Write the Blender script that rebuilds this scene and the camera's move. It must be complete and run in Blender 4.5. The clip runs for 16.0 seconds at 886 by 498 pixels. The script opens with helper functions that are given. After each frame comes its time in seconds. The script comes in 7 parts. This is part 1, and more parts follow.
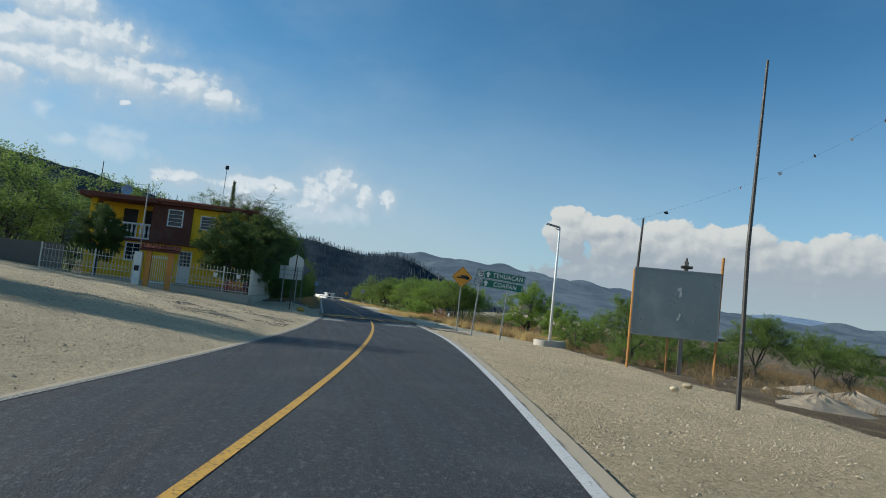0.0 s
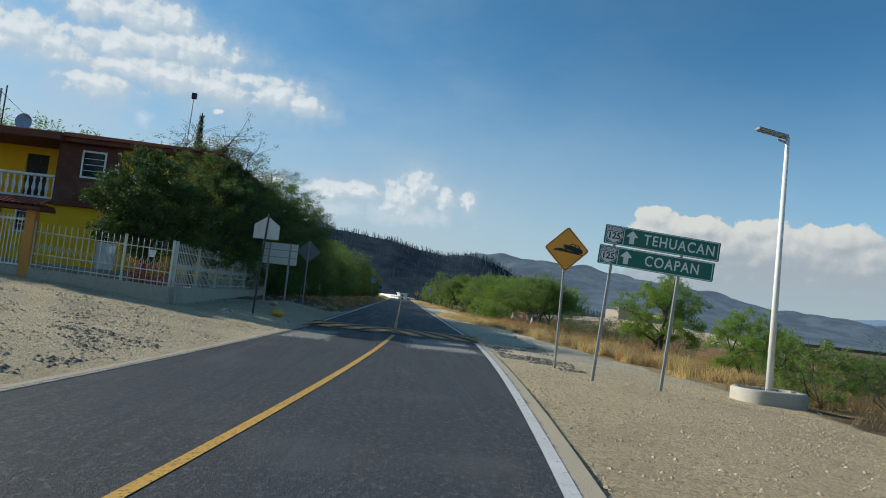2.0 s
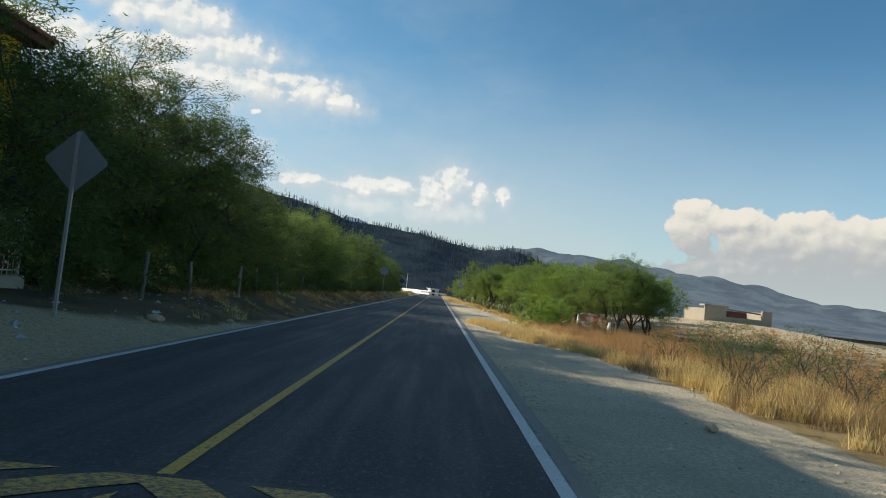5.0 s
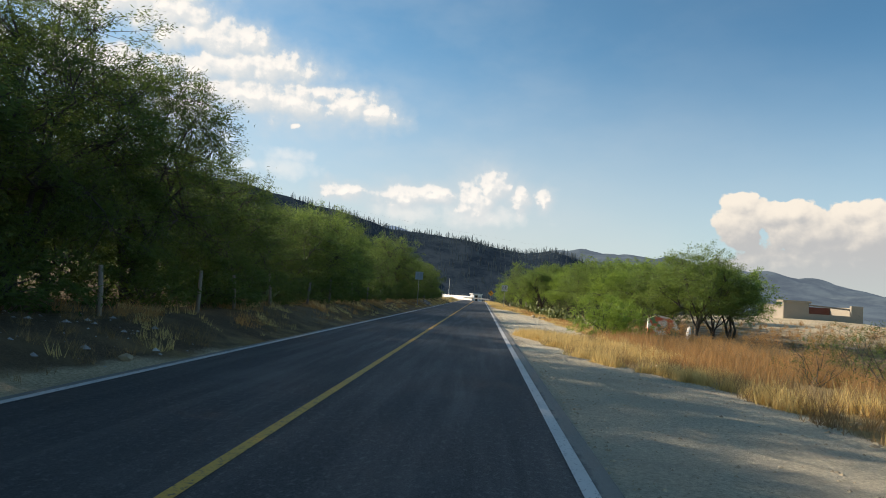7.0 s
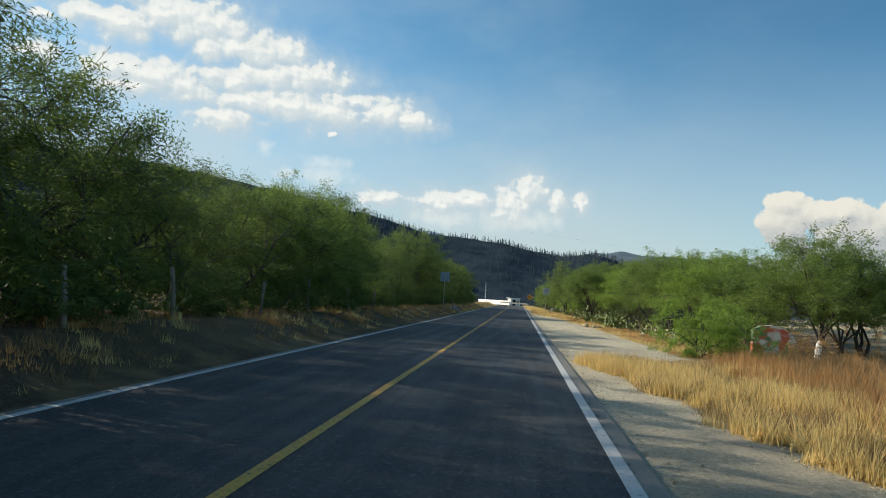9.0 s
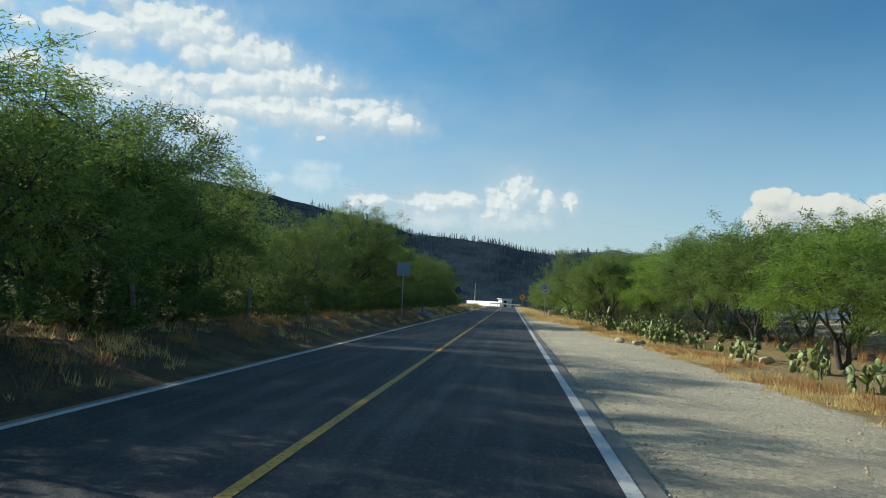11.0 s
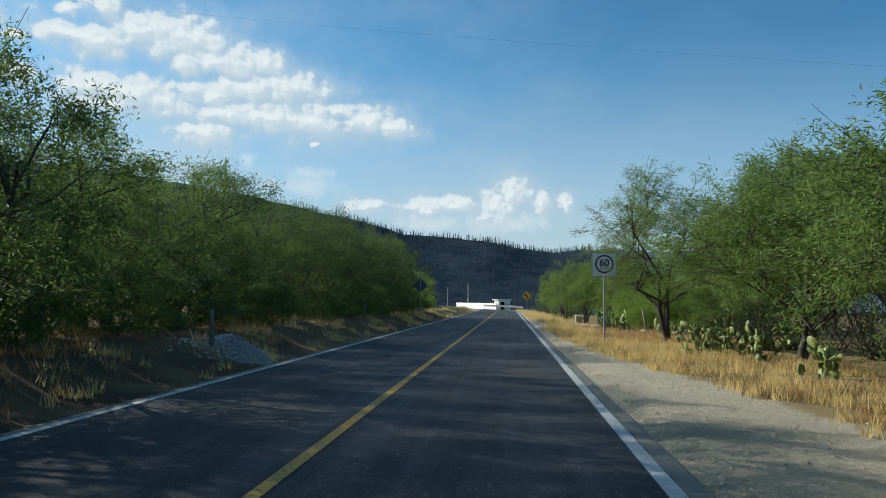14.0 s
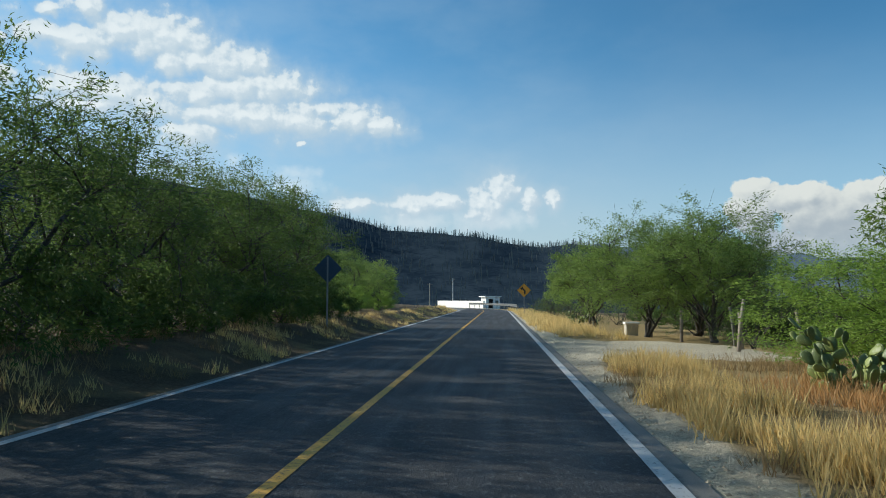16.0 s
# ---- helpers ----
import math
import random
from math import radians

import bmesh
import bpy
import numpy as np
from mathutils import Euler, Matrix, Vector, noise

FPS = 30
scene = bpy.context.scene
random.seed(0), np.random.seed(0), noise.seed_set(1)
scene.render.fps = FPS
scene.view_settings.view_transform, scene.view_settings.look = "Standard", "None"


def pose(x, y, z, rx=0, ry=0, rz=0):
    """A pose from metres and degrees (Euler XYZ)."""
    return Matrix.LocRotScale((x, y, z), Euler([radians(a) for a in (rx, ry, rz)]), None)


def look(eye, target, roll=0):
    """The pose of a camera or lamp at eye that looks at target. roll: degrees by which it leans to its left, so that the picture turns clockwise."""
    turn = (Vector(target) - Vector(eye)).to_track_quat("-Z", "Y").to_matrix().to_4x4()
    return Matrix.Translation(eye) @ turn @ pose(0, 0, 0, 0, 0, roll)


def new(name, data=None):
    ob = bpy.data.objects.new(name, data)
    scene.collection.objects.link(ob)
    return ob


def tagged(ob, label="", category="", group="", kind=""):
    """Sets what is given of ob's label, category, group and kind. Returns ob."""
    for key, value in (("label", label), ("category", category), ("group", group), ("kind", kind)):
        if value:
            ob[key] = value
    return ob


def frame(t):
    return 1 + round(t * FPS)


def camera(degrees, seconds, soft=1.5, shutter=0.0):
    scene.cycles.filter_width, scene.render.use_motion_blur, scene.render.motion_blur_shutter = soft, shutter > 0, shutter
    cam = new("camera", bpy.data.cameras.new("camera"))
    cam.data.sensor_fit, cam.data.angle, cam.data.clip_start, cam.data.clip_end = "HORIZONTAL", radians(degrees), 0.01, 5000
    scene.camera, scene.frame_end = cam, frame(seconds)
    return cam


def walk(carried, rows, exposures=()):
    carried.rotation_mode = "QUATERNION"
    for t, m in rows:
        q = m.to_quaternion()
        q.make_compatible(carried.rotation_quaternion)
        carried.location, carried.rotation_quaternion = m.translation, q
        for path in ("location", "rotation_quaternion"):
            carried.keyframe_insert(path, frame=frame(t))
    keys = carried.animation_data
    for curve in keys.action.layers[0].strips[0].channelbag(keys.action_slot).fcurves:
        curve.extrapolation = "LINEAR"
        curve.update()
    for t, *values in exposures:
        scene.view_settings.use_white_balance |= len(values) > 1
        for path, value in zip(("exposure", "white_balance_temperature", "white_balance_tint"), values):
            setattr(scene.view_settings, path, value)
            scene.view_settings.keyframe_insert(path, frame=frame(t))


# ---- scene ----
cam = camera(66.83, 16.0, soft=1.0)
# camera path
EXPOSURES = [(0, 0.04, 5820, 8), (3, 0.1, 6050, 9), (5, 0.3, 6600, 11), (7.5, 0.44, 6950, 16), (9, 0.32, 6500, 9), (11.5, 0.22, 6000, 5), (16, 0.2, 5850, 6)]
PATH = [
    (0, -3.026, 8.425, 1.274, 94.853, -5.785, -10.371),
    (0.5, -2.066, 12.458, 1.271, 94.810, -5.924, -8.903),
    (1, -1.209, 16.770, 1.272, 94.713, -5.937, -7.060),
    (1.5, -0.431, 21.350, 1.289, 94.559, -6.126, -5.112),
    (2, 0.113, 25.910, 1.311, 94.275, -6.222, -3.501),
    (2.5, 0.523, 30.302, 1.330, 93.984, -6.311, -2.333),
    (3, 0.843, 34.302, 1.347, 93.787, -6.487, -1.838),
    (3.5, 1.127, 37.959, 1.358, 93.656, -6.584, -1.337),
    (4, 1.323, 41.348, 1.352, 93.453, -6.608, -1.198),
    (6.5, 1.834, 51.755, 1.363, 93.846, -4.219, 1.919),
    (7, 1.833, 53.383, 1.346, 93.774, -3.879, 3.299),
    (7.5, 1.892, 55.278, 1.337, 93.858, -3.652, 5.901),
    (8, 1.868, 57.543, 1.338, 94.038, -3.551, 6.386),
    (8.5, 1.839, 60.084, 1.327, 94.040, -3.542, 6.502),
    (9, 1.794, 62.895, 1.321, 93.998, -3.347, 6.498),
    (11.5, 1.791, 82.990, 1.327, 94.258, -1.966, 5.661),
    (12, 1.711, 88.361, 1.295, 94.288, -1.716, 5.625),
    (12.5, 1.628, 93.615, 1.270, 94.302, -1.523, 5.598),
    (13, 1.562, 98.959, 1.258, 94.398, -1.283, 5.590),
    (13.5, 1.587, 104.671, 1.254, 94.498, -1.021, 5.580),
    (14, 1.594, 110.369, 1.240, 94.481, -0.811, 5.583),
    (14.5, 1.601, 115.966, 1.240, 94.455, -0.526, 5.595),
    (15, 1.583, 121.275, 1.230, 94.350, -0.337, 5.604),
    (15.5, 1.567, 126.715, 1.242, 94.365, -0.174, 5.585),
    (16, 1.525, 132.304, 1.240, 94.323, -0.037, 4.654),
]
walk(cam, [(t, pose(x, y, z, rx, ry, rz)) for t, x, y, z, rx, ry, rz in PATH], exposures=EXPOSURES)
# end of path

# ---- sky, sun ----
SUN_LEFT, SUN_UP = 74.0, 24.5      # degrees left of the road's direction, degrees above the horizon

# clouds: degrees right of the road's direction, degrees up, half width, half height
CLOUD_HIGH = [(-33.3, 21.4, 1.1, 0.8), (-36.0, 19.1, 1.7, 0.6), (-33.9, 18.9, 1.9, 0.9), (-39.1, 18.4, 0.6, 0.3), (-31.0, 20.2, 1.5, 1.0),
              (-29.0, 20.1, 2.3, 1.4), (-26.4, 20.1, 2.2, 1.3), (-27.2, 18.3, 1.4, 0.8), (-25.4, 18.9, 1.8, 0.9), (-23.2, 18.8, 1.9, 1.2),
              (-21.0, 18.8, 1.4, 0.9), (-35.8, 20.9, 0.7, 0.4), (-45.0, 20.0, 4.0, 1.5), (-53.0, 17.0, 6.0, 2.0)]
CLOUD_MAIN = [(-38.9, 15.8, 1.1, 0.6), (-34.4, 15.8, 1.7, 0.9), (-30.8, 15.6, 2.5, 1.1), (-32.4, 14.7, 3.1, 0.7), (-28.7, 15.2, 1.7, 0.8),
              (-25.3, 16.1, 2.4, 0.9), (-22.3, 16.8, 2.4, 0.9), (-19.5, 17.3, 2.9, 0.9), (-17.4, 17.4, 1.5, 0.8), (-24.0, 14.9, 3.1, 0.9),
              (-20.8, 15.0, 3.3, 1.1), (-17.3, 14.8, 2.4, 1.2), (-25.6, 13.2, 1.8, 0.9), (-14.7, 15.8, 1.1, 0.5), (-12.1, 15.0, 1.8, 0.9),
              (-10.0, 14.5, 1.4, 0.7), (-16.7, 12.9, 0.4, 0.2)]
CLOUD_LOW = [(-12.2, 8.1, 1.3, 0.5), (-7.1, 7.8, 1.7, 0.8), (-4.7, 8.1, 2.0, 0.6), (-1.0, 7.8, 1.4, 1.2), (0.3, 9.1, 1.0, 1.0),
             (2.7, 8.3, 0.7, 0.8), (4.7, 8.3, 0.5, 0.6)]
CLOUD_THIN = [(-17.2, 10.6, 1.9, 0.6), (-17.2, 9.5, 2.3, 0.9), (-20.2, 9.3, 0.9, 0.5), (-22.1, 11.4, 0.6, 0.5), (-0.5, 6.7, 4.0, 0.8), (-6.8, 6.6, 2.6, 0.6)]
CLOUD_TOWER = [(20.2, 8.5, 1.3, 0.9), (20.6, 6.6, 1.8, 1.9), (23.6, 7.7, 2.6, 1.2), (25.4, 5.9, 4.6, 2.4),
               (28.2, 7.9, 2.0, 1.2), (29.2, 6.0, 4.6, 2.4), (33.0, 7.2, 4.3, 1.3), (35.0, 5.3, 5.6, 2.6), (24.5, 3.0, 6.0, 3.2), (33.0, 2.6, 8.0, 3.6),
               (41.0, 5.6, 6.0, 2.2), (48.0, 4.8, 7.0, 2.0), (40.0, 2.0, 9.0, 3.8), (51.0, 1.8, 9.0, 3.8)]


SKY_STRENGTH = 0.107
CLOUD_WHITE, CLOUD_SHADE = (7.0, 7.0, 6.6), (4.4, 5.05, 5.35)
TOWER_LIT, TOWER_SHADE = (6.3, 6.1, 5.4), (3.5, 3.75, 3.85)
SKY_TINT = (0.75, 1.15, 1.12)
HAZE = (4.3, 4.7, 4.7)


class Nodes:
    """A small writer of node trees."""

    def __init__(self, tree):
        self.tree = tree

    def node(self, kind):
        return self.tree.nodes.new(kind)

    def put(self, socket, value):
        if isinstance(value, bpy.types.NodeSocket):
            self.tree.links.new(value, socket)
        else:
            socket.default_value = value

    def math(self, op, a, b=0.0, c=None, clamp=False):
        n = self.node("ShaderNodeMath")
        n.operation, n.use_clamp = op, clamp
        self.put(n.inputs[0], a)
        self.put(n.inputs[1], b)
        if c is not None:
            self.put(n.inputs[2], c)
        return n.outputs[0]

    def vec(self, op, a, b=(0, 0, 0)):
        n = self.node("ShaderNodeVectorMath")
        n.operation = op
        self.put(n.inputs[0], a)
        self.put(n.inputs[1], b)
        return n.outputs["Value"] if op in ("LENGTH", "DOT_PRODUCT") else n.outputs[0]

    def noise(self, vector, scale, detail=4.0, rough=0.55):
        n = self.node("ShaderNodeTexNoise")
        self.put(n.inputs["Vector"], vector)
        n.inputs["Scale"].default_value, n.inputs["Detail"].default_value, n.inputs["Roughness"].default_value = scale, detail, rough
        return n.outputs["Fac"]

    def ramp(self, value, low, high, to_low=0.0, to_high=1.0):
        n = self.node("ShaderNodeMapRange")
        n.interpolation_type = "SMOOTHSTEP"
        for k, v in enumerate((value, low, high, to_low, to_high)):
            self.put(n.inputs[k], v)
        return n.outputs[0]

    def mix(self, fac, a, b, blend="MIX"):
        n = self.node("ShaderNodeMix")
        n.data_type, n.blend_type = "RGBA", blend
        self.put(n.inputs[0], fac)
        self.put(n.inputs[6], a if isinstance(a, bpy.types.NodeSocket) else (*a[:3], 1))
        self.put(n.inputs[7], b if isinstance(b, bpy.types.NodeSocket) else (*b[:3], 1))
        return n.outputs[2]


def make_world():
    world = bpy.data.worlds.new("sky")
    world.use_nodes = True
    scene.world = world
    w = Nodes(world.node_tree)
    world.node_tree.nodes.clear()
    sky = w.node("ShaderNodeTexSky")
    sky.sky_type, sky.sun_disc = "NISHITA", False
    sky.sun_elevation, sky.sun_rotation = radians(SUN_UP), radians(-SUN_LEFT)
    sky.altitude, sky.air_density, sky.dust_density, sky.ozone_density = 1700.0, 1.0, 1.2, 2.0
    way = w.node("ShaderNodeTexCoord").outputs["Generated"]
    split = w.node("ShaderNodeSeparateXYZ")
    w.put(split.inputs[0], way)
    x, y, z = split.outputs
    side = w.math("MULTIPLY", w.math("ARCTAN2", x, y), 57.2958)
    up = w.math("MULTIPLY", w.math("ARCSINE", z), 57.2958)
    join = w.node("ShaderNodeCombineXYZ")
    w.put(join.inputs[0], side)
    w.put(join.inputs[1], up)
    p = join.outputs[0]
    broad = w.noise(w.vec("MULTIPLY", p, (0.5, 1.0, 1.0)), 0.16, 5.0, 0.55)

    def body(blobs, v):
        field = -9.0
        for a, e, half_w, half_h in blobs:
            d = w.vec("LENGTH", w.vec("MULTIPLY", w.vec("SUBTRACT", v, (a, e, 0)), (0.9 / half_w, 0.9 / half_h, 0)))
            field = w.math("MAXIMUM", w.math("SUBTRACT", 1.0, d), field)
        return field

    def puffs(v, size, warp):
        """Where a cloud swells and shrinks: drifted places, ragged noise and round puffs."""
        swirl = w.node("ShaderNodeTexNoise")
        w.put(swirl.inputs["Vector"], v)
        swirl.inputs["Scale"].default_value, swirl.inputs["Detail"].default_value = 0.7 * size, 4.0
        q = w.vec("ADD", v, w.vec("MULTIPLY", w.vec("SUBTRACT", swirl.outputs["Color"], (0.5, 0.5, 0.5)), (1.7 * warp, 1.2 * warp, 0.0)))
        cell = w.node("ShaderNodeTexVoronoi")
        cell.feature, cell.inputs["Smoothness"].default_value = "SMOOTH_F1", 0.3
        w.put(cell.inputs["Vector"], q)
        cell.inputs["Scale"].default_value = 0.9 * size
        lump = w.math("MULTIPLY", w.math("SUBTRACT", 0.56, cell.outputs["Distance"]), 0.62)
        rag = w.math("MULTIPLY", w.math("SUBTRACT", w.noise(v, 0.6 * size, 9.0, 0.6), 0.5), 1.6)
        return q, w.math("ADD", lump, rag)

    def small_at(v):
        q, lump = puffs(v, 1.0, 1.0)
        field = w.math("MAXIMUM", w.math("MAXIMUM", body(CLOUD_HIGH, q), body(CLOUD_MAIN, q)), body(CLOUD_LOW, q))
        return w.math("ADD", w.math("MAXIMUM", field, -2.5), lump), q, lump

    def tower_at(v):
        q, lump = puffs(v, 0.75, 0.8)
        return w.math("ADD", w.math("MAXIMUM", body(CLOUD_TOWER, q), -2.5), w.math("MULTIPLY", lump, 0.8))

    small, q, lump = small_at(p)
    small_sun = small_at(w.vec("ADD", p, (-0.28, 0.34, 0.0)))[0]
    rise = w.math("SUBTRACT", small, small_sun)
    lit = w.ramp(rise, -0.22, 0.42)
    deep = w.ramp(small, -0.1, 0.9)
    m_small = w.math("MULTIPLY", w.ramp(small, -0.45, w.ramp(lit, 0.0, 1.0, 0.55, 0.05)), 0.94)
    thin = w.math("MULTIPLY", w.ramp(w.math("ADD", body(CLOUD_THIN, q), lump), -0.3, 1.0), 0.4)
    wisp = w.math("MULTIPLY", w.ramp(small, -1.7, 0.5), 0.62)
    tower = tower_at(p)
    tower_rise = w.math("SUBTRACT", tower, tower_at(w.vec("ADD", p, (-0.4, 0.4, 0.0))))
    m_tower = w.math("MULTIPLY", w.ramp(tower, 0.0, 0.16), w.ramp(up, -1.0, 6.0, 0.62, 1.0))
    veil = w.math("MULTIPLY", w.math("MULTIPLY", w.ramp(broad, 0.36, 0.72), w.ramp(up, 4.0, 22.0, 1.0, 0.35)), w.ramp(side, -34.0, 28.0, 0.7, 0.08))
    haze = w.math("MULTIPLY", w.ramp(up, 0.0, 22.0, 0.9, 0.0), w.ramp(side, -5.0, 42.0, 1.0, 0.55))
    white = w.mix(w.math("ADD", w.math("MULTIPLY", lit, 0.68), w.math("MULTIPLY", deep, 0.32)), CLOUD_SHADE, CLOUD_WHITE)
    cream = w.mix(w.ramp(w.math("ADD", w.math("MULTIPLY", tower_rise, 0.55), w.math("MULTIPLY", w.math("SUBTRACT", up, 6.8), 0.12)), -0.32, 0.4), TOWER_SHADE, TOWER_LIT)
    clear = w.mix(1.0, sky.outputs[0], SKY_TINT, "MULTIPLY")
    clear = w.mix(w.math("MULTIPLY", w.ramp(side, -8.0, 36.0, 0.0, 0.5), w.ramp(up, 6.0, 24.0)), clear, w.mix(1.0, clear, (0.55, 0.7, 0.8), "MULTIPLY"))
    colour = w.mix(haze, clear, HAZE)
    colour = w.mix(veil, colour, CLOUD_SHADE)
    colour = w.mix(wisp, colour, CLOUD_SHADE)
    colour = w.mix(thin, colour, CLOUD_WHITE)
    colour = w.mix(m_small, colour, white)
    colour = w.mix(m_tower, colour, cream)
    back = w.node("ShaderNodeBackground")
    w.put(back.inputs[0], colour)
    back.inputs[1].default_value = SKY_STRENGTH
    w.put(w.node("ShaderNodeOutputWorld").inputs[0], back.outputs[0])


make_world()

sun = new("sun", bpy.data.lights.new("sun", "SUN"))
sun.data.energy, sun.data.angle, sun.data.color = 5.0, radians(0.55), (1.0, 0.91, 0.75)
a, e = radians(SUN_LEFT), radians(SUN_UP)
sun.matrix_world = look((-300 * math.sin(a) * math.cos(e), 300 * math.cos(a) * math.cos(e), 300 * math.sin(e)), (0, 0, 0))


# ---- materials ----
def material(name, build):
    m = bpy.data.materials.new(name)
    m.use_nodes = True
    n = Nodes(m.node_tree)
    bsdf = m.node_tree.nodes["Principled BSDF"]
    build(n, bsdf)
    return m


def where(n, kind="Object"):
    return n.node("ShaderNodeTexCoord").outputs[kind]


def world_place(n):
    return n.node("ShaderNodeNewGeometry").outputs["Position"]


def bump(n, bsdf, height, strength, distance=0.01):
    b = n.node("ShaderNodeBump")
    n.put(b.inputs["Height"], height)
    b.inputs["Strength"].default_value, b.inputs["Distance"].default_value = strength, distance
    n.put(bsdf.inputs["Normal"], b.outputs[0])


def worn(name, colour, dark=0.75, rough=0.6, metal=0.0, scale=6.0, grain=60.0, bumpy=0.15, stain=(0.25, 0.22, 0.18), stains=0.25):
    """Paint, plaster, metal or wood: a base colour with broad stains and fine grain."""
    def build(n, b):
        p = world_place(n)
        broad, fine = n.noise(p, scale, 5.0), n.noise(p, grain, 3.0)
        c = n.mix(fine, tuple(k * dark for k in colour), tuple(min(1.0, k * (2 - dark)) for k in colour))
        c = n.mix(n.ramp(broad, 0.5, 0.75, 0.0, stains), c, stain)
        n.put(b.inputs["Base Color"], c)
        n.put(b.inputs["Roughness"], n.ramp(broad, 0.3, 0.7, max(0.05, rough - 0.12), min(1.0, rough + 0.12)))
        b.inputs["Metallic"].default_value = metal
        bump(n, b, fine, bumpy, 0.004)
    return material(name, build)


def leafy(name, low, high, through_light=0.35):
    """Leaves: a tint for each leaf, and light through the blade."""
    def build(n, b):
        g = n.node("ShaderNodeNewGeometry")
        info = n.node("ShaderNodeObjectInfo")
        clump = n.ramp(n.noise(g.outputs["Position"], 1.5, 3.0, 0.6), 0.34, 0.66)
        t = n.math("ADD", n.math("MULTIPLY", g.outputs["Random Per Island"], 0.4), n.math("MULTIPLY", info.outputs["Random"], 0.25))
        t = n.math("ADD", t, n.math("MULTIPLY", clump, 0.35))
        c = n.mix(t, low, high)
        n.put(b.inputs["Base Color"], c)
        b.inputs["Roughness"].default_value = 0.62
        b.inputs["Specular IOR Level"].default_value = 0.25
        tr = n.node("ShaderNodeBsdfTranslucent")
        n.put(tr.inputs[0], n.mix(0.5, c, tuple(k * 1.6 for k in high)))
        mixer = n.node("ShaderNodeMixShader")
        mixer.inputs[0].default_value = through_light
        n.put(mixer.inputs[1], b.outputs[0])
        n.put(mixer.inputs[2], tr.outputs[0])
        n.put(n.tree.nodes["Material Output"].inputs[0], mixer.outputs[0])
    return material(name, build)


def build_asphalt(n, b):
    p = world_place(n)
    grit, patch, streak = n.noise(p, 55.0, 3.0, 0.7), n.noise(p, 0.5, 4.0), n.noise(n.vec("MULTIPLY", p, (3.0, 0.15, 1.0)), 1.0, 4.0)
    c = n.mix(n.ramp(grit, 0.3, 0.7), (0.018, 0.019, 0.022), (0.062, 0.062, 0.063))
    chips = n.noise(n.vec("MULTIPLY", p, (1.0, 0.55, 1.0)), 20.0, 5.0, 0.8)
    c = n.mix(n.ramp(chips, 0.52, 0.64, 0.0, 0.8), c, (0.115, 0.118, 0.119))
    c = n.mix(n.ramp(patch, 0.52, 0.72, 0.0, 0.5), c, (0.080, 0.080, 0.078))
    c = n.mix(n.ramp(streak, 0.55, 0.75, 0.0, 0.35), c, (0.095, 0.094, 0.090))
    # two scraped places before the speed bump, raked crosswise, with ragged rims
    rake = n.noise(n.vec("MULTIPLY", p, (1.3, 9.0, 1.0)), 1.6, 6.0, 0.7)
    comb = n.noise(n.vec("MULTIPLY", p, (14.0, 1.2, 1.0)), 1.0, 4.0, 0.6)
    for centre, reach in (((1.35, 45.0, 0.0), (1 / 1.15, 1 / 2.4, 0.0)), ((-2.2, 44.6, 0.0), (1 / 0.75, 1 / 2.3, 0.0))):
        d = n.vec("ABSOLUTE", n.vec("MULTIPLY", n.vec("SUBTRACT", p, centre), reach))
        sep = n.node("ShaderNodeSeparateXYZ")
        n.put(sep.inputs[0], d)
        inside = n.math("SUBTRACT", 1.0, n.math("MAXIMUM", sep.outputs[0], sep.outputs[1]))
        field = n.math("ADD", inside, n.math("ADD", n.math("MULTIPLY", n.math("SUBTRACT", rake, 0.5), 1.3), n.math("MULTIPLY", n.math("SUBTRACT", comb, 0.5), 0.9)))
        c = n.mix(n.math("MULTIPLY", n.ramp(field, 0.18, 0.34), n.ramp(chips, 0.36, 0.58, 0.2, 1.0)), c, (0.33, 0.305, 0.25))
    # dust and gravel spread over the crumbling rims, measured across from the middle of the road
    px, py = n.vec("DOT_PRODUCT", p, (1.0, 0.0, 0.0)), n.vec("DOT_PRODUCT", p, (0.0, 1.0, 0.0))
    back = n.math("MAXIMUM", n.math("SUBTRACT", 48.0, py), 0.0)
    lean = n.math("ADD", n.math("MULTIPLY", back, 0.0036), 0.043)
    across = n.math("ADD", px, n.math("MULTIPLY", back, n.math("ADD", n.math("MULTIPLY", back, 0.0018), 0.043)))
    across = n.math("MULTIPLY", across, n.math("SUBTRACT", 1.0, n.math("MULTIPLY", n.math("MULTIPLY", lean, lean), 0.5)))
    ragged = n.math("MULTIPLY", n.math("SUBTRACT", n.noise(p, 3.0, 6.0, 0.7), 0.5), 0.3)
    straight = n.ramp(py, 48.0, 53.0)
    spill = n.ramp(n.math("ADD", n.math("ABSOLUTE", across), ragged), 2.72, 2.80)
    c = n.mix(n.math("MULTIPLY", spill, n.ramp(straight, 0.0, 1.0, 0.95, 0.7)), c, n.mix(straight, (0.46, 0.38, 0.265), (0.27, 0.25, 0.215)))
    n.put(b.inputs["Base Color"], c)
    n.put(b.inputs["Roughness"], n.ramp(streak, 0.3, 0.7, 0.62, 0.85))
    b.inputs["Specular IOR Level"].default_value = 0.35
    bump(n, b, n.math("ADD", grit, chips), 0.8, 0.012)


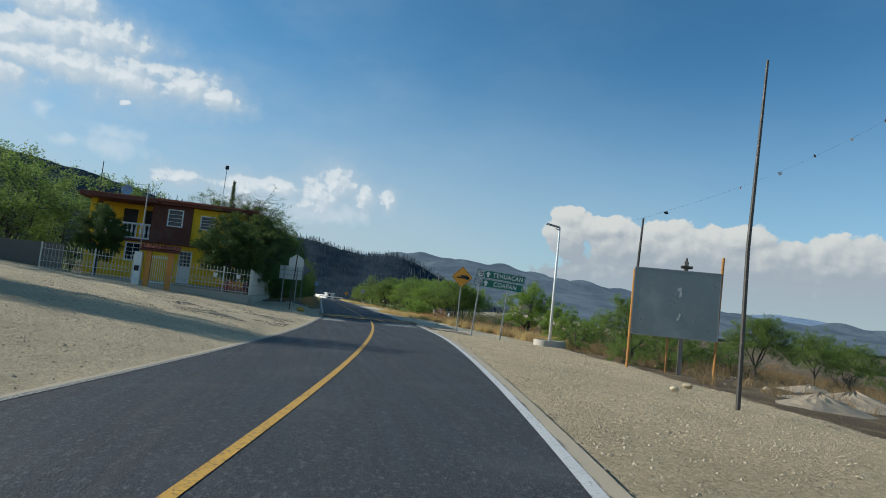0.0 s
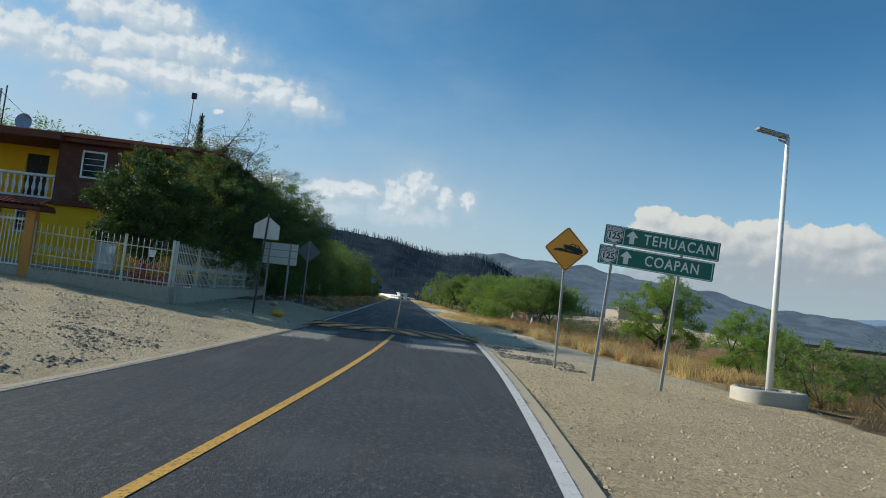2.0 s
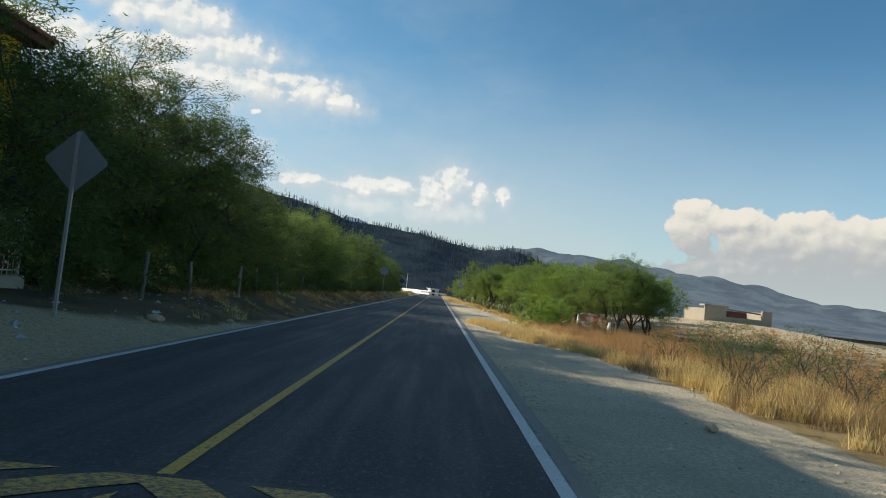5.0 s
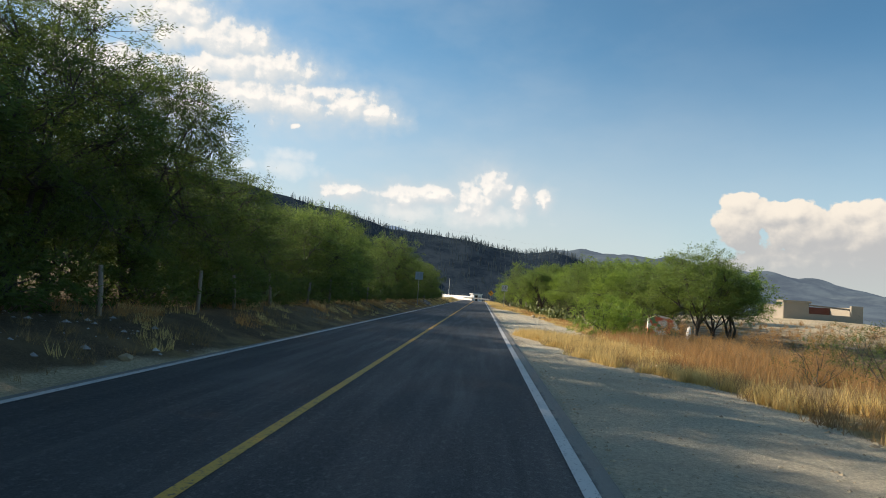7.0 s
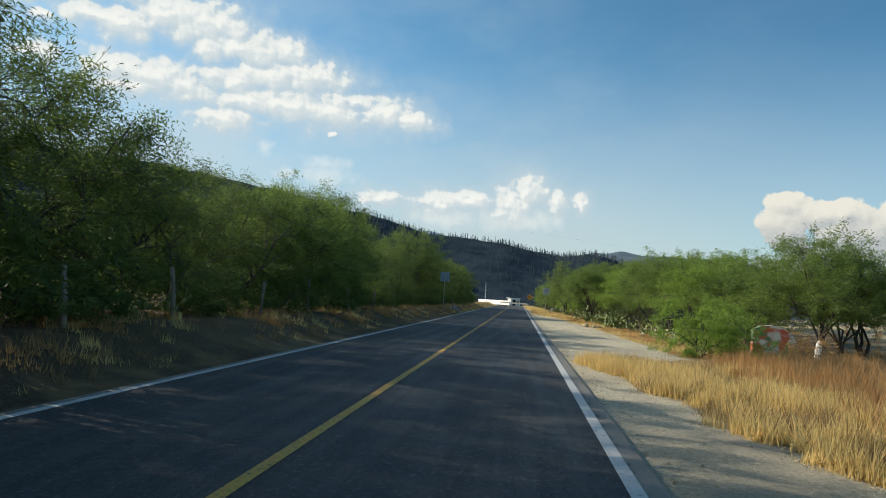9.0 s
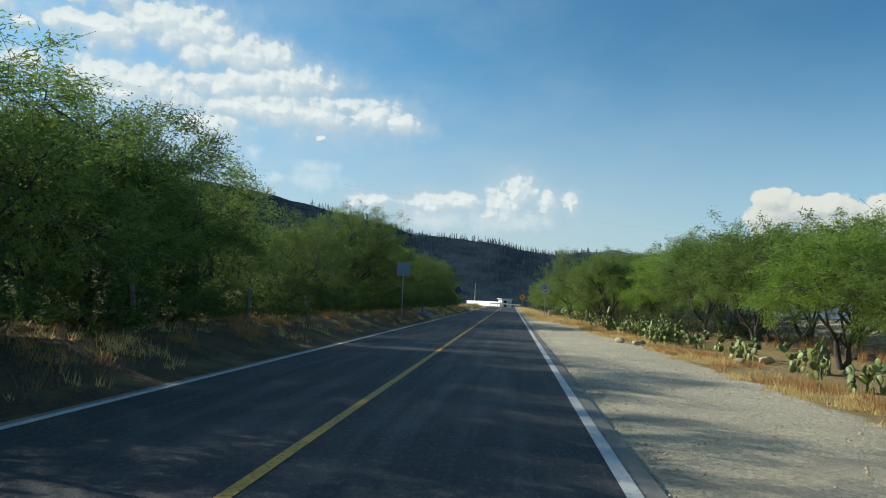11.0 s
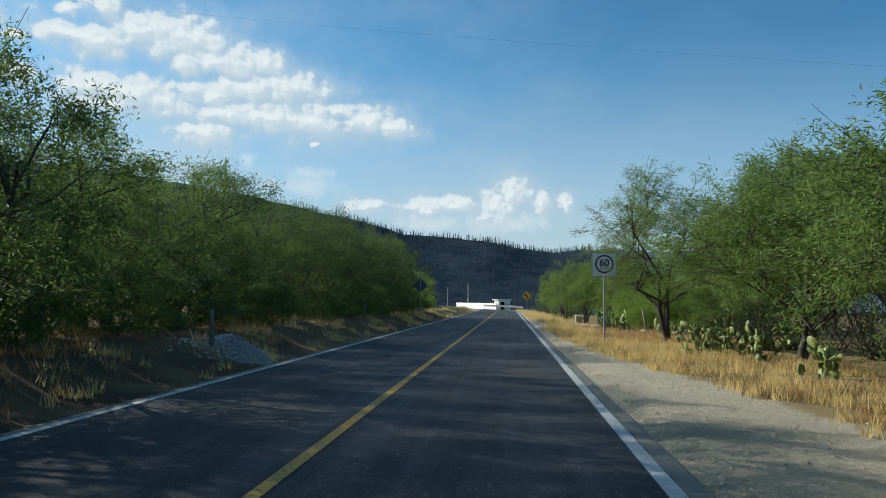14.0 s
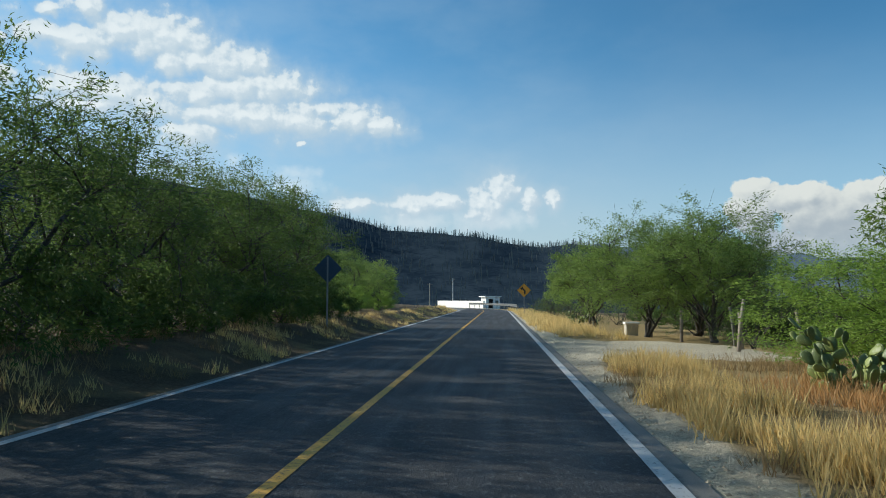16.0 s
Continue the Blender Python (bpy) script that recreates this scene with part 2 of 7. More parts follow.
def build_line(colour, low=0.56, high=0.66):
    def build(n, b):
        p = world_place(n)
        chips, dirt = n.noise(p, 22.0, 5.0, 0.75), n.noise(p, 1.6, 3.0)
        c = n.mix(dirt, tuple(k * 0.7 for k in colour), colour)
        c = n.mix(n.ramp(chips, low, high, 0.0, 0.9), c, (0.06, 0.058, 0.055))
        n.put(b.inputs["Base Color"], c)
        b.inputs["Roughness"].default_value = 0.7
        bump(n, b, chips, 0.2, 0.003)
    return build


def build_ground(n, b):
    p = world_place(n)
    mask = n.node("ShaderNodeVertexColor")
    mask.layer_name = "zone"
    zone = mask.outputs[0]
    split = n.node("ShaderNodeSeparateColor")
    n.put(split.inputs[0], zone)
    earth, straw, chalk = split.outputs[0], split.outputs[1], split.outputs[2]
    grit, pebble, patch, wide = n.noise(p, 22.0, 6.0, 0.8), n.noise(p, 7.0, 7.0, 0.72), n.noise(p, 0.8, 5.0), n.noise(p, 0.12, 4.0)
    pale = n.mix(n.ramp(grit, 0.3, 0.7), (0.38, 0.285, 0.165), (0.90, 0.735, 0.475))
    pale = n.mix(n.ramp(patch, 0.45, 0.7, 0.0, 0.5), pale, (0.50, 0.39, 0.245))
    pale = n.mix(n.ramp(pebble, 0.56, 0.68, 0.0, 0.7), pale, (0.80, 0.70, 0.52))
    pale = n.mix(n.ramp(pebble, 0.32, 0.44, 0.7, 0.0), pale, (0.24, 0.185, 0.115))
    grey = n.mix(n.ramp(grit, 0.3, 0.7), (0.46, 0.405, 0.295), (0.90, 0.825, 0.645))
    grey = n.mix(n.ramp(patch, 0.45, 0.7, 0.0, 0.55), grey, (0.50, 0.455, 0.375))
    pale = n.mix(n.math("MULTIPLY", chalk, 0.85), pale, grey)
    brown = n.mix(n.ramp(grit, 0.3, 0.7), (0.075, 0.055, 0.036), (0.21, 0.155, 0.10))
    brown = n.mix(n.ramp(patch, 0.42, 0.66, 0.0, 0.7), brown, (0.24, 0.175, 0.10))
    gold = n.mix(grit, (0.30, 0.21, 0.09), (0.52, 0.39, 0.19))
    mess = n.math("MULTIPLY", n.math("SUBTRACT", patch, 0.5), 0.9)
    c = n.mix(n.ramp(n.math("ADD", earth, mess), 0.3, 0.7), pale, brown)
    c = n.mix(n.ramp(n.math("ADD", straw, mess), 0.3, 0.7), c, gold)
    c = n.mix(n.ramp(wide, 0.4, 0.65, 0.0, 0.25), c, (0.30, 0.24, 0.16))
    n.put(b.inputs["Base Color"], c)
    b.inputs["Roughness"].default_value = 0.95
    b.inputs["Specular IOR Level"].default_value = 0.1
    bump(n, b, n.math("ADD", grit, n.math("MULTIPLY", pebble, 2.0)), 1.0, 0.06)


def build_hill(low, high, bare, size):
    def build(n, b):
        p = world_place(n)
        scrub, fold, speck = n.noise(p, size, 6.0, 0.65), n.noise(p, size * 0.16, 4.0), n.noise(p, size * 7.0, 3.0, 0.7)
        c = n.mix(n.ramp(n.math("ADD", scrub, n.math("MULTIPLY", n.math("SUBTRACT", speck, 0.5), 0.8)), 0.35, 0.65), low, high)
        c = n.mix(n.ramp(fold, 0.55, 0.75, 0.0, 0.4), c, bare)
        n.put(b.inputs["Base Color"], c)
        b.inputs["Roughness"].default_value = 1.0
        b.inputs["Specular IOR Level"].default_value = 0.0
        bump(n, b, scrub, 0.5, 1.2)
    return build


def build_far(base, haze_glow, amount):
    """Mountains at the horizon, with the haze of distance put in as bluish emission."""
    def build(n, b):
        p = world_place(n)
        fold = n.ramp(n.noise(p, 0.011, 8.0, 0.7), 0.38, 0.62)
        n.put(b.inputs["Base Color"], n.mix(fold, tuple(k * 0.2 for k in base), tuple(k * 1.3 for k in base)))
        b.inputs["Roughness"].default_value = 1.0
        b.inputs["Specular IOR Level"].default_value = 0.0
        b.inputs["Emission Color"].default_value = (*haze_glow, 1)
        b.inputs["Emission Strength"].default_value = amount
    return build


def build_pad(n, b):
    p = where(n)
    info = n.node("ShaderNodeObjectInfo").outputs["Random"]
    spot, tone = n.noise(p, 34.0, 2.0), n.noise(world_place(n), 5.0, 3.0)
    c = n.mix(n.math("ADD", n.math("MULTIPLY", info, 0.7), n.math("MULTIPLY", tone, 0.3)), (0.050, 0.080, 0.024), (0.26, 0.300, 0.075))
    c = n.mix(n.ramp(spot, 0.62, 0.7, 0.0, 0.6), c, (0.42, 0.38, 0.22))
    n.put(b.inputs["Base Color"], c)
    b.inputs["Roughness"].default_value = 0.5
    bump(n, b, spot, 0.4, 0.01)


def build_bark(n, b):
    p = world_place(n)
    ridge, tone = n.noise(n.vec("MULTIPLY", p, (1.0, 1.0, 0.25)), 28.0, 4.0, 0.7), n.noise(p, 3.0, 3.0)
    c = n.mix(ridge, (0.018, 0.016, 0.014), (0.10, 0.088, 0.074))
    n.put(b.inputs["Base Color"], n.mix(n.ramp(tone, 0.5, 0.8, 0.0, 0.5), c, (0.15, 0.14, 0.125)))
    b.inputs["Roughness"].default_value = 0.95
    bump(n, b, ridge, 0.8, 0.02)


def build_stone(low, high):
    def build(n, b):
        g = n.node("ShaderNodeNewGeometry")
        info = n.node("ShaderNodeObjectInfo").outputs["Random"]
        grit = n.noise(g.outputs["Position"], 18.0, 4.0)
        t = n.math("ADD", n.math("MULTIPLY", n.math("FRACT", n.math("ADD", g.outputs["Random Per Island"], info)), 0.6), n.math("MULTIPLY", grit, 0.4))
        n.put(b.inputs["Base Color"], n.mix(t, low, high))
        b.inputs["Roughness"].default_value = 0.92
        bump(n, b, grit, 0.6, 0.02)
    return build


def build_mural(n, b):
    p = world_place(n)
    a, c = n.noise(p, 1.6, 2.0), n.noise(n.vec("ADD", p, (7, 3, 1)), 1.9, 2.0)
    col = n.mix(n.ramp(a, 0.45, 0.55), (0.62, 0.60, 0.55), (0.55, 0.12, 0.06))
    n.put(b.inputs["Base Color"], n.mix(n.ramp(c, 0.5, 0.58), col, (0.12, 0.22, 0.10)))
    b.inputs["Roughness"].default_value = 0.85


def build_tube(n, b):
    b.inputs["Base Color"].default_value = (0.02, 0.03, 0.035, 1)
    b.inputs["Roughness"].default_value = 0.06


ASPHALT = material("asphalt", build_asphalt)
YELLOW_LINE = material("yellow_road_paint", build_line((0.66, 0.37, 0.05), 0.51, 0.64))
DUSTY_LINE = material("dusty_white_road_paint", build_line((0.42, 0.39, 0.33), 0.42, 0.6))
BUMP_PAINT = material("worn_bump_paint", build_line((0.66, 0.37, 0.06), 0.43, 0.58))
WHITE_LINE = material("white_road_paint", build_line((0.62, 0.61, 0.58)))
GROUND = material("dry_ground", build_ground)
# scrub tones shifted towards blue, haze put into the base colour
HILL = material("haze_blue_scrub", build_hill((0.018, 0.030, 0.044), (0.042, 0.058, 0.073), (0.056, 0.070, 0.078), 0.05))
# bluish emission in these two materials stands in for distance haze
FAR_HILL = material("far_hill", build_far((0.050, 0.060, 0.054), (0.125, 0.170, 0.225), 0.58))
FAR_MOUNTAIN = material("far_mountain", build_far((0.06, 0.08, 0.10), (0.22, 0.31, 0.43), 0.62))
CARDON = worn("columnar_cactus_skin", (0.115, 0.130, 0.128), 0.7, 0.9, scale=0.5, grain=3.0, stains=0.4, stain=(0.16, 0.15, 0.12))
BARK = material("bark", build_bark)
# mesquite leaf copied darker: shade put into the colour for backlit trees
LEAF_DARK = leafy("mesquite_leaf_shaded", (0.032, 0.058, 0.016), (0.120, 0.175, 0.042), 0.44)
LEAF_MID = leafy("mesquite_leaf", (0.062, 0.100, 0.022), (0.195, 0.275, 0.064), 0.45)
LEAF_BRIGHT = leafy("bright_leaf", (0.092, 0.155, 0.024), (0.245, 0.350, 0.062), 0.48)
LEAF_BROAD = leafy("broad_leaf", (0.022, 0.048, 0.014), (0.075, 0.120, 0.030), 0.25)
STRAW = leafy("dry_grass_blade", (0.34, 0.235, 0.08), (0.74, 0.57, 0.25), 0.4)
RUST_STRAW = leafy("rust_grass_blade", (0.25, 0.125, 0.048), (0.54, 0.32, 0.125), 0.35)
WEED = leafy("brown_weed_blade", (0.13, 0.085, 0.04), (0.36, 0.25, 0.12), 0.3)
POST_DARK = worn("lichened_post", (0.15, 0.14, 0.12), 0.6, 0.95, scale=6.0, stains=0.5)
PAD = material("nopal_pad", build_pad)
STONE_PALE = material("pale_stone", build_stone((0.22, 0.17, 0.105), (0.60, 0.49, 0.33)))
STONE_GREY = material("grey_rubble", build_stone((0.20, 0.20, 0.20), (0.58, 0.58, 0.57)))
EARTH = worn("brown_earth", (0.34, 0.27, 0.185), 0.55, 0.95, scale=2.5, grain=25.0, bumpy=0.8, stains=0.4)
GRAVEL_GREY = worn("grey_gravel", (0.21, 0.205, 0.195), 0.4, 0.95, scale=6.0, grain=22.0, bumpy=1.0, stains=0.3)
STONE_DARK = material("asphalt_clods", build_stone((0.045, 0.042, 0.038), (0.27, 0.235, 0.18)))
STONE_YELLOW = worn("yellow_painted_stone", (0.62, 0.40, 0.06), 0.7, 0.85, stains=0.6)
HOUSE_YELLOW = worn("yellow_wall_paint", (0.86, 0.52, 0.014), 0.9, 0.8, scale=1.2, grain=40.0, stains=0.15, stain=(0.45, 0.25, 0.03))
HOUSE_BROWN = worn("maroon_wall_paint", (0.115, 0.035, 0.022), 0.85, 0.8, scale=1.2, grain=40.0, stains=0.2)
ROOF_BROWN = worn("maroon_roof_paint", (0.15, 0.045, 0.028), 0.8, 0.85, scale=1.0, stains=0.4)
ORANGE_PAINT = worn("orange_pillar_paint", (0.55, 0.235, 0.05), 0.88, 0.8, scale=2.0, stains=0.2)
WHITE_PAINT = worn("white_paint", (0.78, 0.77, 0.74), 0.93, 0.6, scale=2.0, stains=0.25)
# cream-white fence paint, its colour dimmed for the shade the bars stand in
FENCE_PAINT = worn("shaded_cream_fence_paint", (0.60, 0.575, 0.50), 0.88, 0.55, scale=3.0, stains=0.35)
PLINTH = worn("whitewashed_plinth", (0.37, 0.335, 0.27), 0.7, 0.9, scale=1.5, grain=20.0, stains=0.5)
CONCRETE = worn("concrete", (0.44, 0.40, 0.325), 0.8, 0.9, scale=2.0, grain=30.0, stains=0.4)
RUIN_WALL = worn("weathered_plaster", (0.31, 0.27, 0.21), 0.7, 0.95, scale=1.2, grain=14.0, stains=0.5)
WALL_GREY = worn("block_wall", (0.22, 0.19, 0.16), 0.8, 0.95, scale=1.0, grain=14.0, stains=0.5)
GALVANISED = worn("galvanised_steel", (0.30, 0.305, 0.31), 0.8, 0.5, 0.45, scale=8.0, stains=0.2)
SIGN_PALE = worn("pale_sign_back", (0.60, 0.60, 0.55), 0.92, 0.5, 0.1, scale=5.0, stains=0.25)
SIGN_BLUE = worn("blue_grey_sign_back", (0.19, 0.26, 0.32), 0.9, 0.5, 0.25, scale=5.0, stains=0.2)
SIGN_NAVY = worn("dark_blue_sign_back", (0.045, 0.075, 0.12), 0.9, 0.5, 0.2, scale=5.0, stains=0.2)
SIGN_DULL = worn("dull_sign_back", (0.17, 0.18, 0.19), 0.9, 0.55, 0.4, scale=5.0, stains=0.35)
SIGN_GREY = worn("billboard_sheet", (0.20, 0.235, 0.24), 0.95, 0.34, 0.3, scale=0.9, grain=8.0, stains=0.35, stain=(0.42, 0.45, 0.45))
SIGN_GREEN = worn("green_sign_sheet", (0.006, 0.13, 0.085), 0.92, 0.4, scale=3.0, stains=0.1)
SIGN_WHITE = worn("white_sign_sheet", (0.70, 0.71, 0.72), 0.94, 0.45, scale=3.0, stains=0.12)
SIGN_ORANGE = worn("amber_sign_sheet", (0.82, 0.35, 0.028), 0.92, 0.45, scale=3.0, stains=0.12)
SIGN_BLACK = worn("black_sign_ink", (0.012, 0.012, 0.014), 0.9, 0.5)
RED_INK = worn("dark_red_sign_ring", (0.045, 0.012, 0.02), 0.9, 0.5)
STEEL_DARK = worn("dark_steel", (0.06, 0.055, 0.05), 0.8, 0.6, 0.4, stains=0.4)
RUST_POST = worn("ochre_painted_post", (0.42, 0.19, 0.04), 0.75, 0.7, scale=3.0, stains=0.4, stain=(0.14, 0.08, 0.05))
WOOD_GREY = worn("weathered_wood", (0.24, 0.20, 0.16), 0.65, 0.95, scale=5.0, stains=0.4)
# near-black colour that stands in for shade inside rooms and doorways
DARK_INSIDE = worn("dark_room", (0.035, 0.035, 0.038), 0.9, 0.8)
GLASS = material("window_glass", build_tube)
TILE = worn("clay_roof_tile", (0.30, 0.085, 0.05), 0.75, 0.85, scale=4.0, stains=0.3)
BLUE_TANK = worn("pale_blue_dish", (0.30, 0.42, 0.58), 0.9, 0.5, stains=0.2)
BLACK_RUBBER = worn("black_plastic", (0.015, 0.015, 0.016), 0.9, 0.6)
CLOTH_RED = worn("orange_red_cloth", (0.75, 0.18, 0.06), 0.9, 0.8)
CLOTH_WHITE = worn("white_cloth", (0.75, 0.75, 0.72), 0.9, 0.8)
FLOWER = leafy("pink_flower", (0.35, 0.03, 0.07), (0.60, 0.10, 0.16), 0.25)
MURAL = material("painted_wall", build_mural)


# ---- mesh helpers ----
def mesh_of(name, verts, faces, mat=None, smooth=False):
    """A mesh from vertices and faces (lists or arrays of triangles or quads)."""
    me = bpy.data.meshes.new(name)
    if isinstance(faces, np.ndarray):
        k = faces.shape[1]
        me.vertices.add(len(verts))
        me.vertices.foreach_set("co", np.asarray(verts, np.float32).ravel())
        me.loops.add(faces.size)
        me.loops.foreach_set("vertex_index", faces.astype(np.int32).ravel())
        me.polygons.add(len(faces))
        me.polygons.foreach_set("loop_start", np.arange(0, faces.size, k, dtype=np.int32))
        me.update(calc_edges=True)
    else:
        me.from_pydata([tuple(v) for v in verts], [], faces)
    if mat:
        me.materials.append(mat)
    me.polygons.foreach_set("use_smooth", np.full(len(me.polygons), smooth))
    return me


def from_bm(name, bm, mat, smooth=False):
    bmesh.ops.recalc_face_normals(bm, faces=bm.faces)
    me = bpy.data.meshes.new(name)
    bm.to_mesh(me)
    bm.free()
    me.materials.append(mat)
    if smooth:
        me.polygons.foreach_set("use_smooth", np.ones(len(me.polygons), dtype=bool))
    return me


def part(name, bm, mat, parent, label="", smooth=False):
    """One bmesh, or a mesh, as one object under a thing or a part."""
    me = bm if isinstance(bm, bpy.types.Mesh) else from_bm(name, bm, mat, smooth)
    ob = new(name, me)
    ob.parent = parent
    return tagged(ob, label)


def thing(name, label, category, at=(0, 0, 0), group="", kind="", turn=0):
    ob = new(name)
    ob.empty_display_size = 0.2
    ob.matrix_basis = pose(*at, 0, 0, turn)
    return tagged(ob, label, category, group, kind)


def add_box(bm, x0, x1, y0, y1, z0, z1, bevel=0.0, tilt=None):
    made = bmesh.ops.create_cube(bm, size=1.0)["verts"]
    for v in made:
        v.co = Vector(((x0 + x1) / 2 + v.co.x * (x1 - x0), (y0 + y1) / 2 + v.co.y * (y1 - y0), (z0 + z1) / 2 + v.co.z * (z1 - z0)))
    if tilt is not None:
        bmesh.ops.transform(bm, matrix=tilt, verts=made)
    if bevel:
        edges = list({ed for v in made for ed in v.link_edges})
        bmesh.ops.bevel(bm, geom=edges, offset=bevel, segments=1, affect="EDGES")
    return bm


def box(*sizes, bevel=0.0, tilt=None):
    return add_box(bmesh.new(), *sizes, bevel, tilt)


def add_tube(bm, path, radius, sides=8, cap=True):
    """A tube along a list of points; radius is one number or one for each point."""
    path = [Vector(p) for p in path]
    radii = list(radius) if isinstance(radius, (list, tuple)) else [radius] * len(path)
    rings = []
    for k, p in enumerate(path):
        d = (path[min(k + 1, len(path) - 1)] - path[max(k - 1, 0)]).normalized()
        u = d.orthogonal().normalized() if abs(d.z) > 0.9 else d.cross(Vector((0, 0, 1))).normalized()
        if abs(d.z) > 0.9:
            u = Vector((1, 0, 0)) - d * d.x
            u.normalize()
        v = d.cross(u)
        rings.append([bm.verts.new(p + (u * math.cos(2 * math.pi * s / sides) + v * math.sin(2 * math.pi * s / sides)) * radii[k]) for s in range(sides)])
    for a_ring, b_ring in zip(rings, rings[1:]):
        for s in range(sides):
            bm.faces.new((a_ring[s], a_ring[(s + 1) % sides], b_ring[(s + 1) % sides], b_ring[s]))
    if cap:
        bm.faces.new(rings[0][::-1])
        bm.faces.new(rings[-1])
    return bm


def tube(path, radius, sides=8):
    return add_tube(bmesh.new(), path, radius, sides)


def plate(points, y0, y1):
    """A flat plate in the plane x, z, from y0 to y1, with a closed outline."""
    bm = bmesh.new()
    front = [bm.verts.new((x, y0, z)) for x, z in points]
    back = [bm.verts.new((x, y1, z)) for x, z in points]
    bm.faces.new(front)
    bm.faces.new(back[::-1])
    for k in range(len(points)):
        j = (k + 1) % len(points)
        bm.faces.new((front[k], back[k], back[j], front[j]))
    return bm


def rounded(x0, x1, z0, z1, r, steps=4):
    out = []
    for cx, cz, a0 in ((x1 - r, z1 - r, 0), (x0 + r, z1 - r, 90), (x0 + r, z0 + r, 180), (x1 - r, z0 + r, 270)):
        for k in range(steps + 1):
            a = radians(a0 + 90 * k / steps)
            out.append((cx + r * math.cos(a), cz + r * math.sin(a)))
    return out


def lettering(text, size, x, y, z, mat, parent, name="lettering", tilt=None, spacing=1.0, bold=0.0, wide=None):
    """Raised letters on a plate that faces -y, centred at x, z."""
    cu = bpy.data.curves.new(name, "FONT")
    cu.body, cu.size, cu.extrude, cu.align_x, cu.align_y, cu.space_character = text, size, 0.002, "CENTER", "CENTER", spacing
    cu.offset = bold
    tmp = bpy.data.objects.new(name, cu)
    scene.collection.objects.link(tmp)
    me = bpy.data.meshes.new_from_object(tmp.evaluated_get(bpy.context.evaluated_depsgraph_get()))
    bpy.data.objects.remove(tmp)
    bpy.data.curves.remove(cu)
    if wide:
        run = [v.co.x for v in me.vertices]
        me.transform(Matrix.Diagonal((wide / (max(run) - min(run)), 1, 1, 1)) @ Matrix.Translation((-(max(run) + min(run)) / 2, 0, 0)))
    me.transform(pose(x, y, z, 90, 0, 0))
    if tilt is not None:
        me.transform(tilt)
    me.materials.clear()
    me.materials.append(mat)
    return part(name, me, mat, parent)


def smooth_step(v, low, high):
    t = np.clip((np.asarray(v, float) - low) / (high - low), 0, 1)
    return t * t * (3 - 2 * t)


# ---- lie of the land ----
def road_x(y):
    """The middle of the road: a left bend that runs out before the speed bump, a long straight, a left bend at the far end."""
    y = np.asarray(y, float)
    d = np.maximum(48.0 - y, 0)
    far = np.maximum(y - 205.0, 0)
    return -(0.0018 * d * d + 0.043 * d) - far * far / 140.0


def road_bank(y):
    return 0.035 * (1 - smooth_step(y, 30.0, 47.0))


def wobble(x, y, size, seed=0.0):
    """Smooth random relief from a few sine waves."""
    x, y = np.asarray(x, float) / size, np.asarray(y, float) / size
    return (np.sin(x * 1.7 + y * 0.9 + seed) + np.sin(x * 0.6 - y * 2.1 + 2 * seed) + np.sin(x * 2.9 + y * 2.3 + 3 * seed) * 0.5) / 2.5


def ground_z(x, y):
    x, y = np.asarray(x, float), np.asarray(y, float)
    u = x - road_x(y)
    r = np.maximum(u - 3.0, 0)
    l = np.maximum(-u - 3.0, 0)
    bank = road_bank(y)
    right = bank * 3.0 * np.exp(-r / 4) - 0.02 * np.minimum(r, 3) - 0.045 * np.clip(r - 3, 0, 25) - 0.012 * np.clip(r - 28, 0, 600)
    right += 2.5 * np.exp(-((x - 35) / 17) ** 2 - ((y - 124) / 34) ** 2)
    after = smooth_step(y, 46, 58)
    left = (1 - after) * (0.082 * np.minimum(l, 30) - bank * 3.0 * np.exp(-l / 4)) + after * (0.42 * smooth_step(l, 0.15, 2.0) + 0.03 * np.minimum(l, 60))
    left += 0.05 * np.clip(l - 30, 0, 500)
    z = np.where(u > 0, right, left) - 0.025
    rough = 0.035 * wobble(x, y, 1.3) + 0.02 * wobble(x, y, 0.45, 2.0)
    off = np.maximum(r, l)
    z = z + rough * smooth_step(off, 0.1, 1.5)
    return np.where(np.abs(u) < 2.9, bank * u - 0.035, z)


def gravel_reach(y):
    """How far the pale gravel reaches past the right-hand edge of the road."""
    return np.interp(y, [0, 40, 48, 56, 62, 66, 70, 74, 78, 80, 82, 90, 104, 108, 116, 126, 133, 144, 146, 147.5, 152.5, 154, 160],
                     [6.5, 6.0, 4.6, 3.6, 3.5, 3.3, 1.6, 0.9, 0.3, 0.6, 3.4, 3.3, 2.9, 2.3, 2.1, 1.0, 0.2, 0.2, 0.4, 5.0, 5.0, 0.7, 0.15])


def at_ground(x, y):
    return float(ground_z(x, y))


def spread_lines(dense_low, dense_high, step, low, high, growth=1.22):
    out = list(np.arange(dense_low, dense_high + step / 2, step))
    s, v = step, out[-1]
    while v < high:
        s *= growth
        v += s
        out.append(min(v, high))
    s, v = step, out[0]
    while v > low:
        s *= growth
        v -= s
        out.insert(0, max(v, low))
    return np.array(out)


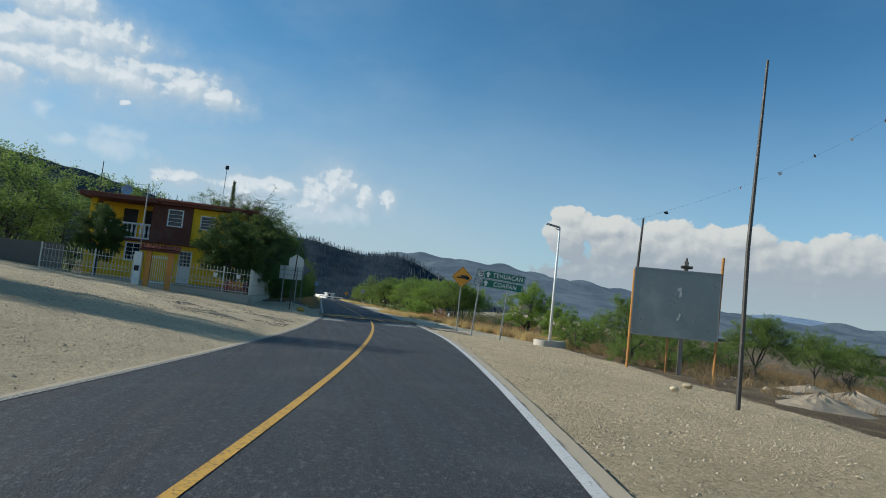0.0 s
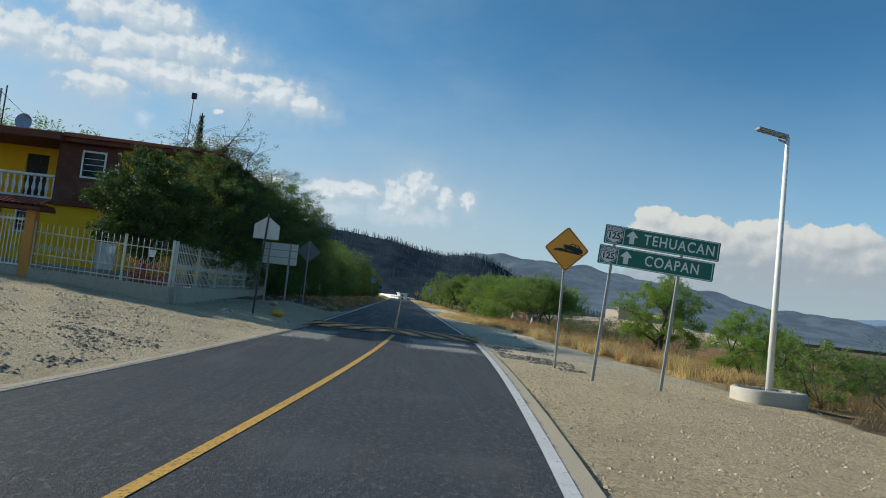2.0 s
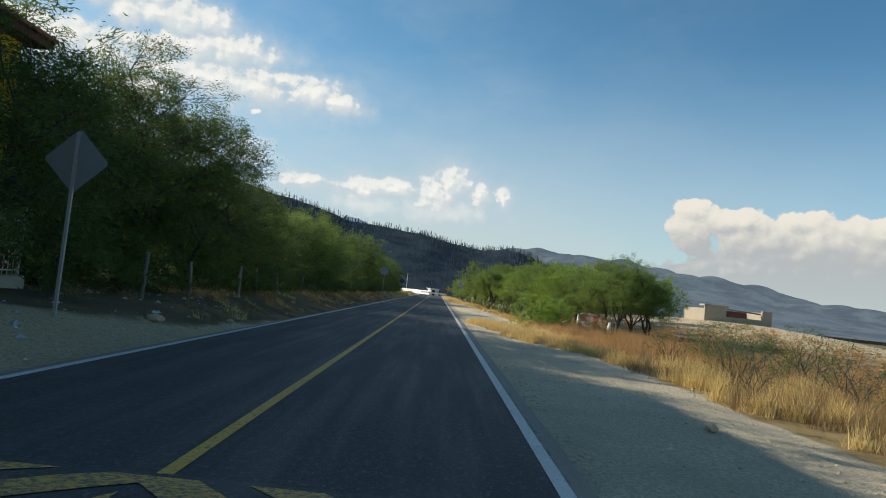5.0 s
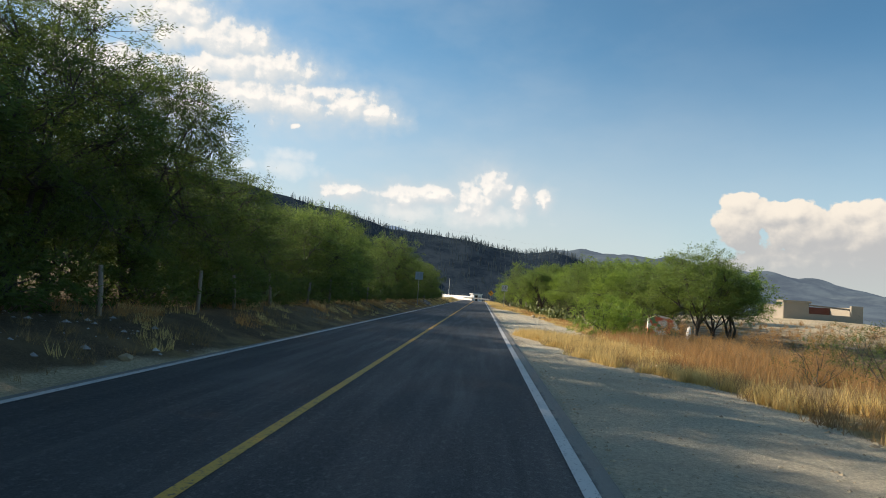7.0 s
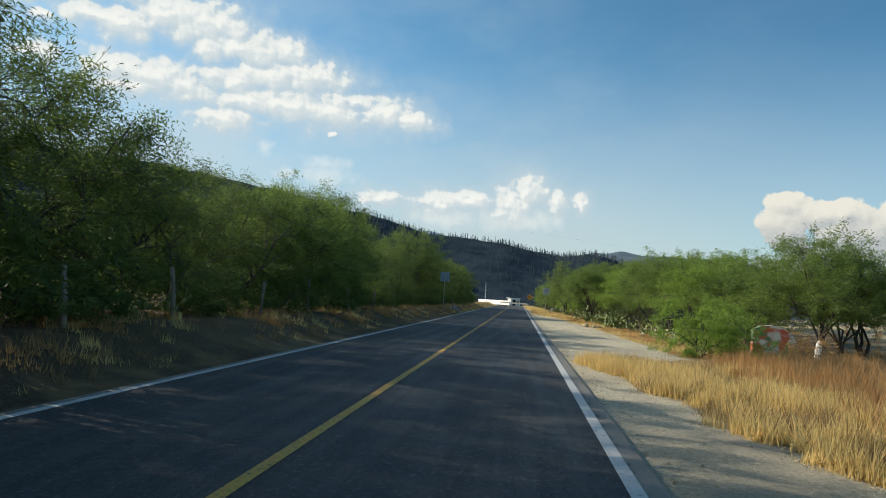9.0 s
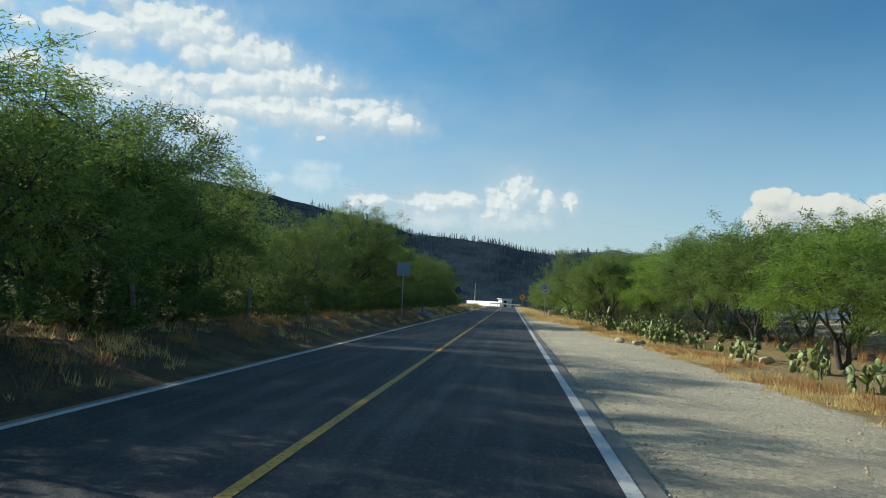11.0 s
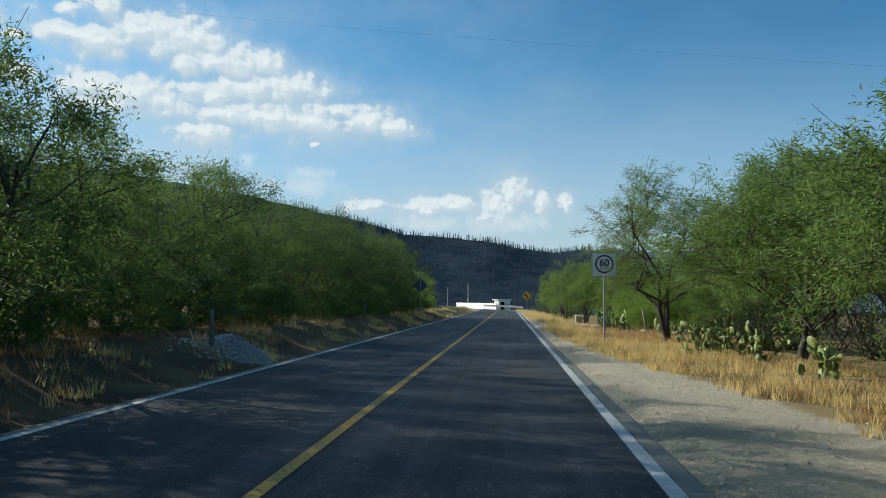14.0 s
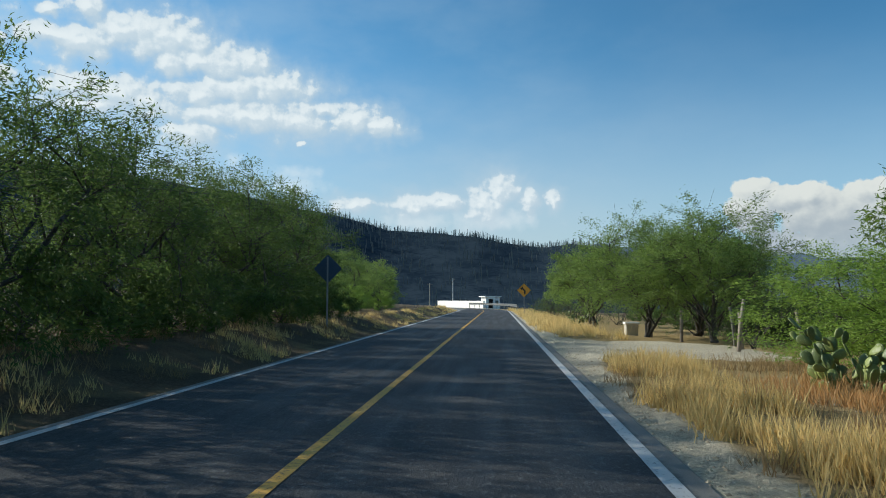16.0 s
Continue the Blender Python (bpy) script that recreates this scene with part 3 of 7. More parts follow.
def make_ground():
    xs, ys = spread_lines(-22, 22, 0.46, -4500, 4500), spread_lines(4, 175, 0.72, -3000, 4600)
    gx, gy = np.meshgrid(xs, ys)
    verts = np.stack([gx, gy, ground_z(gx, gy)], -1).reshape(-1, 3)
    nx, ny = len(xs), len(ys)
    i = (np.arange(ny - 1)[:, None] * nx + np.arange(nx - 1)[None, :]).ravel()
    me = mesh_of("ground", verts, np.stack([i, i + 1, i + nx + 1, i + nx], 1), GROUND, True)
    x, y = verts[:, 0], verts[:, 1]
    u = x - road_x(y)
    r, l = u - 3.0, -u - 3.0
    # how far the pale gravel reaches on each side, along the road
    reach_r = gravel_reach(y)
    reach_l = np.interp(y, [0, 44, 50, 58, 62, 72, 200], [60, 40, 5, 1.0, 0.0, -0.7, -0.7])
    earth = np.where(u > 0, smooth_step(r - reach_r, -0.4, 1.0), smooth_step(l - reach_l, -0.4, 1.2))
    straw = np.where(u > 0, smooth_step(r - reach_r, -0.2, 0.6) * (1 - smooth_step(r, 8, 12)), 0.35 * smooth_step(l - reach_l, -0.2, 0.4) * (1 - smooth_step(l, 0.6, 1.8)))
    straw = np.where(y < 40, straw * 0.3, straw)
    chalk = np.where(u > 0, smooth_step(y, 40, 48), 0.25)
    mound = np.exp(-((x - 35) / 15) ** 2 - ((y - 118) / 26) ** 2)
    open_land = np.where(u > 0, smooth_step(r, 7, 12), 0) * smooth_step(y, 40, 60) * (1 - smooth_step(y, 125, 150))
    earth = np.clip(earth - 0.55 * mound - 0.3 * open_land, 0, 1)
    chalk = chalk * (1 - 0.85 * np.maximum(open_land, mound))
    col = me.color_attributes.new("zone", "FLOAT_COLOR", "POINT")
    col.data.foreach_set("color", np.stack([earth, straw, chalk, np.ones_like(earth)], 1).astype(np.float32).ravel())
    return tagged(new("ground", me), "dry sandy ground with gravel shoulders and brown earth", "ground", kind="structure")


def ribbon(name, left, right, y0, y1, lift, mat, step=1.0, skirt=0.0, height=None):
    """A strip along the road from offset left to offset right."""
    ys = np.arange(y0, y1 + step / 2, step)
    cols = np.linspace(left, right, 2 if right - left < 1 else 9)
    dx = np.gradient(road_x(ys), ys)
    norm = np.sqrt(1 + dx * dx)
    rows = []
    for c in cols:
        z = road_bank(ys) * c + lift
        if height is not None:
            z = z + height(c, ys)
        rows.append(np.stack([road_x(ys) + c / norm, ys - c * dx / norm, z], 1))
    if skirt:
        rows = [rows[0] - (0.05, 0, skirt)] + rows + [rows[-1] + (0.05, 0, -skirt)]
    n, k = len(ys), len(rows)
    verts = np.concatenate(rows)
    j, i = np.meshgrid(np.arange(k - 1), np.arange(n - 1), indexing="ij")
    q = (j * n + i).ravel()
    return new(name, mesh_of(name, verts, np.stack([q, q + n, q + n + 1, q + 1], 1), mat))


BUMP_Y, BUMP_LONG, BUMP_HIGH = 47.7, 3.2, 0.12


def bump_height(c, ys):
    t = np.clip((ys - BUMP_Y - 0.02 * c) / BUMP_LONG, 0, 1)
    return BUMP_HIGH * np.sin(np.pi * t) ** 0.8 * (1 if abs(c) < 2.9 else 0.3)


def make_road():
    road = tagged(ribbon("road", -2.93, 2.93, -120, 300, 0.0, ASPHALT, 1.0, 0.14), "dark worn asphalt two-lane road", "road", kind="structure")
    for name, a0, a1, y0, y1, mat, label in (
            ("centre_line", -0.055, 0.055, -60, BUMP_Y - 0.02, YELLOW_LINE, "worn yellow centre line"),
            ("centre_line", -0.055, 0.055, BUMP_Y + BUMP_LONG + 0.02, 285, YELLOW_LINE, "worn yellow centre line"),
            ("edge_line", 2.63, 2.755, -60, BUMP_Y - 0.06, WHITE_LINE, "worn white edge line"),
            ("edge_line", 2.63, 2.755, BUMP_Y + BUMP_LONG + 0.06, 285, WHITE_LINE, "worn white edge line"),
            ("edge_line", -2.80, -2.69, -60, BUMP_Y - 0.06, DUSTY_LINE, "dusty faded edge line"),
            ("edge_line", -2.80, -2.69, BUMP_Y + BUMP_LONG + 0.06, 285, WHITE_LINE, "worn white edge line")):
        ob = tagged(ribbon(name, a0, a1, y0, y1, 0.006, mat), label)
        ob.parent = road
    hump = tagged(ribbon("speed_bump", -2.98, 2.98, BUMP_Y - 0.05, BUMP_Y + BUMP_LONG + 0.05, 0.004, ASPHALT, 0.1, 0.1, bump_height),
                  "asphalt speed bump with worn yellow diagonal stripes", "speed bump", kind="structure")
    # slanting painted bars that fan out from the middle on both halves
    rng = random.Random(5)
    for side in (-1, 1):
        for k in range(7):
            c0 = side * (k * 0.78 - 1.75)
            bm = bmesh.new()
            prev = None
            for s in range(13):
                t = s / 12
                c = c0 + side * 2.3 * (1 - t)
                y = BUMP_Y + 0.12 + t * (BUMP_LONG - 0.24)
                width = 0.45 + rng.uniform(-0.03, 0.03)
                pair = []
                for e in (c, c + side * width):
                    e = max(-2.95, min(3.0, e)) if side * e > 0 else 0.0
                    pair.append(bm.verts.new((float(road_x(y)) + e, y, float(bump_height(e, np.array([y]))[0]) + 0.011)))
                if prev:
                    bm.faces.new((prev[0], prev[1], pair[1], pair[0]))
                prev = pair
            bmesh.ops.remove_doubles(bm, verts=bm.verts, dist=0.0005)
            if bm.faces:
                part("painted_stripe", bm, BUMP_PAINT, hump)


def make_hill(name, profile, near, crest, far, mat, label, az0, az1, grain, steps_az=200, steps_r=34, seed=1.0, eye=(0.0, 60.0)):
    """A ridge: profile gives the height angle of its crest, in degrees, by the direction from the road."""
    az = np.linspace(az0, az1, steps_az)
    r = np.concatenate([np.linspace(near, crest, steps_r), np.linspace(crest, far, 12)[1:]])
    A, Rr = np.meshgrid(az, r)
    top = crest * np.tan(np.radians(np.interp(A, [p[0] for p in profile], [p[1] for p in profile])))
    up = smooth_step(Rr, near, crest) ** 0.9
    down = 1 - 0.55 * smooth_step(Rr, crest, far)
    x, y = eye[0] + Rr * np.sin(np.radians(A)), eye[1] + Rr * np.cos(np.radians(A))
    z = top * up * down + grain * wobble(x, y, crest * 0.06, seed) * up * (0.35 + 0.65 * (Rr < crest * 0.97)) + grain * 0.4 * wobble(x, y, crest * 0.018, seed + 1) * up
    z = z + 1.3 - 6 * (1 - up)
    verts = np.stack([x, y, z], -1).reshape(-1, 3)
    nx, ny = len(az), len(r)
    i = (np.arange(ny - 1)[:, None] * nx + np.arange(nx - 1)[None, :]).ravel()
    ob = new(name, mesh_of(name, verts, np.stack([i, i + 1, i + nx + 1, i + nx], 1), mat, True))
    return tagged(ob, label, "hill", kind="structure"), x, y, z


def make_far_land():
    near_profile = [(-80, 9.5), (-60, 9.8), (-45, 9.2), (-34, 8.9), (-28.5, 8.5), (-24, 8.1), (-21, 7.75), (-18.4, 7.1), (-14, 6.4), (-11.5, 6.0), (-10, 5.6), (-8.3, 5.05), (-6, 4.78), (-3.4, 4.65), (-1, 4.55), (1.7, 3.98),
                    (3.5, 3.78), (5.5, 4.0), (6.6, 3.95), (8, 3.6), (10, 2.6), (13, 1.2), (16, 0.2), (20, -0.5)]
    hill, x, y, z = make_hill("hill", near_profile, 300, 640, 950, HILL, "dark scrub-covered hillside, bluish for haze, with columnar cacti", -80, 20, 2.2)
    # columnar cacti over the whole slope
    rng = np.random.default_rng(3)
    ny, nx = x.shape
    verts, faces = [], []
    count = 0
    for _ in range(2300):
        j = int(rng.integers(int(nx * 0.63), nx - 2))
        i = int(34 * rng.random() ** 0.55)
        if rng.random() < 0.2:
            i = 33
        fx, fy = rng.random(2)
        p = [np.array([g[i, j], g[i, j + 1], g[min(i + 1, ny - 1), j]]) for g in (x, y, z)]
        px, py, pz = (q[0] + fx * (q[1] - q[0]) + fy * (q[2] - q[0]) for q in p)
        tall, r = rng.uniform(1.6, 5.6) if i > 30 else rng.uniform(2.0, 6.0), rng.uniform(0.13, 0.24)
        stems = [(0.0, 0.0, tall)]
        if rng.random() < 0.3:
            stems += [(rng.uniform(-0.9, 0.9), rng.uniform(-0.5, 0.5), tall * rng.uniform(0.5, 0.8))]
        for sx, sy, h in stems:
            base = len(verts)
            for k in range(5):
                c, s = math.cos(k * 1.2566), math.sin(k * 1.2566)
                verts.append((px + sx + r * c, py + sy + r * s, pz - 1.0))
                verts.append((px + sx + r * 0.85 * c, py + sy + r * 0.85 * s, pz + h))
            verts.append((px + sx, py + sy, pz + h + r))
            for k in range(5):
                a, b2 = base + 2 * k, base + 2 * ((k + 1) % 5)
                faces += [(a, b2, b2 + 1), (a, b2 + 1, a + 1), (a + 1, b2 + 1, base + 10)]
    me = mesh_of("columnar_cacti", np.array(verts), np.array(faces), CARDON)
    tagged(new("columnar_cacti", me), "tall columnar cacti standing over the hillside", "cactus", kind="stuff")
    second = [(-5, 2.0), (2, 2.6), (6, 3.4), (8.3, 3.9), (10, 3.95), (15.8, 3.6), (19, 3.2), (22.4, 2.75), (26, 2.15), (30, 1.75), (33.7, 1.45), (37.6, 1.15), (43.6, 0.65), (52, 0.5), (70, 0.9), (95, 1.2)]
    make_hill("far_hill", second, 900, 2100, 2700, FAR_HILL, "distant hillside tinted blue-grey for haze", -5, 95, 26.0, 260, 44, 4.0)
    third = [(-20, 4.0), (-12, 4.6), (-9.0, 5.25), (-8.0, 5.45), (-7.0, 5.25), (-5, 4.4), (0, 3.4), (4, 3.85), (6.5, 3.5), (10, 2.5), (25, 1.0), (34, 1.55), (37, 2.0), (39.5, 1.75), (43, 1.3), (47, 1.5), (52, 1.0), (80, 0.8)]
    make_hill("far_mountain", third, 2700, 3500, 4200, FAR_MOUNTAIN, "mountain at the horizon tinted pale blue for haze", -20, 80, 10.0, 160, 12, 7.0)


make_ground()
make_road()
make_far_land()


# ---- plants ----
def limb_mesh(segments, sides=5):
    """Tubes from (start, end, radius, radius) rows."""
    seg = np.array([(*a, *b, r0, r1) for a, b, r0, r1 in segments])
    p0, p1 = seg[:, 0:3], seg[:, 3:6]
    d = p1 - p0
    d /= np.maximum(np.linalg.norm(d, axis=1, keepdims=True), 1e-6)
    ref = np.where(np.abs(d[:, 2:3]) > 0.8, np.array([[1.0, 0, 0]]), np.array([[0, 0, 1.0]]))
    u = np.cross(d, ref)
    u /= np.linalg.norm(u, axis=1, keepdims=True)
    v = np.cross(d, u)
    ang = 2 * np.pi * np.arange(sides) / sides
    ring = u[:, None, :] * np.cos(ang)[None, :, None] + v[:, None, :] * np.sin(ang)[None, :, None]
    low = p0[:, None, :] + ring * seg[:, 6][:, None, None]
    high = p1[:, None, :] + ring * seg[:, 7][:, None, None]
    n = len(seg)
    verts = np.concatenate([low, high], 1).reshape(-1, 3)
    base = (np.arange(n) * 2 * sides)[:, None]
    s = np.arange(sides)[None, :]
    t = (s + 1) % sides
    quads = np.stack([base + s, base + t, base + sides + t, base + sides + s], -1).reshape(-1, 4)
    return verts, quads


def leaf_mesh(name, points, rng, mat, long, wide, droop=0.3, spread=0.16, ways=None):
    """A small pointed leaf at each point; with ways, leaves lean along their twig, so that they stand in sprays."""
    n = len(points)
    c = points + rng.normal(0, spread, (n, 3)) * (1, 1, 0.8)
    d = rng.normal(0, 1, (n, 3))
    d[:, 2] = d[:, 2] * 0.6 - droop
    if ways is not None:
        d = d * 0.75 + ways * 0.9
    d /= np.linalg.norm(d, axis=1, keepdims=True)
    s = np.cross(d, rng.normal(0, 1, (n, 3)))
    s /= np.linalg.norm(s, axis=1, keepdims=True)
    L = long * rng.uniform(0.6, 1.3, (n, 1))
    W = wide * rng.uniform(0.6, 1.3, (n, 1))
    verts = np.stack([c - d * L * 0.5, c + s * W * 0.5 - d * L * 0.05, c + d * L * 0.5], 1).reshape(-1, 3)
    faces = np.arange(3 * n).reshape(-1, 3)
    return mesh_of(name, verts, faces, mat)


def tree_meshes(seed, high, wide, fork=0.22, stems=1, lobes=12, twigs=10, leaves=9000, mat=None, long=0.13, wide_leaf=0.045,
                flat=0.55, low_crown=0.35, trunk=0.13, lean=0.0, spread=0.16, bare=0.0, droop=0.3, sag=1.25):
    """Trunk and crown of a spreading dry-country tree: limbs reach for lobes spread over an uneven dome, twigs fan out from them, leaves sit on the twigs."""
    spread *= 0.62
    rng = np.random.default_rng(seed)
    segs, thin, leaf_at = [], [], []
    centre = np.array([lean, 0, high * (low_crown + (1 - low_crown) * 0.45)])
    roots = []
    for k in range(stems):
        a = rng.uniform(0, 2 * np.pi)
        foot = np.array([math.cos(a), math.sin(a), 0]) * (0.0 if stems == 1 else trunk * 0.55)
        head = foot * 2.5 + np.array([lean * 0.4 + rng.uniform(-0.2, 0.2), rng.uniform(-0.2, 0.2), high * fork * rng.uniform(0.8, 1.2)])
        mid = (foot + head) / 2 + rng.normal(0, 0.06, 3)
        r = trunk * (1.0 if stems == 1 else 0.7)
        segs += [(foot - (0, 0, 0.15), foot + (0, 0, 0.05), r * 1.5, r * 1.15), (foot + (0, 0, 0.05), mid, r * 1.15, r), (mid, head, r, r * 0.85)]
        roots.append((head, r * 0.8))
    golden = 2.399963
    rise = high * (1 - low_crown) * flat
    # a few crooked boughs, then branches from them to the lobes
    boughs = []
    many = max(2, 6 // stems)
    for k, (head, r) in enumerate(roots):
        for j in range(many):
            a = (k * many + j) * golden + rng.uniform(-0.4, 0.4)
            end = centre + np.array([math.cos(a) * wide * 0.5, math.sin(a) * wide * 0.5, rise * rng.uniform(-0.15, 0.5)]) * rng.uniform(0.75, 1.1)
            way = end - head
            size = np.linalg.norm(way)
            line = [head + way * f + rng.normal(0, 0.07, 3) * size * (1 if 0 < f < 1 else 0) + np.array([0, 0, 0.1 * size * math.sin(math.pi * f)]) * rng.uniform(-0.6, 1.0) for f in (0, 0.33, 0.67, 1)]
            for f in range(3):
                segs.append((line[f], line[f + 1], r * (0.72, 0.58, 0.44)[f], r * (0.58, 0.44, 0.30)[f]))
            boughs.append((line, r))
    for k in range(lobes):
        f = (k + 0.5) / lobes
        up = 1 - f * sag                       # from the top of the dome to a little under its widest ring
        ring = math.sqrt(max(0.05, 1 - up * up))
        a = k * golden + rng.uniform(-0.35, 0.35)
        grow = rng.uniform(0.62, 1.08)
        tip = centre + np.array([math.cos(a) * ring * wide * grow * 0.78, math.sin(a) * ring * wide * grow * 0.78, up * rise * rng.uniform(0.8, 1.12)])
        line, r = min(boughs, key=lambda b: np.linalg.norm(b[0][3] - tip))
        head = line[2] + (line[3] - line[2]) * rng.uniform(-0.6, 1.0)
        way = tip - head
        size = np.linalg.norm(way)
        bend = head + way * 0.4 + rng.normal(0, 0.09, 3) * size
        late = head + way * 0.75 + rng.normal(0, 0.08, 3) * size
        segs += [(head, bend, r * 0.32, r * 0.24), (bend, late, r * 0.24, r * 0.16), (late, tip, r * 0.16, r * 0.07)]
        lobe = wide * rng.uniform(0.26, 0.42)
        for j in range(twigs):
            s = rng.random()
            start = bend + (late - bend) * s if s < 0.35 else late + (tip - late) * rng.random()
            out = rng.normal(0, 1, 3) * (1, 1, 0.62)
            end = tip * 0.6 + start * 0.4 + out / np.linalg.norm(out) * lobe * rng.uniform(0.5, 1.25)
            knee = (start + end) / 2 + rng.normal(0, 0.07, 3)
            thin += [(start, knee, r * 0.10, r * 0.07), (knee, end, r * 0.07, 0.005)]
            if j % 2:
                tw = knee + (end - knee) * rng.uniform(0.2, 0.9)
                thin.append((tw, tw + rng.normal(0, 0.2, 3) * lobe / 0.8, r * 0.05, 0.004))
            if rng.random() >= bare:
                leaf_at.append((knee, end))
    v1, q1 = limb_mesh(segs, 6)
    v2, q2 = limb_mesh(thin, 3)
    verts = np.concatenate([v1, v2])
    ends = np.array([(*a, *b) for a, b in leaf_at])
    pick = rng.integers(0, len(ends), leaves)
    t = np.where(rng.random((leaves, 1)) < 0.22, rng.uniform(-0.2, 0.6, (leaves, 1)), rng.uniform(0.55, 1.08, (leaves, 1)))
    pts = ends[pick, :3] + (ends[pick, 3:] - ends[pick, :3]) * t
    # bring the crown to its stated height and half width
    fit_z = high / np.percentile(pts[:, 2], 99)
    fit_r = wide / np.percentile(np.hypot(pts[:, 0] - lean, pts[:, 1]), 95)
    pts[:, 2] = np.maximum(pts[:, 2] * fit_z, 0.1)
    pts[:, :2] *= fit_r
    verts[:, 2] *= fit_z
    verts[:, :2] *= 1 + (fit_r - 1) * smooth_step(verts[:, 2:3], high * 0.04, high * 0.3)
    wood = mesh_of("trunk", verts, np.concatenate([q1, q2 + len(v1)]), BARK, True)
    ways = ends[pick, 3:] - ends[pick, :3]
    ways /= np.maximum(np.linalg.norm(ways, axis=1, keepdims=True), 1e-6)
    crown = leaf_mesh("crown", pts, rng, mat, long, wide_leaf, droop, spread, ways)
    return wood, crown


def make_tree(meshes, label, x, y, size=1.0, turn=0.0, group="", name="tree", category="tree", sink=0.05, tall=1.0):
    ob = new(name)
    ob.empty_display_size = 0.3
    part("trunk", meshes[0], BARK, ob)
    part("crown", meshes[1], None, ob)
    ob.matrix_basis = pose(x, y, at_ground(x, y) - sink, 0, 0, turn) @ Matrix.Diagonal((size, size, size * tall, 1))
    return tagged(ob, label, category, group)


SHAPE = dict(low_crown=0.3, fork=0.2, sag=1.38, trunk=0.115)
FINE = dict(long=0.115, wide_leaf=0.052, spread=0.2, leaves=42000, lobes=24, twigs=20, flat=0.66, **SHAPE)
COARSE = dict(long=0.17, wide_leaf=0.08, spread=0.21, leaves=15000, lobes=20, twigs=13, flat=0.66, **SHAPE)
NEAR_MESQUITE = [tree_meshes(11, 4.6, 2.9, mat=LEAF_MID, stems=2, **FINE), tree_meshes(12, 4.4, 2.7, mat=LEAF_BRIGHT, stems=3, **FINE), tree_meshes(13, 4.8, 2.6, mat=LEAF_MID, stems=1, **FINE)]
MESQUITE = [tree_meshes(14, 4.6, 2.9, mat=LEAF_MID, stems=2, **COARSE), tree_meshes(15, 4.4, 2.7, mat=LEAF_BRIGHT, stems=3, **COARSE), tree_meshes(16, 4.8, 2.6, mat=LEAF_MID, stems=1, **COARSE)]
DENSE = dict(flat=0.8, low_crown=0.15, fork=0.15, sag=1.7, long=0.112, wide_leaf=0.054, spread=0.25, lobes=22, twigs=10)
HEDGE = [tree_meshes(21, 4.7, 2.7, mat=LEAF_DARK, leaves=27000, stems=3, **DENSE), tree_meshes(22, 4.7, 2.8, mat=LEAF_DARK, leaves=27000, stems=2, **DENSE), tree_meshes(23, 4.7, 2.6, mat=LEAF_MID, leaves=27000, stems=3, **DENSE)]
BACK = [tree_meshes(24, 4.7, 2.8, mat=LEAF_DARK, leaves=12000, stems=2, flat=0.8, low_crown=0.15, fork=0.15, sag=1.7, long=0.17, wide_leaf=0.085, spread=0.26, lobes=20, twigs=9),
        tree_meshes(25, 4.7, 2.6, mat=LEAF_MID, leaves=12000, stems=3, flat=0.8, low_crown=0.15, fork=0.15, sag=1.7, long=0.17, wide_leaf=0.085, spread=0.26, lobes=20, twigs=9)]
TALL = tree_meshes(31, 6.9, 3.2, mat=LEAF_DARK, leaves=70000, lobes=32, twigs=22, stems=2, flat=0.75, low_crown=0.22, fork=0.16, trunk=0.17, sag=1.6, long=0.12, wide_leaf=0.046, spread=0.2)
AIRY = tree_meshes(33, 5.7, 3.0, mat=LEAF_MID, leaves=42000, lobes=24, twigs=18, stems=2, low_crown=0.3, fork=0.24, trunk=0.14, sag=1.35, long=0.1, wide_leaf=0.036, spread=0.18)
WEEPING = tree_meshes(34, 5.7, 3.0, mat=LEAF_MID, leaves=56000, lobes=32, twigs=22, stems=2, low_crown=0.24, fork=0.22, trunk=0.13, sag=1.6, flat=0.62, long=0.095, wide_leaf=0.032, droop=0.8, spread=0.16)
FEATHER = tree_meshes(35, 6.7, 3.0, mat=LEAF_DARK, leaves=9000, lobes=26, twigs=22, stems=2, flat=0.68, low_crown=0.22, fork=0.15, bare=0.6, trunk=0.17, sag=1.5, long=0.1, wide_leaf=0.04, spread=0.14)
GARDEN = tree_meshes(36, 6.1, 1.9, mat=LEAF_DARK, leaves=20000, lobes=22, twigs=13, stems=1, flat=0.85, low_crown=0.3, fork=0.3, bare=0.15, trunk=0.12, sag=1.6, long=0.15, wide_leaf=0.06)
ROUND = tree_meshes(37, 4.6, 1.75, mat=LEAF_BROAD, leaves=30000, lobes=24, twigs=10, stems=1, flat=0.9, low_crown=0.5, fork=0.32, long=0.13, wide_leaf=0.085, spread=0.17, sag=1.75)
PEPPER = tree_meshes(39, 3.5, 1.7, mat=LEAF_BRIGHT, leaves=20000, lobes=20, twigs=12, stems=2, flat=0.85, low_crown=0.22, fork=0.25, long=0.17, wide_leaf=0.042, droop=1.1, sag=1.6)
CANOPY = [tree_meshes(51, 4.6, 3.0, mat=LEAF_MID, leaves=46000, lobes=28, twigs=18, stems=4, flat=0.72, low_crown=0.3, fork=0.16, trunk=0.11, sag=1.5, long=0.11, wide_leaf=0.05, spread=0.19),
          tree_meshes(52, 3.3, 2.6, mat=LEAF_BRIGHT, leaves=44000, lobes=28, twigs=18, stems=5, flat=0.85, low_crown=0.18, fork=0.12, trunk=0.07, sag=1.6, long=0.1, wide_leaf=0.05, spread=0.19)]
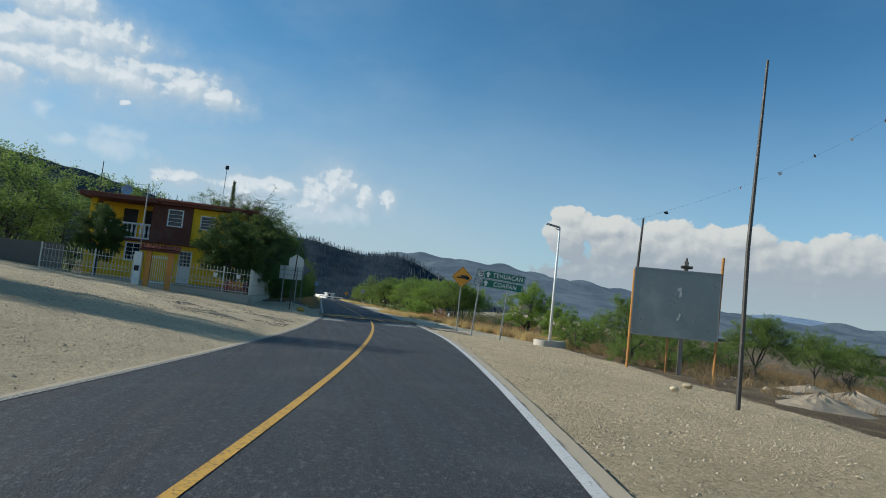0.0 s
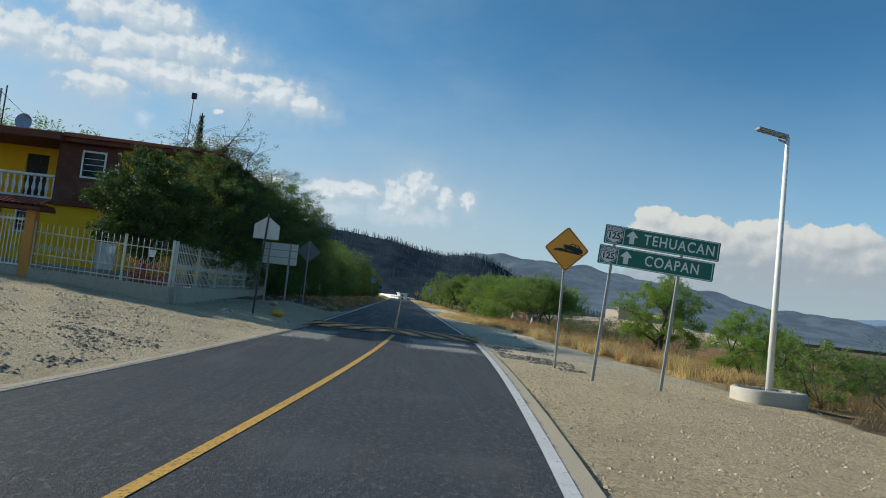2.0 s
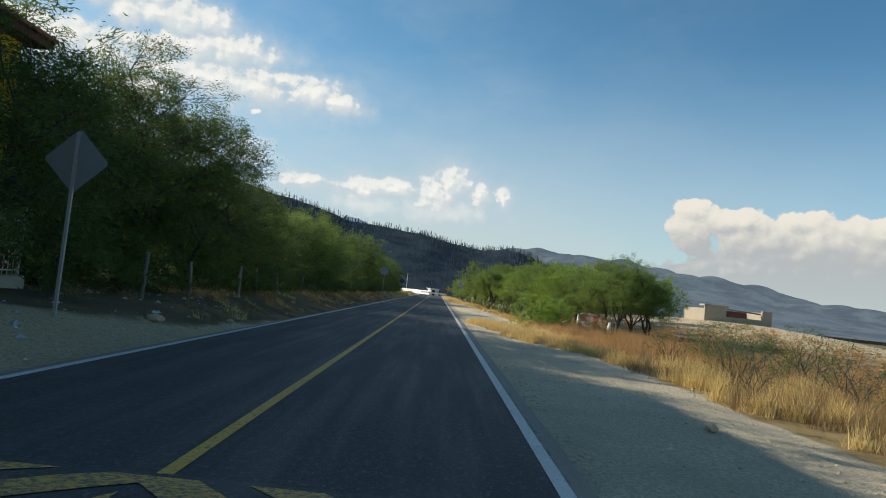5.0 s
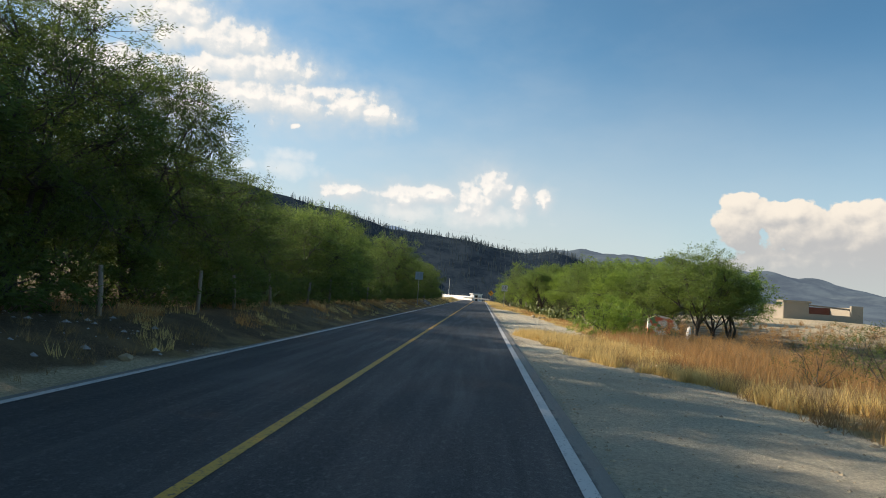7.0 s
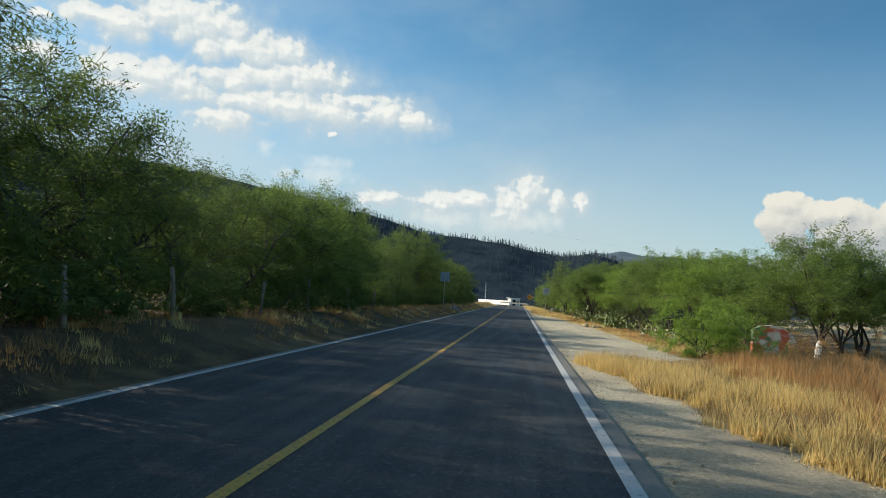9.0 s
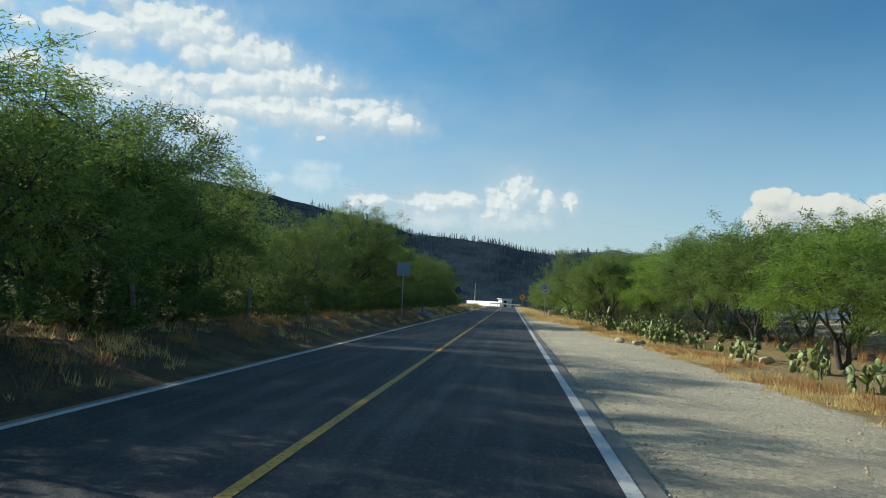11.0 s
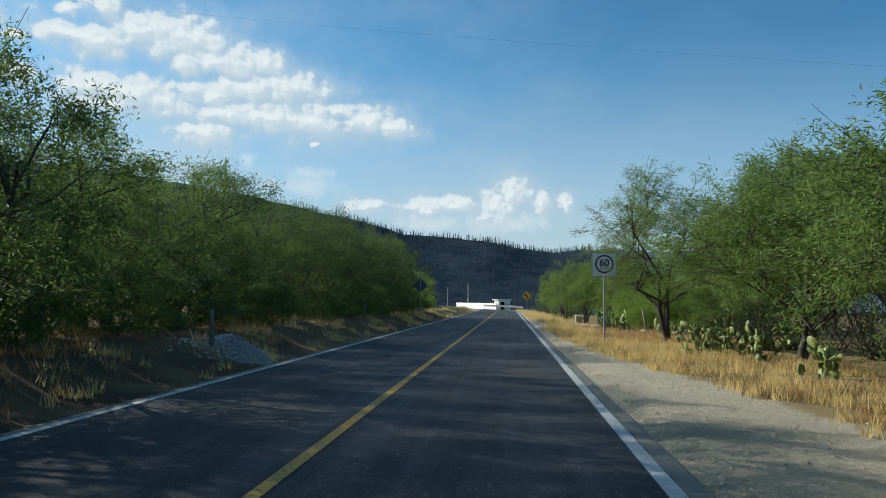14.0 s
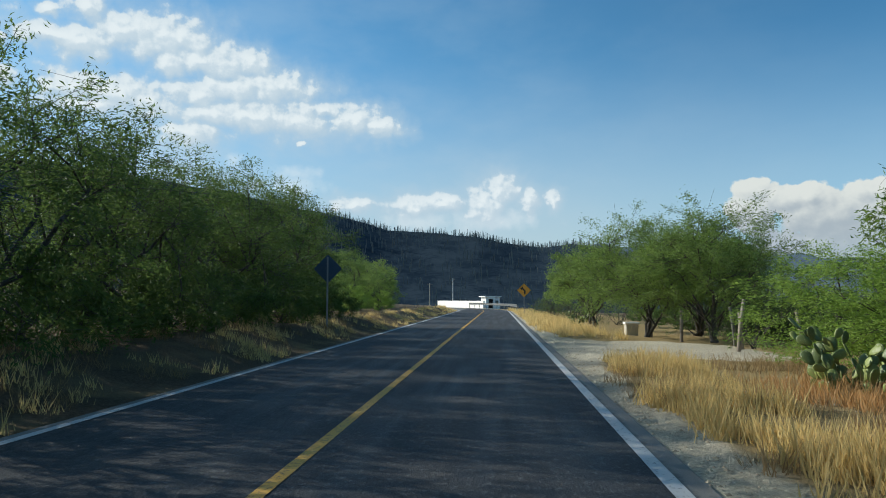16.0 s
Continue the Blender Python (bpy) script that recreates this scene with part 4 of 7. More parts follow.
BUSH = [tree_meshes(41, 2.0, 1.45, mat=LEAF_BRIGHT, leaves=9000, lobes=16, twigs=7, stems=4, flat=0.9, low_crown=0.1, fork=0.1, trunk=0.05, long=0.12, wide_leaf=0.055, sag=1.6, spread=0.14),
        tree_meshes(42, 2.0, 1.5, mat=LEAF_MID, leaves=7000, lobes=14, twigs=6, stems=4, flat=0.9, low_crown=0.1, fork=0.1, trunk=0.05, long=0.12, wide_leaf=0.055, sag=1.6, spread=0.14)]
LOWBUSH = tree_meshes(44, 1.5, 1.5, mat=LEAF_DARK, leaves=3600, lobes=12, twigs=6, stems=4, flat=0.9, low_crown=0.08, fork=0.1, trunk=0.04, sag=1.6, long=0.16, wide_leaf=0.07)
DRYBUSH = tree_meshes(46, 1.1, 0.95, mat=RUST_STRAW, leaves=700, lobes=12, twigs=7, stems=4, flat=0.9, low_crown=0.08, fork=0.08, trunk=0.025, bare=0.5, sag=1.5)
TWIGGY = tree_meshes(48, 2.1, 1.5, mat=LEAF_DARK, leaves=1000, lobes=12, twigs=7, stems=5, flat=0.9, low_crown=0.1, fork=0.08, trunk=0.04, bare=0.3, sag=1.7, long=0.1, wide_leaf=0.05)

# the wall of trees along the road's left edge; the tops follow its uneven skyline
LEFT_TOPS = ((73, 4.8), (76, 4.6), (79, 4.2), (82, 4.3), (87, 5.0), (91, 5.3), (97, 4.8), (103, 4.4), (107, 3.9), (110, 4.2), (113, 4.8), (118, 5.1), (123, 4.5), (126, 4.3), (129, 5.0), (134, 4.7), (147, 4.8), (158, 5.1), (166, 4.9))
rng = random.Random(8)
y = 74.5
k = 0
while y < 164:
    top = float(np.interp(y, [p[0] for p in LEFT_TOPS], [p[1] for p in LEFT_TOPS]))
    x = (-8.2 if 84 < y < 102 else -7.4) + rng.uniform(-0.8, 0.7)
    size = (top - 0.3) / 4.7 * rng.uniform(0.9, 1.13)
    # lighter leaf colour where the row catches sun, the shaded copy elsewhere
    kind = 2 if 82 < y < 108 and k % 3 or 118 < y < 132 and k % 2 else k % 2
    label = "bushy mesquite tree with leaves coloured as sunlit" if kind == 2 else "dense mesquite tree leaning towards the road, leaves darkened for shade"
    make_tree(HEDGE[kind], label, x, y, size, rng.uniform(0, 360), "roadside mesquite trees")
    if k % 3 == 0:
        make_tree(BACK[0], "dense mesquite tree behind the front row, leaves darkened for shade", x - 4.6, y + 1.2, size * 0.95, rng.uniform(0, 360), "roadside mesquite trees")
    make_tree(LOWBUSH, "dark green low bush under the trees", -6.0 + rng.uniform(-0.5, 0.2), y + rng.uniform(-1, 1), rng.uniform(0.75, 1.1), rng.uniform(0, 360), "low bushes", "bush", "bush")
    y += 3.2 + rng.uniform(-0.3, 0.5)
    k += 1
make_tree(HEDGE[0], "dense mesquite tree leaning towards the road, leaves darkened for shade", -7.7, 76.6, 0.94, 130, "roadside mesquite trees")
make_tree(CANOPY[0], "broad mesquite tree with lighter green rounded crown", -7.3, 87.6, 1.0, 250, "roadside mesquite trees")
make_tree(CANOPY[0], "broad mesquite tree with lighter green rounded crown", -7.7, 92.2, 1.0, 60, "roadside mesquite trees")
make_tree(TALL, "tall mesquite tree with spreading crown, leaves darkened for shade", -8.0, 66.5, 1.0, 40, "roadside mesquite trees")
make_tree(TALL, "tall mesquite tree with spreading crown, leaves darkened for shade", -7.3, 70.4, 0.92, 160, "roadside mesquite trees")
make_tree(TALL, "tall mesquite tree behind the fence, leaves darkened for shade", -11.5, 63.0, 1.05, 250, "roadside mesquite trees")
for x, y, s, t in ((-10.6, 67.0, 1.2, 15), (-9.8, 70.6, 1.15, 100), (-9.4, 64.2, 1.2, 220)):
    make_tree(HEDGE[1], "dense mesquite tree behind the front row, leaves darkened for shade", x, y, s, t, "roadside mesquite trees")
make_tree(AIRY, "airy tall mesquite tree with open crown", -6.9, 115.5, 1.02, 75, "roadside mesquite trees")
for x, y, s in ((-7.5, 61.8, 1.5), (-6.8, 64.6, 1.2), (-6.6, 69.5, 1.1), (-6.4, 73.0, 1.2)):
    make_tree(LOWBUSH, "dark green low bush under the trees", x, y, s, 30 * x, "low bushes", "bush", "bush")
for x, y, s in ((-7.0, 171.0, 0.75), (-7.6, 174.5, 0.8), (-6.6, 178.0, 0.7)):
    make_tree(BUSH[0], "bright green rounded bush", x, y, s, 50 * x, "bright bushes", "bush", "bush")
for x, y, s in ((-8.6, 170.0, 0.72), (-9.4, 177.0, 0.8), (-7.6, 183.0, 0.62), (-8.8, 190.0, 0.75), (-10.5, 186.0, 0.95), (-10.0, 195.0, 0.9), (-12.5, 203.0, 0.95), (-14.0, 190.0, 1.0), (-17.0, 178.0, 1.1), (-20.0, 212.0, 1.1)):
    make_tree(BACK[1], "bushy mesquite tree with leaves coloured as sunlit", x, y, s, 70 * x, "roadside mesquite trees")

# the trees on the road's right side
RIGHT = ((13.6, 91.0, 0, 1.06, 20), (16.4, 93.5, 1, 0.95, 80), (10.6, 97.0, 1, 0.88, 10), (12.8, 101.0, 2, 0.95, 60), (10.8, 103.5, 0, 0.98, 130), (13.8, 107.0, 1, 1.12, 40), (10.3, 108.5, 2, 0.92, 200),
         (9.9, 112.5, 1, 0.94, 15), (12.6, 114.5, 0, 1.12, 95), (7.6, 119.0, 2, 0.86, 260), (7.7, 125.4, 0, 0.92, 310), (10.4, 119.6, 1, 0.98, 30), (11.4, 123.0, 1, 1.08, 55), (9.5, 128.6, 2, 1.1, 140), (12.6, 131.0, 0, 1.2, 170), (14.0, 138.0, 1, 1.1, 20),
         (18.0, 112.0, 2, 1.1, 30), (17.5, 122.0, 0, 1.15, 220), (19.5, 131.0, 1, 1.15, 75))
for x, y, kind, s, turn in RIGHT:
    meshes = NEAR_MESQUITE if x < 11.5 and 96 < y < 134 or y < 92 and x < 14 else MESQUITE
    make_tree(meshes[kind], "green mesquite tree with dark forked trunk", x, y, s, turn, "mesquite trees by the track")
for x, y, s, t in ((14.9, 92.4, 0.9, 20), (12.0, 94.6, 0.8, 140)):
    make_tree(CANOPY[0], "broad green mesquite tree with low crown", x, y, s, t, "mesquite trees by the track", tall=0.95)
make_tree(WEEPING, "airy mesquite tree with fine hanging twigs beside the speed sign", 6.6, 132.0, 0.9, 200, "mesquite trees by the track", tall=1.05)
for x, y, s, t in ((6.6, 156.0, 0.88, 100), (8.2, 153.8, 0.9, 190), (9.2, 159.0, 0.92, 20)):
    make_tree(CANOPY[0], "broad green mesquite tree with twisted trunks", x, y, s, t, "mesquite trees by the track")
for x, y, s, q in ((5.8, 163.0, 0.75, 2), (6.6, 170.0, 0.85, 0), (7.6, 178.0, 0.9, 1), (8.5, 187.0, 1.0, 2), (9.5, 197.0, 1.05, 0), (11.0, 165.0, 1.0, 1), (13.5, 150.0, 1.0, 2), (14.0, 172.0, 1.05, 0), (11.0, 208.0, 1.1, 1), (16.0, 190.0, 1.1, 2)):
    make_tree(MESQUITE[q], "green mesquite tree with dark forked trunk", x, y, s, 33 * y, "mesquite trees by the track")
for k in range(22):
    x, y = rng.uniform(9.5, 17), rng.uniform(146, 185)
    make_tree(LOWBUSH, "dark green low bush below the mesquites", x, y, rng.uniform(0.8, 1.25), rng.uniform(0, 360), "low bushes", "bush", "bush")
for k in range(16):
    x, y = rng.uniform(4.6, 8.0), rng.uniform(168, 204)
    make_tree(TWIGGY, "brown twiggy shrub beside the road", x, y, rng.uniform(0.6, 0.95), rng.uniform(0, 360), "twiggy shrubs", "shrub", "shrub")
make_tree(BUSH[0], "bright green rounded bush beside the track", 7.5, 85.0, 0.95, 0, "bright bushes", "bush", "bush")
make_tree(BUSH[0], "bright green rounded bush beside the track", 8.6, 86.0, 0.85, 120, "bright bushes", "bush", "bush")
for x, y, s, t in ((8.6, 144.6, 0.92, 0), (9.7, 142.9, 0.95, 130), (12.6, 145.2, 1.0, 250), (11.2, 146.0, 1.0, 70), (11.0, 141.8, 0.8, 190), (13.8, 142.5, 0.9, 20)):
    make_tree(CANOPY[1], "bright green thorny bush behind the cactus", x, y, s, t, "thorny bushes", "bush", "bush", tall=0.74)
for x, y, s, t in ((12.4, 57.2, 1.12, 0), (11.4, 47.2, 0.68, 90), (15.6, 52.6, 0.6, 10)):
    make_tree(PEPPER, "small drooping pepper tree in dry grass", x, y, s, t, "pepper trees")
for x, y, s, t in ((11.3, 37.6, 0.62, 0), (18.3, 38.4, 0.62, 40), (24.5, 42.0, 0.62, 200), (22.0, 36.5, 0.5, 100)):
    make_tree(NEAR_MESQUITE[2 if x < 20 else 0], "small round mesquite tree on dry ground", x, y, s, t, "small trees")
for x, y, s in ((8.9, 33.2, 0.5), (17.0, 50.5, 0.6), (20.5, 47.0, 0.55), (12.6, 46.5, 0.4), (30.0, 60.0, 0.9), (26.0, 75.0, 0.8)):
    make_tree(BUSH[1], "small olive green bush on dry ground", x, y, s, 77 * x, "thorny bushes", "bush", "bush")
for k in range(46):
    x, y = rng.uniform(8.4, 14.5), rng.uniform(97, 164)
    make_tree(TWIGGY, "grey twiggy undergrowth below the mesquites", x, y, rng.uniform(0.7, 1.1), rng.uniform(0, 360), "twiggy shrubs", "shrub", "shrub")
for x, y, s in ((8.9, 110.5, 0.9), (10.2, 113.8, 1.0), (8.8, 115.4, 0.85), (9.2, 121.0, 1.0), (9.0, 126.6, 0.95), (10.6, 124.4, 1.1), (8.4, 129.8, 0.9), (10.2, 131.4, 1.1), (9.4, 134.6, 1.0), (11.8, 127.6, 1.1), (11.6, 135.8, 1.0), (9.4, 63.5, 0.7), (10.6, 66.5, 0.8), (12.2, 64.0, 0.75), (9.8, 69.8, 0.6), (11.8, 70.5, 0.8), (13.6, 68.0, 0.85), (8.3, 60.5, 0.6), (11.0, 61.0, 0.7), (13.0, 74.0, 0.75), (15.0, 71.5, 0.9), (15.6, 77.0, 0.8), (17.0, 83.0, 0.8)):
    make_tree(TWIGGY, "grey twiggy shrub in dry grass", x, y, s, 40 * x, "twiggy shrubs", "shrub", "shrub")
for k in range(38):
    x, y = rng.uniform(9.8, 27), rng.uniform(33, 64)
    if k % 3:
        make_tree(TWIGGY, "grey twiggy shrub in dry grass", x, y, rng.uniform(0.55, 0.9), rng.uniform(0, 360), "twiggy shrubs", "shrub", "shrub")
    else:
        make_tree(BUSH[1], "small olive green bush on dry ground", x, y, rng.uniform(0.5, 0.85), rng.uniform(0, 360), "thorny bushes", "bush", "bush")
for k in range(32):
    x, y = rng.uniform(9, 30), rng.uniform(44, 92)
    make_tree(DRYBUSH, "dry leafless shrub with grey twigs", x, y, rng.uniform(0.7, 1.25), rng.uniform(0, 360), "dry shrubs", "shrub", "shrub")

# big trees, unseen, added beside the yard to throw long shadows over it
make_tree(TALL, "unseen tall tree added to shade the dirt yard", -23.6, 32.4, 0.85, 0, "trees beside the yard", tall=1.5)
for x, y, s, t in ((-20.5, 31.6, 0.95, 50), (-23.0, 32.6, 1.0, 170)):
    make_tree(HEDGE[1], "unseen dense tree added to shade the dirt yard", x, y, s, t, "trees beside the yard", tall=1.45)
# trees round the house
make_tree(ROUND, "dense round broad-leaved tree behind the fence", -8.4, 48.3, 1.0, 0, "garden trees")
make_tree(FEATHER, "feathery half-bare tree behind the fence", -8.2, 53.6, 1.0, 30, "garden trees")
make_tree(HEDGE[2], "dense tree with lighter leaves behind the fence", -8.6, 55.6, 1.12, 15, "garden trees")
make_tree(GARDEN, "slim dark garden tree with open crown", -7.5, 52.6, 0.95, 150, "garden trees")
make_tree(GARDEN, "slim dark garden tree beside the house wall", -7.45, 50.4, 0.84, 40, "garden trees")
make_tree(FEATHER, "feathery half-bare tree behind the fence", -8.2, 57.2, 0.98, 200, "garden trees")
make_tree(HEDGE[0], "dense dark tree beside the fence", -8.0, 58.4, 1.2, 80, "garden trees")
make_tree(HEDGE[1], "dense dark tree beside the fence", -8.4, 60.6, 1.25, 10, "garden trees")
make_tree(ROUND, "young broad-leaved tree in the front yard", -15.4, 48.2, 0.84, 120, "garden trees")
for x, y, s, t in ((-22.5, 54.0, 1.5, 0), (-26.5, 60.0, 1.7, 90), (-22.0, 64.0, 1.6, 200), (-29.0, 52.0, 1.5, 40), (-19.5, 70.0, 1.7, 300), (-26.0, 47.5, 1.25, 140)):
    make_tree(BACK[k % 2], "large leafy tree behind the yard wall", x, y, s, t, "trees behind the house")
    k += 1


# prickly pears
def pad_mesh():
    bm = bmesh.new()
    bmesh.ops.create_uvsphere(bm, u_segments=8, v_segments=5, radius=0.5)
    for v in bm.verts:
        v.co = Vector((v.co.x * 0.215 * (0.75 + 0.5 * (v.co.z + 0.5)), v.co.y * 0.045, (v.co.z + 0.5) * 0.34))
    return from_bm("pad", bm, PAD, True)


PAD_MESH = pad_mesh()


def make_nopal(seed, x, y, spread, high, count, group="prickly pears"):
    rng = random.Random(seed)
    ob = thing("prickly_pear", "clump of prickly pear cactus with yellow-green pads", "cactus", (x, y, at_ground(x, y) - 0.03), group, turn=rng.uniform(0, 360))
    made = []
    for k in range(count):
        if k < count * 0.2 or not made:
            base = Vector((rng.uniform(-spread, spread), rng.uniform(-spread * 0.6, spread * 0.6), 0))
            m = Matrix.Translation(base) @ Euler((rng.uniform(-0.3, 0.3), rng.uniform(-0.3, 0.3), rng.uniform(0, 6.3))).to_matrix().to_4x4()
        else:
            for _ in range(6):
                parent = rng.choice(made)
                tip = parent @ Vector((rng.uniform(-0.08, 0.08), 0, 0.19))
                if tip.z < high:
                    break
            m = Matrix.Translation(tip) @ parent.to_quaternion().to_matrix().to_4x4() @ Euler((rng.uniform(-0.45, 0.45), rng.uniform(-0.8, 0.8), rng.uniform(-1.2, 1.2))).to_matrix().to_4x4()
            if (m @ Vector((0, 0, 0.36))).z < tip.z - 0.05:
                m = Matrix.Translation(tip) @ Euler((rng.uniform(-0.3, 0.3), rng.uniform(-0.5, 0.5), rng.uniform(0, 6.3))).to_matrix().to_4x4()
        s = rng.uniform(0.42, 0.74)
        m = Matrix.LocRotScale(m.translation, m.to_quaternion(), None)
        made.append(m)
        pad = part("pad", PAD_MESH, None, ob)
        pad.matrix_basis = m @ Matrix.Diagonal((s, s, s, 1))


NOPALS = ((7.4, 103.2, 0.7, 1.3, 34), (7.7, 104.4, 0.8, 1.5, 36), (8.0, 106.4, 0.9, 1.7, 40), (8.0, 108.5, 0.9, 1.7, 36), (7.9, 110.4, 0.8, 1.6, 34), (7.0, 112.4, 0.6, 1.2, 30),
          (7.5, 105.6, 0.8, 1.5, 34), (7.4, 107.6, 0.8, 1.6, 36), (7.4, 109.4, 0.7, 1.5, 36), (7.5, 111.4, 0.7, 1.3, 30), (7.4, 113.4, 0.6, 1.2, 26), (8.2, 101.6, 0.6, 1.1, 26),
          (8.3, 91.4, 0.7, 1.1, 24), (8.6, 94.8, 0.7, 1.0, 22), (8.4, 98.4, 0.6, 1.0, 20), (6.6, 126.4, 0.9, 1.5, 44), (6.6, 115.6, 0.6, 1.1, 24), (7.9, 131.4, 0.9, 1.4, 32), (6.9, 122.6, 0.5, 1.0, 18),
          (6.5, 141.8, 0.75, 1.1, 40), (6.6, 139.6, 0.45, 0.8, 16), (7.5, 137.4, 0.5, 0.75, 18), (7.9, 135.6, 0.7, 1.0, 20), (5.9, 166.0, 0.7, 1.1, 16), (6.4, 172.0, 0.7, 1.1, 14), (8.2, 87.4, 0.4, 0.8, 12),
          (-6.0, 76.5, 0.6, 1.0, 12), (-6.2, 84.0, 0.6, 1.0, 12), (-5.9, 91.0, 0.5, 0.9, 10))
for k, (x, y, spread, high, count) in enumerate(NOPALS):
    make_nopal(100 + k, x, y, spread, high, int(count * (3.6 if count > 28 else 2.3)))


# dry grass, weeds
def grass(name, seed, count, place, high, mat, label, lean=0.38, wide=0.009, tuft=18, loose=0.07):
    """Blades in tufts of uneven height; place(rng, n) gives n tuft positions."""
    rng = np.random.default_rng(seed)
    tufts = max(1, count // tuft)
    x, y = place(rng, tufts)
    grown = np.repeat(rng.uniform(0.45, 1.25, tufts), tuft)
    x, y = np.repeat(x, tuft), np.repeat(y, tuft)
    x, y = x + rng.normal(0, loose, len(x)), y + rng.normal(0, loose, len(y))
    z = ground_z(x, y) - 0.02
    a = rng.uniform(0, 2 * np.pi, len(x))
    h = high * rng.uniform(0.35, 1.1, len(x)) * grown
    tip = np.stack([x + np.cos(a) * h * lean * rng.uniform(0.2, 1.6, len(x)), y + np.sin(a) * h * lean * rng.uniform(0.2, 1.6, len(x)), z + h], 1)
    b = rng.uniform(0, np.pi, len(x))
    side = np.stack([np.cos(b), np.sin(b), np.zeros(len(x))], 1) * wide
    root = np.stack([x, y, z], 1)
    n = len(x)
    verts = np.stack([root - side, root + side, tip], 1).reshape(-1, 3)
    faces = np.arange(3 * n).reshape(-1, 3)
    tagged(new(name, mesh_of(name, verts, faces, mat)), label, "grass", kind="stuff")


def strip(x0, x1, y0, y1, seed=0.0, bare=-0.3, verge=None):
    """Tuft places between two offsets from the road, thinned by smooth patches; with verge, only past the gravel by that much."""
    def place(rng, n):
        out_x, out_y = [], []
        got = 0
        while got < n:
            y = rng.uniform(y0, y1, n)
            u = rng.uniform(x0, x1, n)
            x = road_x(y) + u
            keep = wobble(x, y, 1.1, seed) + 0.5 * wobble(x, y, 0.4, seed + 5) > bare
            if verge is not None:
                keep &= u - 3.0 > gravel_reach(y) + verge + 0.35 * wobble(x, y, 0.8, seed + 2)
            out_x.append(x[keep])
            out_y.append(y[keep])
            got += int(keep.sum())
        return np.concatenate(out_x)[:n], np.concatenate(out_y)[:n]
    return place


GOLD, RUST = "golden dry grass along the shoulder", "rust-brown dry weeds beyond the grass"
grass("dry_grass", 1, 25000, strip(3.2, 7.2, 64, 79, 1.0, 0.0, 0.1), 0.34, STRAW, GOLD)
grass("brown_weeds", 24, 12000, strip(3.4, 7.6, 62, 80, 24.0, 0.0, 0.2), 0.36, WEED, "brown dry weeds among the golden grass", 0.6, 0.006)
grass("dry_grass", 2, 14000, strip(3.2, 5.0, 69, 80, 2.0, 0.0, 0.0), 0.28, STRAW, GOLD)
grass("rust_grass", 3, 24000, strip(6.3, 12.5, 68, 86, 3.0, 0.05, 1.6), 0.48, RUST_STRAW, RUST)
grass("brown_weeds", 15, 22000, strip(7.5, 17.0, 56, 90, 15.0, 0.0, 2.2), 0.6, WEED, "brown dry weeds beyond the grass", 0.6, 0.005)
grass("dry_grass", 4, 17000, strip(6.3, 13.0, 44, 66, 4.0, 0.4, 0.3), 0.5, STRAW, GOLD)
grass("brown_weeds", 23, 16000, strip(6.5, 13.0, 42, 66, 23.0, 0.0, 0.5), 0.55, WEED, "brown dry weeds beyond the shoulder", 0.55, 0.006)
grass("rust_grass", 5, 6000, strip(8.0, 18.0, 46, 66, 5.0, 0.45, 0.6), 0.5, RUST_STRAW, RUST)
grass("brown_weeds", 16, 16000, strip(7.5, 20.0, 34, 62, 16.0, 0.1, 0.8), 0.5, WEED, "brown dry weeds beyond the grass", 0.6, 0.005)
grass("brown_weeds", 21, 30000, strip(9.5, 30.0, 24, 62, 21.0, -0.1, 1.6), 0.5, WEED, "brown dry weeds on the open ground", 0.6, 0.008)
grass("dry_grass", 6, 13000, strip(5.0, 7.6, 84, 118, 6.0, 0.15, 0.0), 0.17, STRAW, "short dry grass under the cacti")
grass("rust_grass", 17, 9000, strip(5.2, 8.0, 84, 120, 17.0, 0.1, 0.3), 0.24, RUST_STRAW, "short rust-brown grass under the cacti")
grass("dry_grass", 7, 20000, strip(3.4, 7.8, 117, 138, 7.0, -0.05, 0.0), 0.22, STRAW, "dry grass round the speed sign")
grass("brown_weeds", 20, 16000, strip(3.6, 8.4, 117, 137, 20.0, 0.0, 0.1), 0.24, WEED, "brown dry weeds between the tufts", 0.6, 0.006)
grass("dry_grass", 8, 12000, strip(3.1, 4.9, 136, 146.4, 8.0, 0.1, 0.3), 0.34, STRAW, "golden dry grass at the road's edge")
grass("dry_grass", 22, 7000, strip(3.6, 6.6, 124, 132, 22.0, -0.6, 0.0), 0.26, STRAW, "short dry grass round the speed sign")
grass("rust_grass", 9, 15000, strip(4.8, 9.0, 131, 143, 9.0, -0.1, 0.9), 0.26, RUST_STRAW, RUST)
grass("brown_weeds", 18, 9000, strip(3.2, 8.0, 134, 146, 18.0, 0.0, 0.0), 0.32, WEED, "brown dry weeds between the tufts", 0.6, 0.005)
grass("dry_grass", 10, 18000, strip(3.1, 5.6, 153, 215, 10.0, -0.4, 0.0), 0.42, STRAW, "golden dry grass at the road's edge")
grass("dry_grass", 11, 6000, strip(-6.5, -3.4, 62, 120, 11.0, 0.35), 0.22, STRAW, "short dry grass below the trees")
grass("brown_weeds", 12, 26000, strip(-7.0, -3.4, 60, 168, 12.0, -0.1), 0.28, WEED, "brown dry weeds below the trees", 0.6, 0.005)
grass("rust_grass", 19, 9000, strip(-6.6, -3.8, 66, 130, 19.0, 0.4), 0.26, RUST_STRAW, "rust-brown dry weeds below the trees")
grass("dry_grass", 13, 14000, strip(-5.2, -3.1, 118, 215, 13.0, 0.2), 0.28, STRAW, "short dry grass below the trees")
